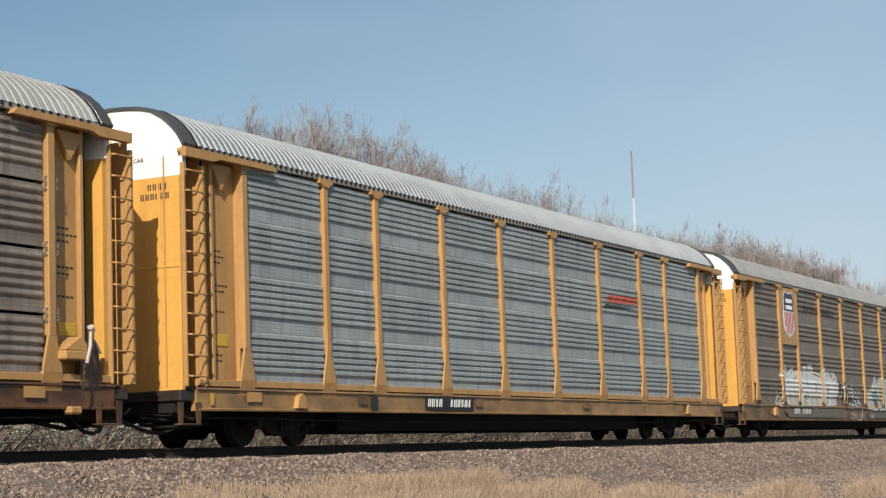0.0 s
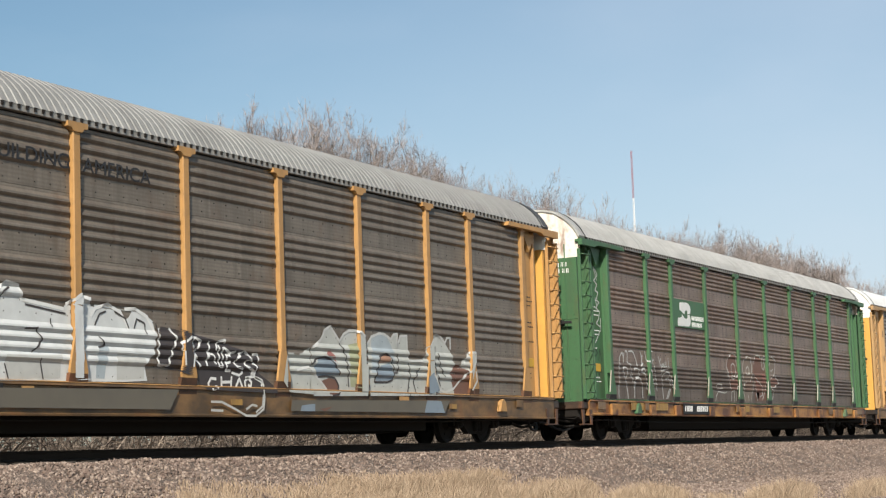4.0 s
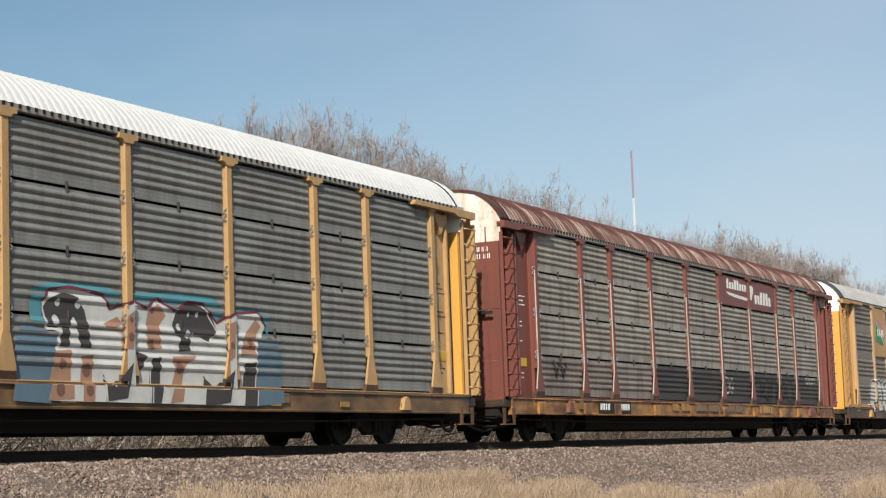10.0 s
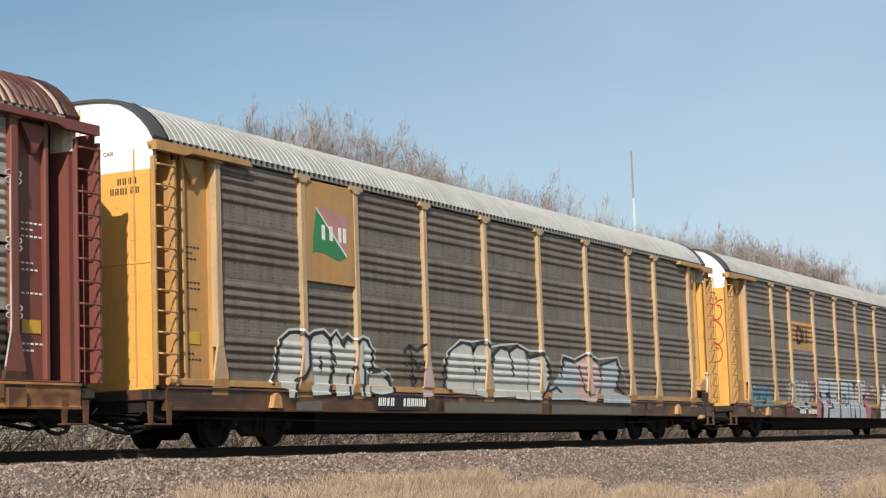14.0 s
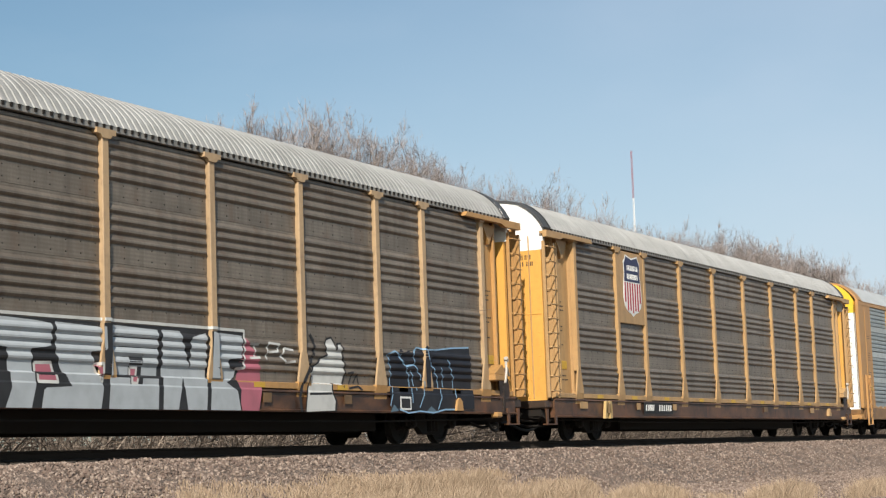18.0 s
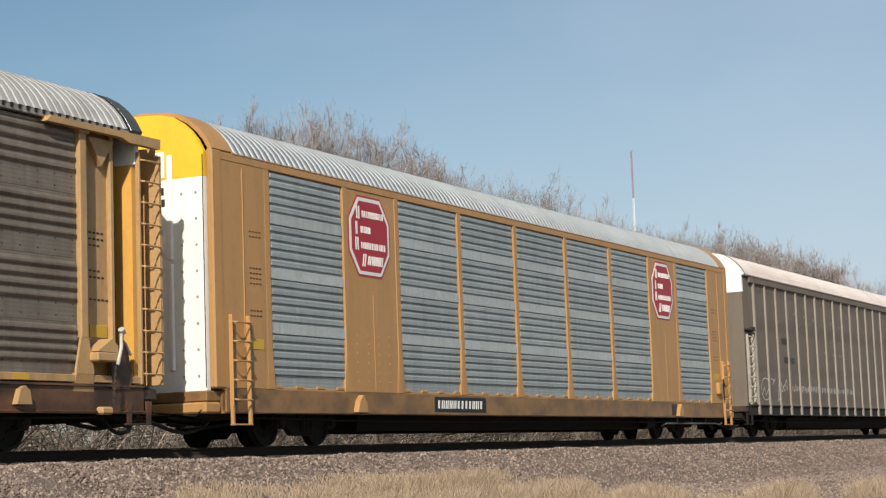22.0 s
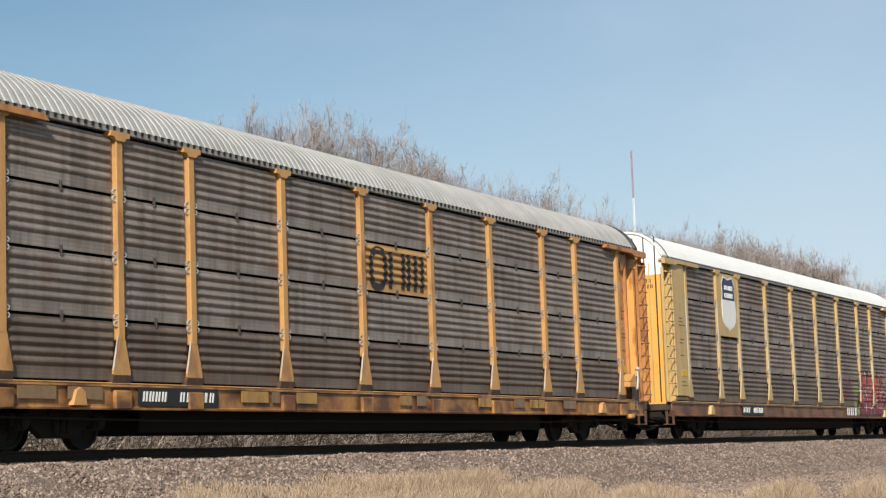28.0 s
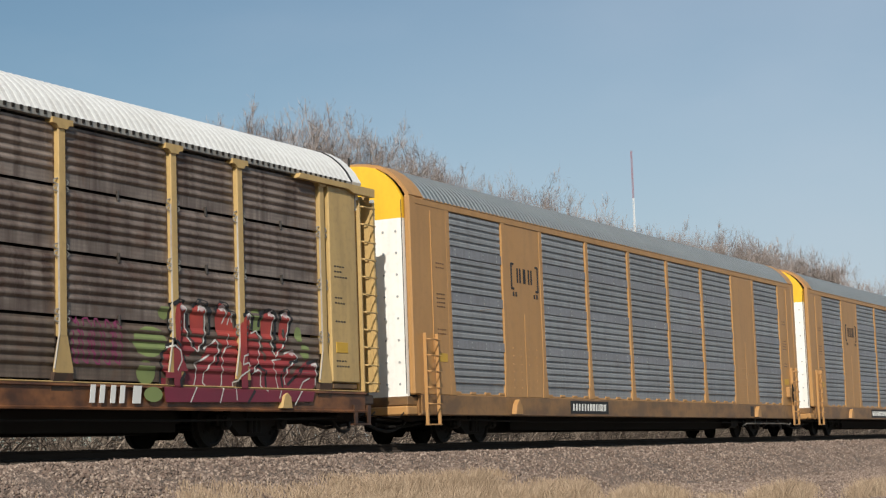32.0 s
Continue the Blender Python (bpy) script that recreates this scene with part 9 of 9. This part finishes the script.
# pale yellow car: shield plate, red graffiti
c, s = cars[12], SPECS[12]
bay_plate(c, YELLOW_PALE)
shield(c, -8.1, 4.05, 0.94, PLATE_Y, stripes=False)
for x, z, w, h in ((6.5, 1.7, 0.9, 0.5), (6.4, 1.2, 0.5, 0.4), (6.9, 2.2, 0.3, 0.25), (11.2, 1.7, 0.3, 0.3), (11.5, 1.35, 0.35, 0.3), (11.0, 2.0, 0.25, 0.3), (9.6, 2.2, 0.4, 0.4), (6.5, 0.85, 0.5, 0.25)):
    paint_fill(c, s, rounded(x, z, w, h, 14, 2.0), SP_LIME)
paint_fill(c, s, [(6.79, 0.93), (6.85, 1.48), (6.96, 1.62), (7.13, 1.68), (7.24, 1.63), (7.34, 1.41), (7.46, 1.22), (7.71, 1.28), (7.87, 1.42), (8.13, 1.72), (8.33, 1.79), (8.42, 1.58), (8.54, 1.64), (8.64, 1.83), (8.81, 1.94), (9.08, 2.15), (9.19, 1.96), (9.3, 1.86), (9.42, 1.97), (9.6, 1.97), (9.72, 1.68), (9.85, 1.48), (10.04, 1.57), (10.41, 1.6), (10.65, 1.69), (10.84, 1.67), (10.89, 1.52), (10.63, 1.3), (10.68, 1.25), (10.98, 1.41), (11.28, 1.53), (11.57, 1.48), (11.59, 1.12), (11.45, 1.01), (11.34, 0.78), (6.83, 0.73)], SP_REDFADE, lift=0.002)
paint_fill(c, s, [(7.12, 1.77), (7.1, 2.14), (7.15, 2.33), (7.31, 2.38), (7.47, 2.35), (7.49, 2.07), (7.57, 1.88), (7.72, 1.61), (7.55, 1.49), (7.35, 1.55)], SP_REDFADE, lift=0.004)
paint_fill(c, s, [(7.62, 2.17), (7.69, 2.34), (7.86, 2.37), (8.02, 2.33), (8.01, 2.0), (7.93, 1.76), (7.76, 1.56), (7.64, 1.79)], SP_REDFADE, lift=0.004)
paint_fill(c, s, [(8.35, 2.35), (8.45, 2.44), (8.61, 2.4), (8.62, 2.22), (8.74, 2.3), (8.86, 2.23), (8.91, 1.94), (8.98, 1.85), (8.63, 1.64), (8.38, 1.82), (8.36, 2.11)], SP_REDFADE, lift=0.004)
paint_fill(c, s, [(9.1, 2.15), (9.17, 2.25), (9.31, 2.29), (9.43, 2.21), (9.39, 1.96), (9.44, 1.87), (9.65, 1.78), (9.71, 1.48), (9.14, 1.36), (8.97, 1.46), (9.05, 1.85)], SP_REDFADE, lift=0.004)
paint_fill(c, s, [(9.76, 2.18), (9.85, 2.33), (10.04, 2.37), (10.15, 2.28), (10.1, 2.0), (10.01, 1.79), (10.12, 1.59), (9.95, 1.49), (9.77, 1.73)], SP_REDFADE, lift=0.004)
paint_fill(c, s, [(10.39, 2.21), (10.45, 2.37), (10.6, 2.41), (10.71, 2.31), (10.66, 2.02), (10.52, 1.76), (10.23, 1.58), (10.18, 1.7), (10.32, 1.9)], SP_REDFADE, lift=0.004)
paint_line(c, s, [[(7.54, 2.21), (7.53, 1.87), (7.75, 1.62)], [(8.19, 2.36), (8.18, 2.01), (7.91, 1.63)], [(7.12, 1.63), (7.01, 1.92), (7.05, 2.33), (7.27, 2.42), (7.45, 2.39)], [(7.67, 2.33), (7.87, 2.45), (8.09, 2.41), (8.15, 2.2)], [(8.32, 2.29), (8.49, 2.45), (8.69, 2.42), (8.76, 2.31), (8.92, 2.28), (8.98, 2.05)], [(9.1, 2.25), (9.31, 2.34), (9.51, 2.23), (9.47, 2.04)], [(9.69, 2.09), (9.73, 2.33), (9.99, 2.4), (10.24, 2.35), (10.23, 2.07), (10.14, 1.79), (10.21, 1.67)], [(10.35, 2.24), (10.39, 2.38), (10.62, 2.43), (10.76, 2.3), (10.67, 2.05), (10.47, 1.78)]], 0.075, SP_BLACK, lift=0.006)
paint_line(c, s, [[(7.4, 1.53), (7.45, 1.31), (7.23, 1.09), (7.25, 0.98)], [(8.35, 1.38), (8.46, 1.61)], [(6.77, 0.97), (6.78, 1.48), (6.94, 1.64), (7.15, 1.73), (7.34, 1.6)], [(9.37, 1.21), (9.62, 1.41), (9.87, 1.3), (9.89, 0.99)], [(10.44, 1.04), (10.38, 1.27), (10.68, 1.48), (10.95, 1.53)], [(10.59, 1.08), (11.3, 1.5), (11.61, 1.55), (11.63, 1.14)], [(9.21, 0.74), (9.46, 0.98)]], 0.06, SP_BLACK, lift=0.006)
paint_line(c, s, [[(7.26, 2.25), (7.36, 2.34), (7.48, 2.31), (7.46, 1.98), (7.56, 1.76), (7.78, 1.58)], [(7.8, 2.26), (7.9, 2.36), (8.03, 2.33), (8.05, 2.08), (7.98, 1.78), (7.78, 1.58)], [(6.91, 1.62), (7.09, 1.66), (7.24, 1.58), (7.27, 1.42), (7.14, 1.25)], [(8.49, 2.31), (8.62, 2.38), (8.65, 2.23), (8.55, 2.09)], [(8.71, 2.08), (8.82, 2.28), (8.85, 2.12)], [(7.97, 1.63), (8.34, 1.81), (8.43, 1.64), (8.22, 1.41), (7.99, 1.25), (7.95, 1.07), (8.08, 0.99)], [(8.16, 1.54), (7.71, 1.39), (7.76, 1.17), (7.69, 0.99), (7.5, 0.73)], [(8.71, 1.92), (8.67, 1.69), (8.53, 1.59), (8.51, 1.08), (8.36, 0.73)], [(8.8, 1.72), (8.63, 1.67)], [(9.2, 2.22), (9.38, 2.31), (9.44, 2.15)]], 0.028, SP_WHITE, lift=0.009)
paint_line(c, s, [[(9.43, 1.96), (9.61, 2.02), (9.71, 1.89), (9.62, 1.45), (9.44, 1.25)], [(9.31, 1.6), (9.1, 1.55), (9.06, 1.4), (9.24, 1.44), (9.3, 1.33), (8.99, 1.2), (8.84, 1.08), (8.87, 0.78)], [(9.48, 1.29), (9.62, 1.33), (9.72, 1.26), (9.71, 1.06), (9.85, 0.95)], [(9.98, 2.3), (10.1, 2.39), (10.17, 2.31), (10.08, 1.98), (10.07, 1.78), (10.17, 1.59)], [(10.42, 2.32), (10.54, 2.39), (10.68, 2.3), (10.64, 2.05), (10.47, 1.8), (10.17, 1.57)], [(10.39, 1.54), (10.09, 1.51), (10.19, 1.27), (10.29, 0.99), (10.21, 0.83)], [(10.47, 1.64), (10.77, 1.71), (10.92, 1.57), (10.61, 1.4), (10.48, 1.2), (10.52, 1.08)], [(11.37, 1.46), (11.57, 1.49), (11.55, 1.1)], [(11.36, 1.22), (11.13, 1.15), (10.96, 0.96), (10.72, 0.72)]], 0.028, SP_WHITE, lift=0.009)
for x, z in [(7.39, 2.31), (7.92, 2.32), (8.54, 2.36), (9.3, 2.24), (10.08, 2.34), (10.56, 2.34), (10.73, 1.67), (11.49, 1.49)]:
    paint_fill(c, s, rounded(x, z, 0.17, 0.13, 12, 2.0), SP_SHINE, lift=0.008)
glyph_bars(c, 4.85, 0.70, 1.5, 0.28, 3, LETTER_WHITE, -1.552, "sign_marking", slant=0.15, seed=6)
scrawl(c, s, 4.5, 5.8, 1.3, 2.0, 5, SP_MAGENTA, 9, 0.03)
paint_line(c, s, [[(1.55, 1.75), (1.75, 1.75)], [(1.55, 1.6), (1.8, 1.6)], [(1.6, 1.45), (1.7, 1.45)]], 0.07, SP_SILVER)

# newer cars with bracketed dark sign
for k in (13, 14):
    c = cars[k]
    for q in (-1, 1):
        x = -8.05 + q * 0.72
        part("sign_bracket", Shape().box(x - 0.03, x + 0.03, -SIDE - 0.002, -SIDE + 0.02, 3.46, 4.06, 0.006).box(x, x - q * 0.13, -SIDE - 0.002, -SIDE + 0.02, 4.02, 4.07, 0.006).box(x, x - q * 0.13, -SIDE - 0.002, -SIDE + 0.02, 3.45, 3.5, 0.006), LETTER_BLACK, c)
        for j in range(2):
            flat(c, rect(x - q * 0.15 - 0.1 + 0.14 * j, x - q * 0.15 - 0.02 + 0.14 * j, 3.30, 3.40), LETTER_BLACK, -SIDE + 0.004, "sign_block")
    glyph_bars(c, -8.5, 3.62, 0.92, 0.34, 3, LETTER_BLACK, -SIDE + 0.002, "sign_marking", seed=k)
    flat(c, rect(8.3, 8.6, 0.62, 0.93), LETTER_BLACK, -SIDE - 0.002, "notice_board")


def motions():
    """The train runs past, its wheels turning."""
    times = [0.5 * k for k in range(65)]
    for i, car in cars.items():
        walk(car, [(t, pose(car_x(i) - gone(t), TRACK_Y, 0)) for t in times])
    turns = [k / 30 for k in range(961)]
    for w, wx in wheels:
        walk(w, [(t, pose(wx, 0, WHEEL_R, 0, -math.degrees(gone(t) / WHEEL_R), 0)) for t in turns])


motions()
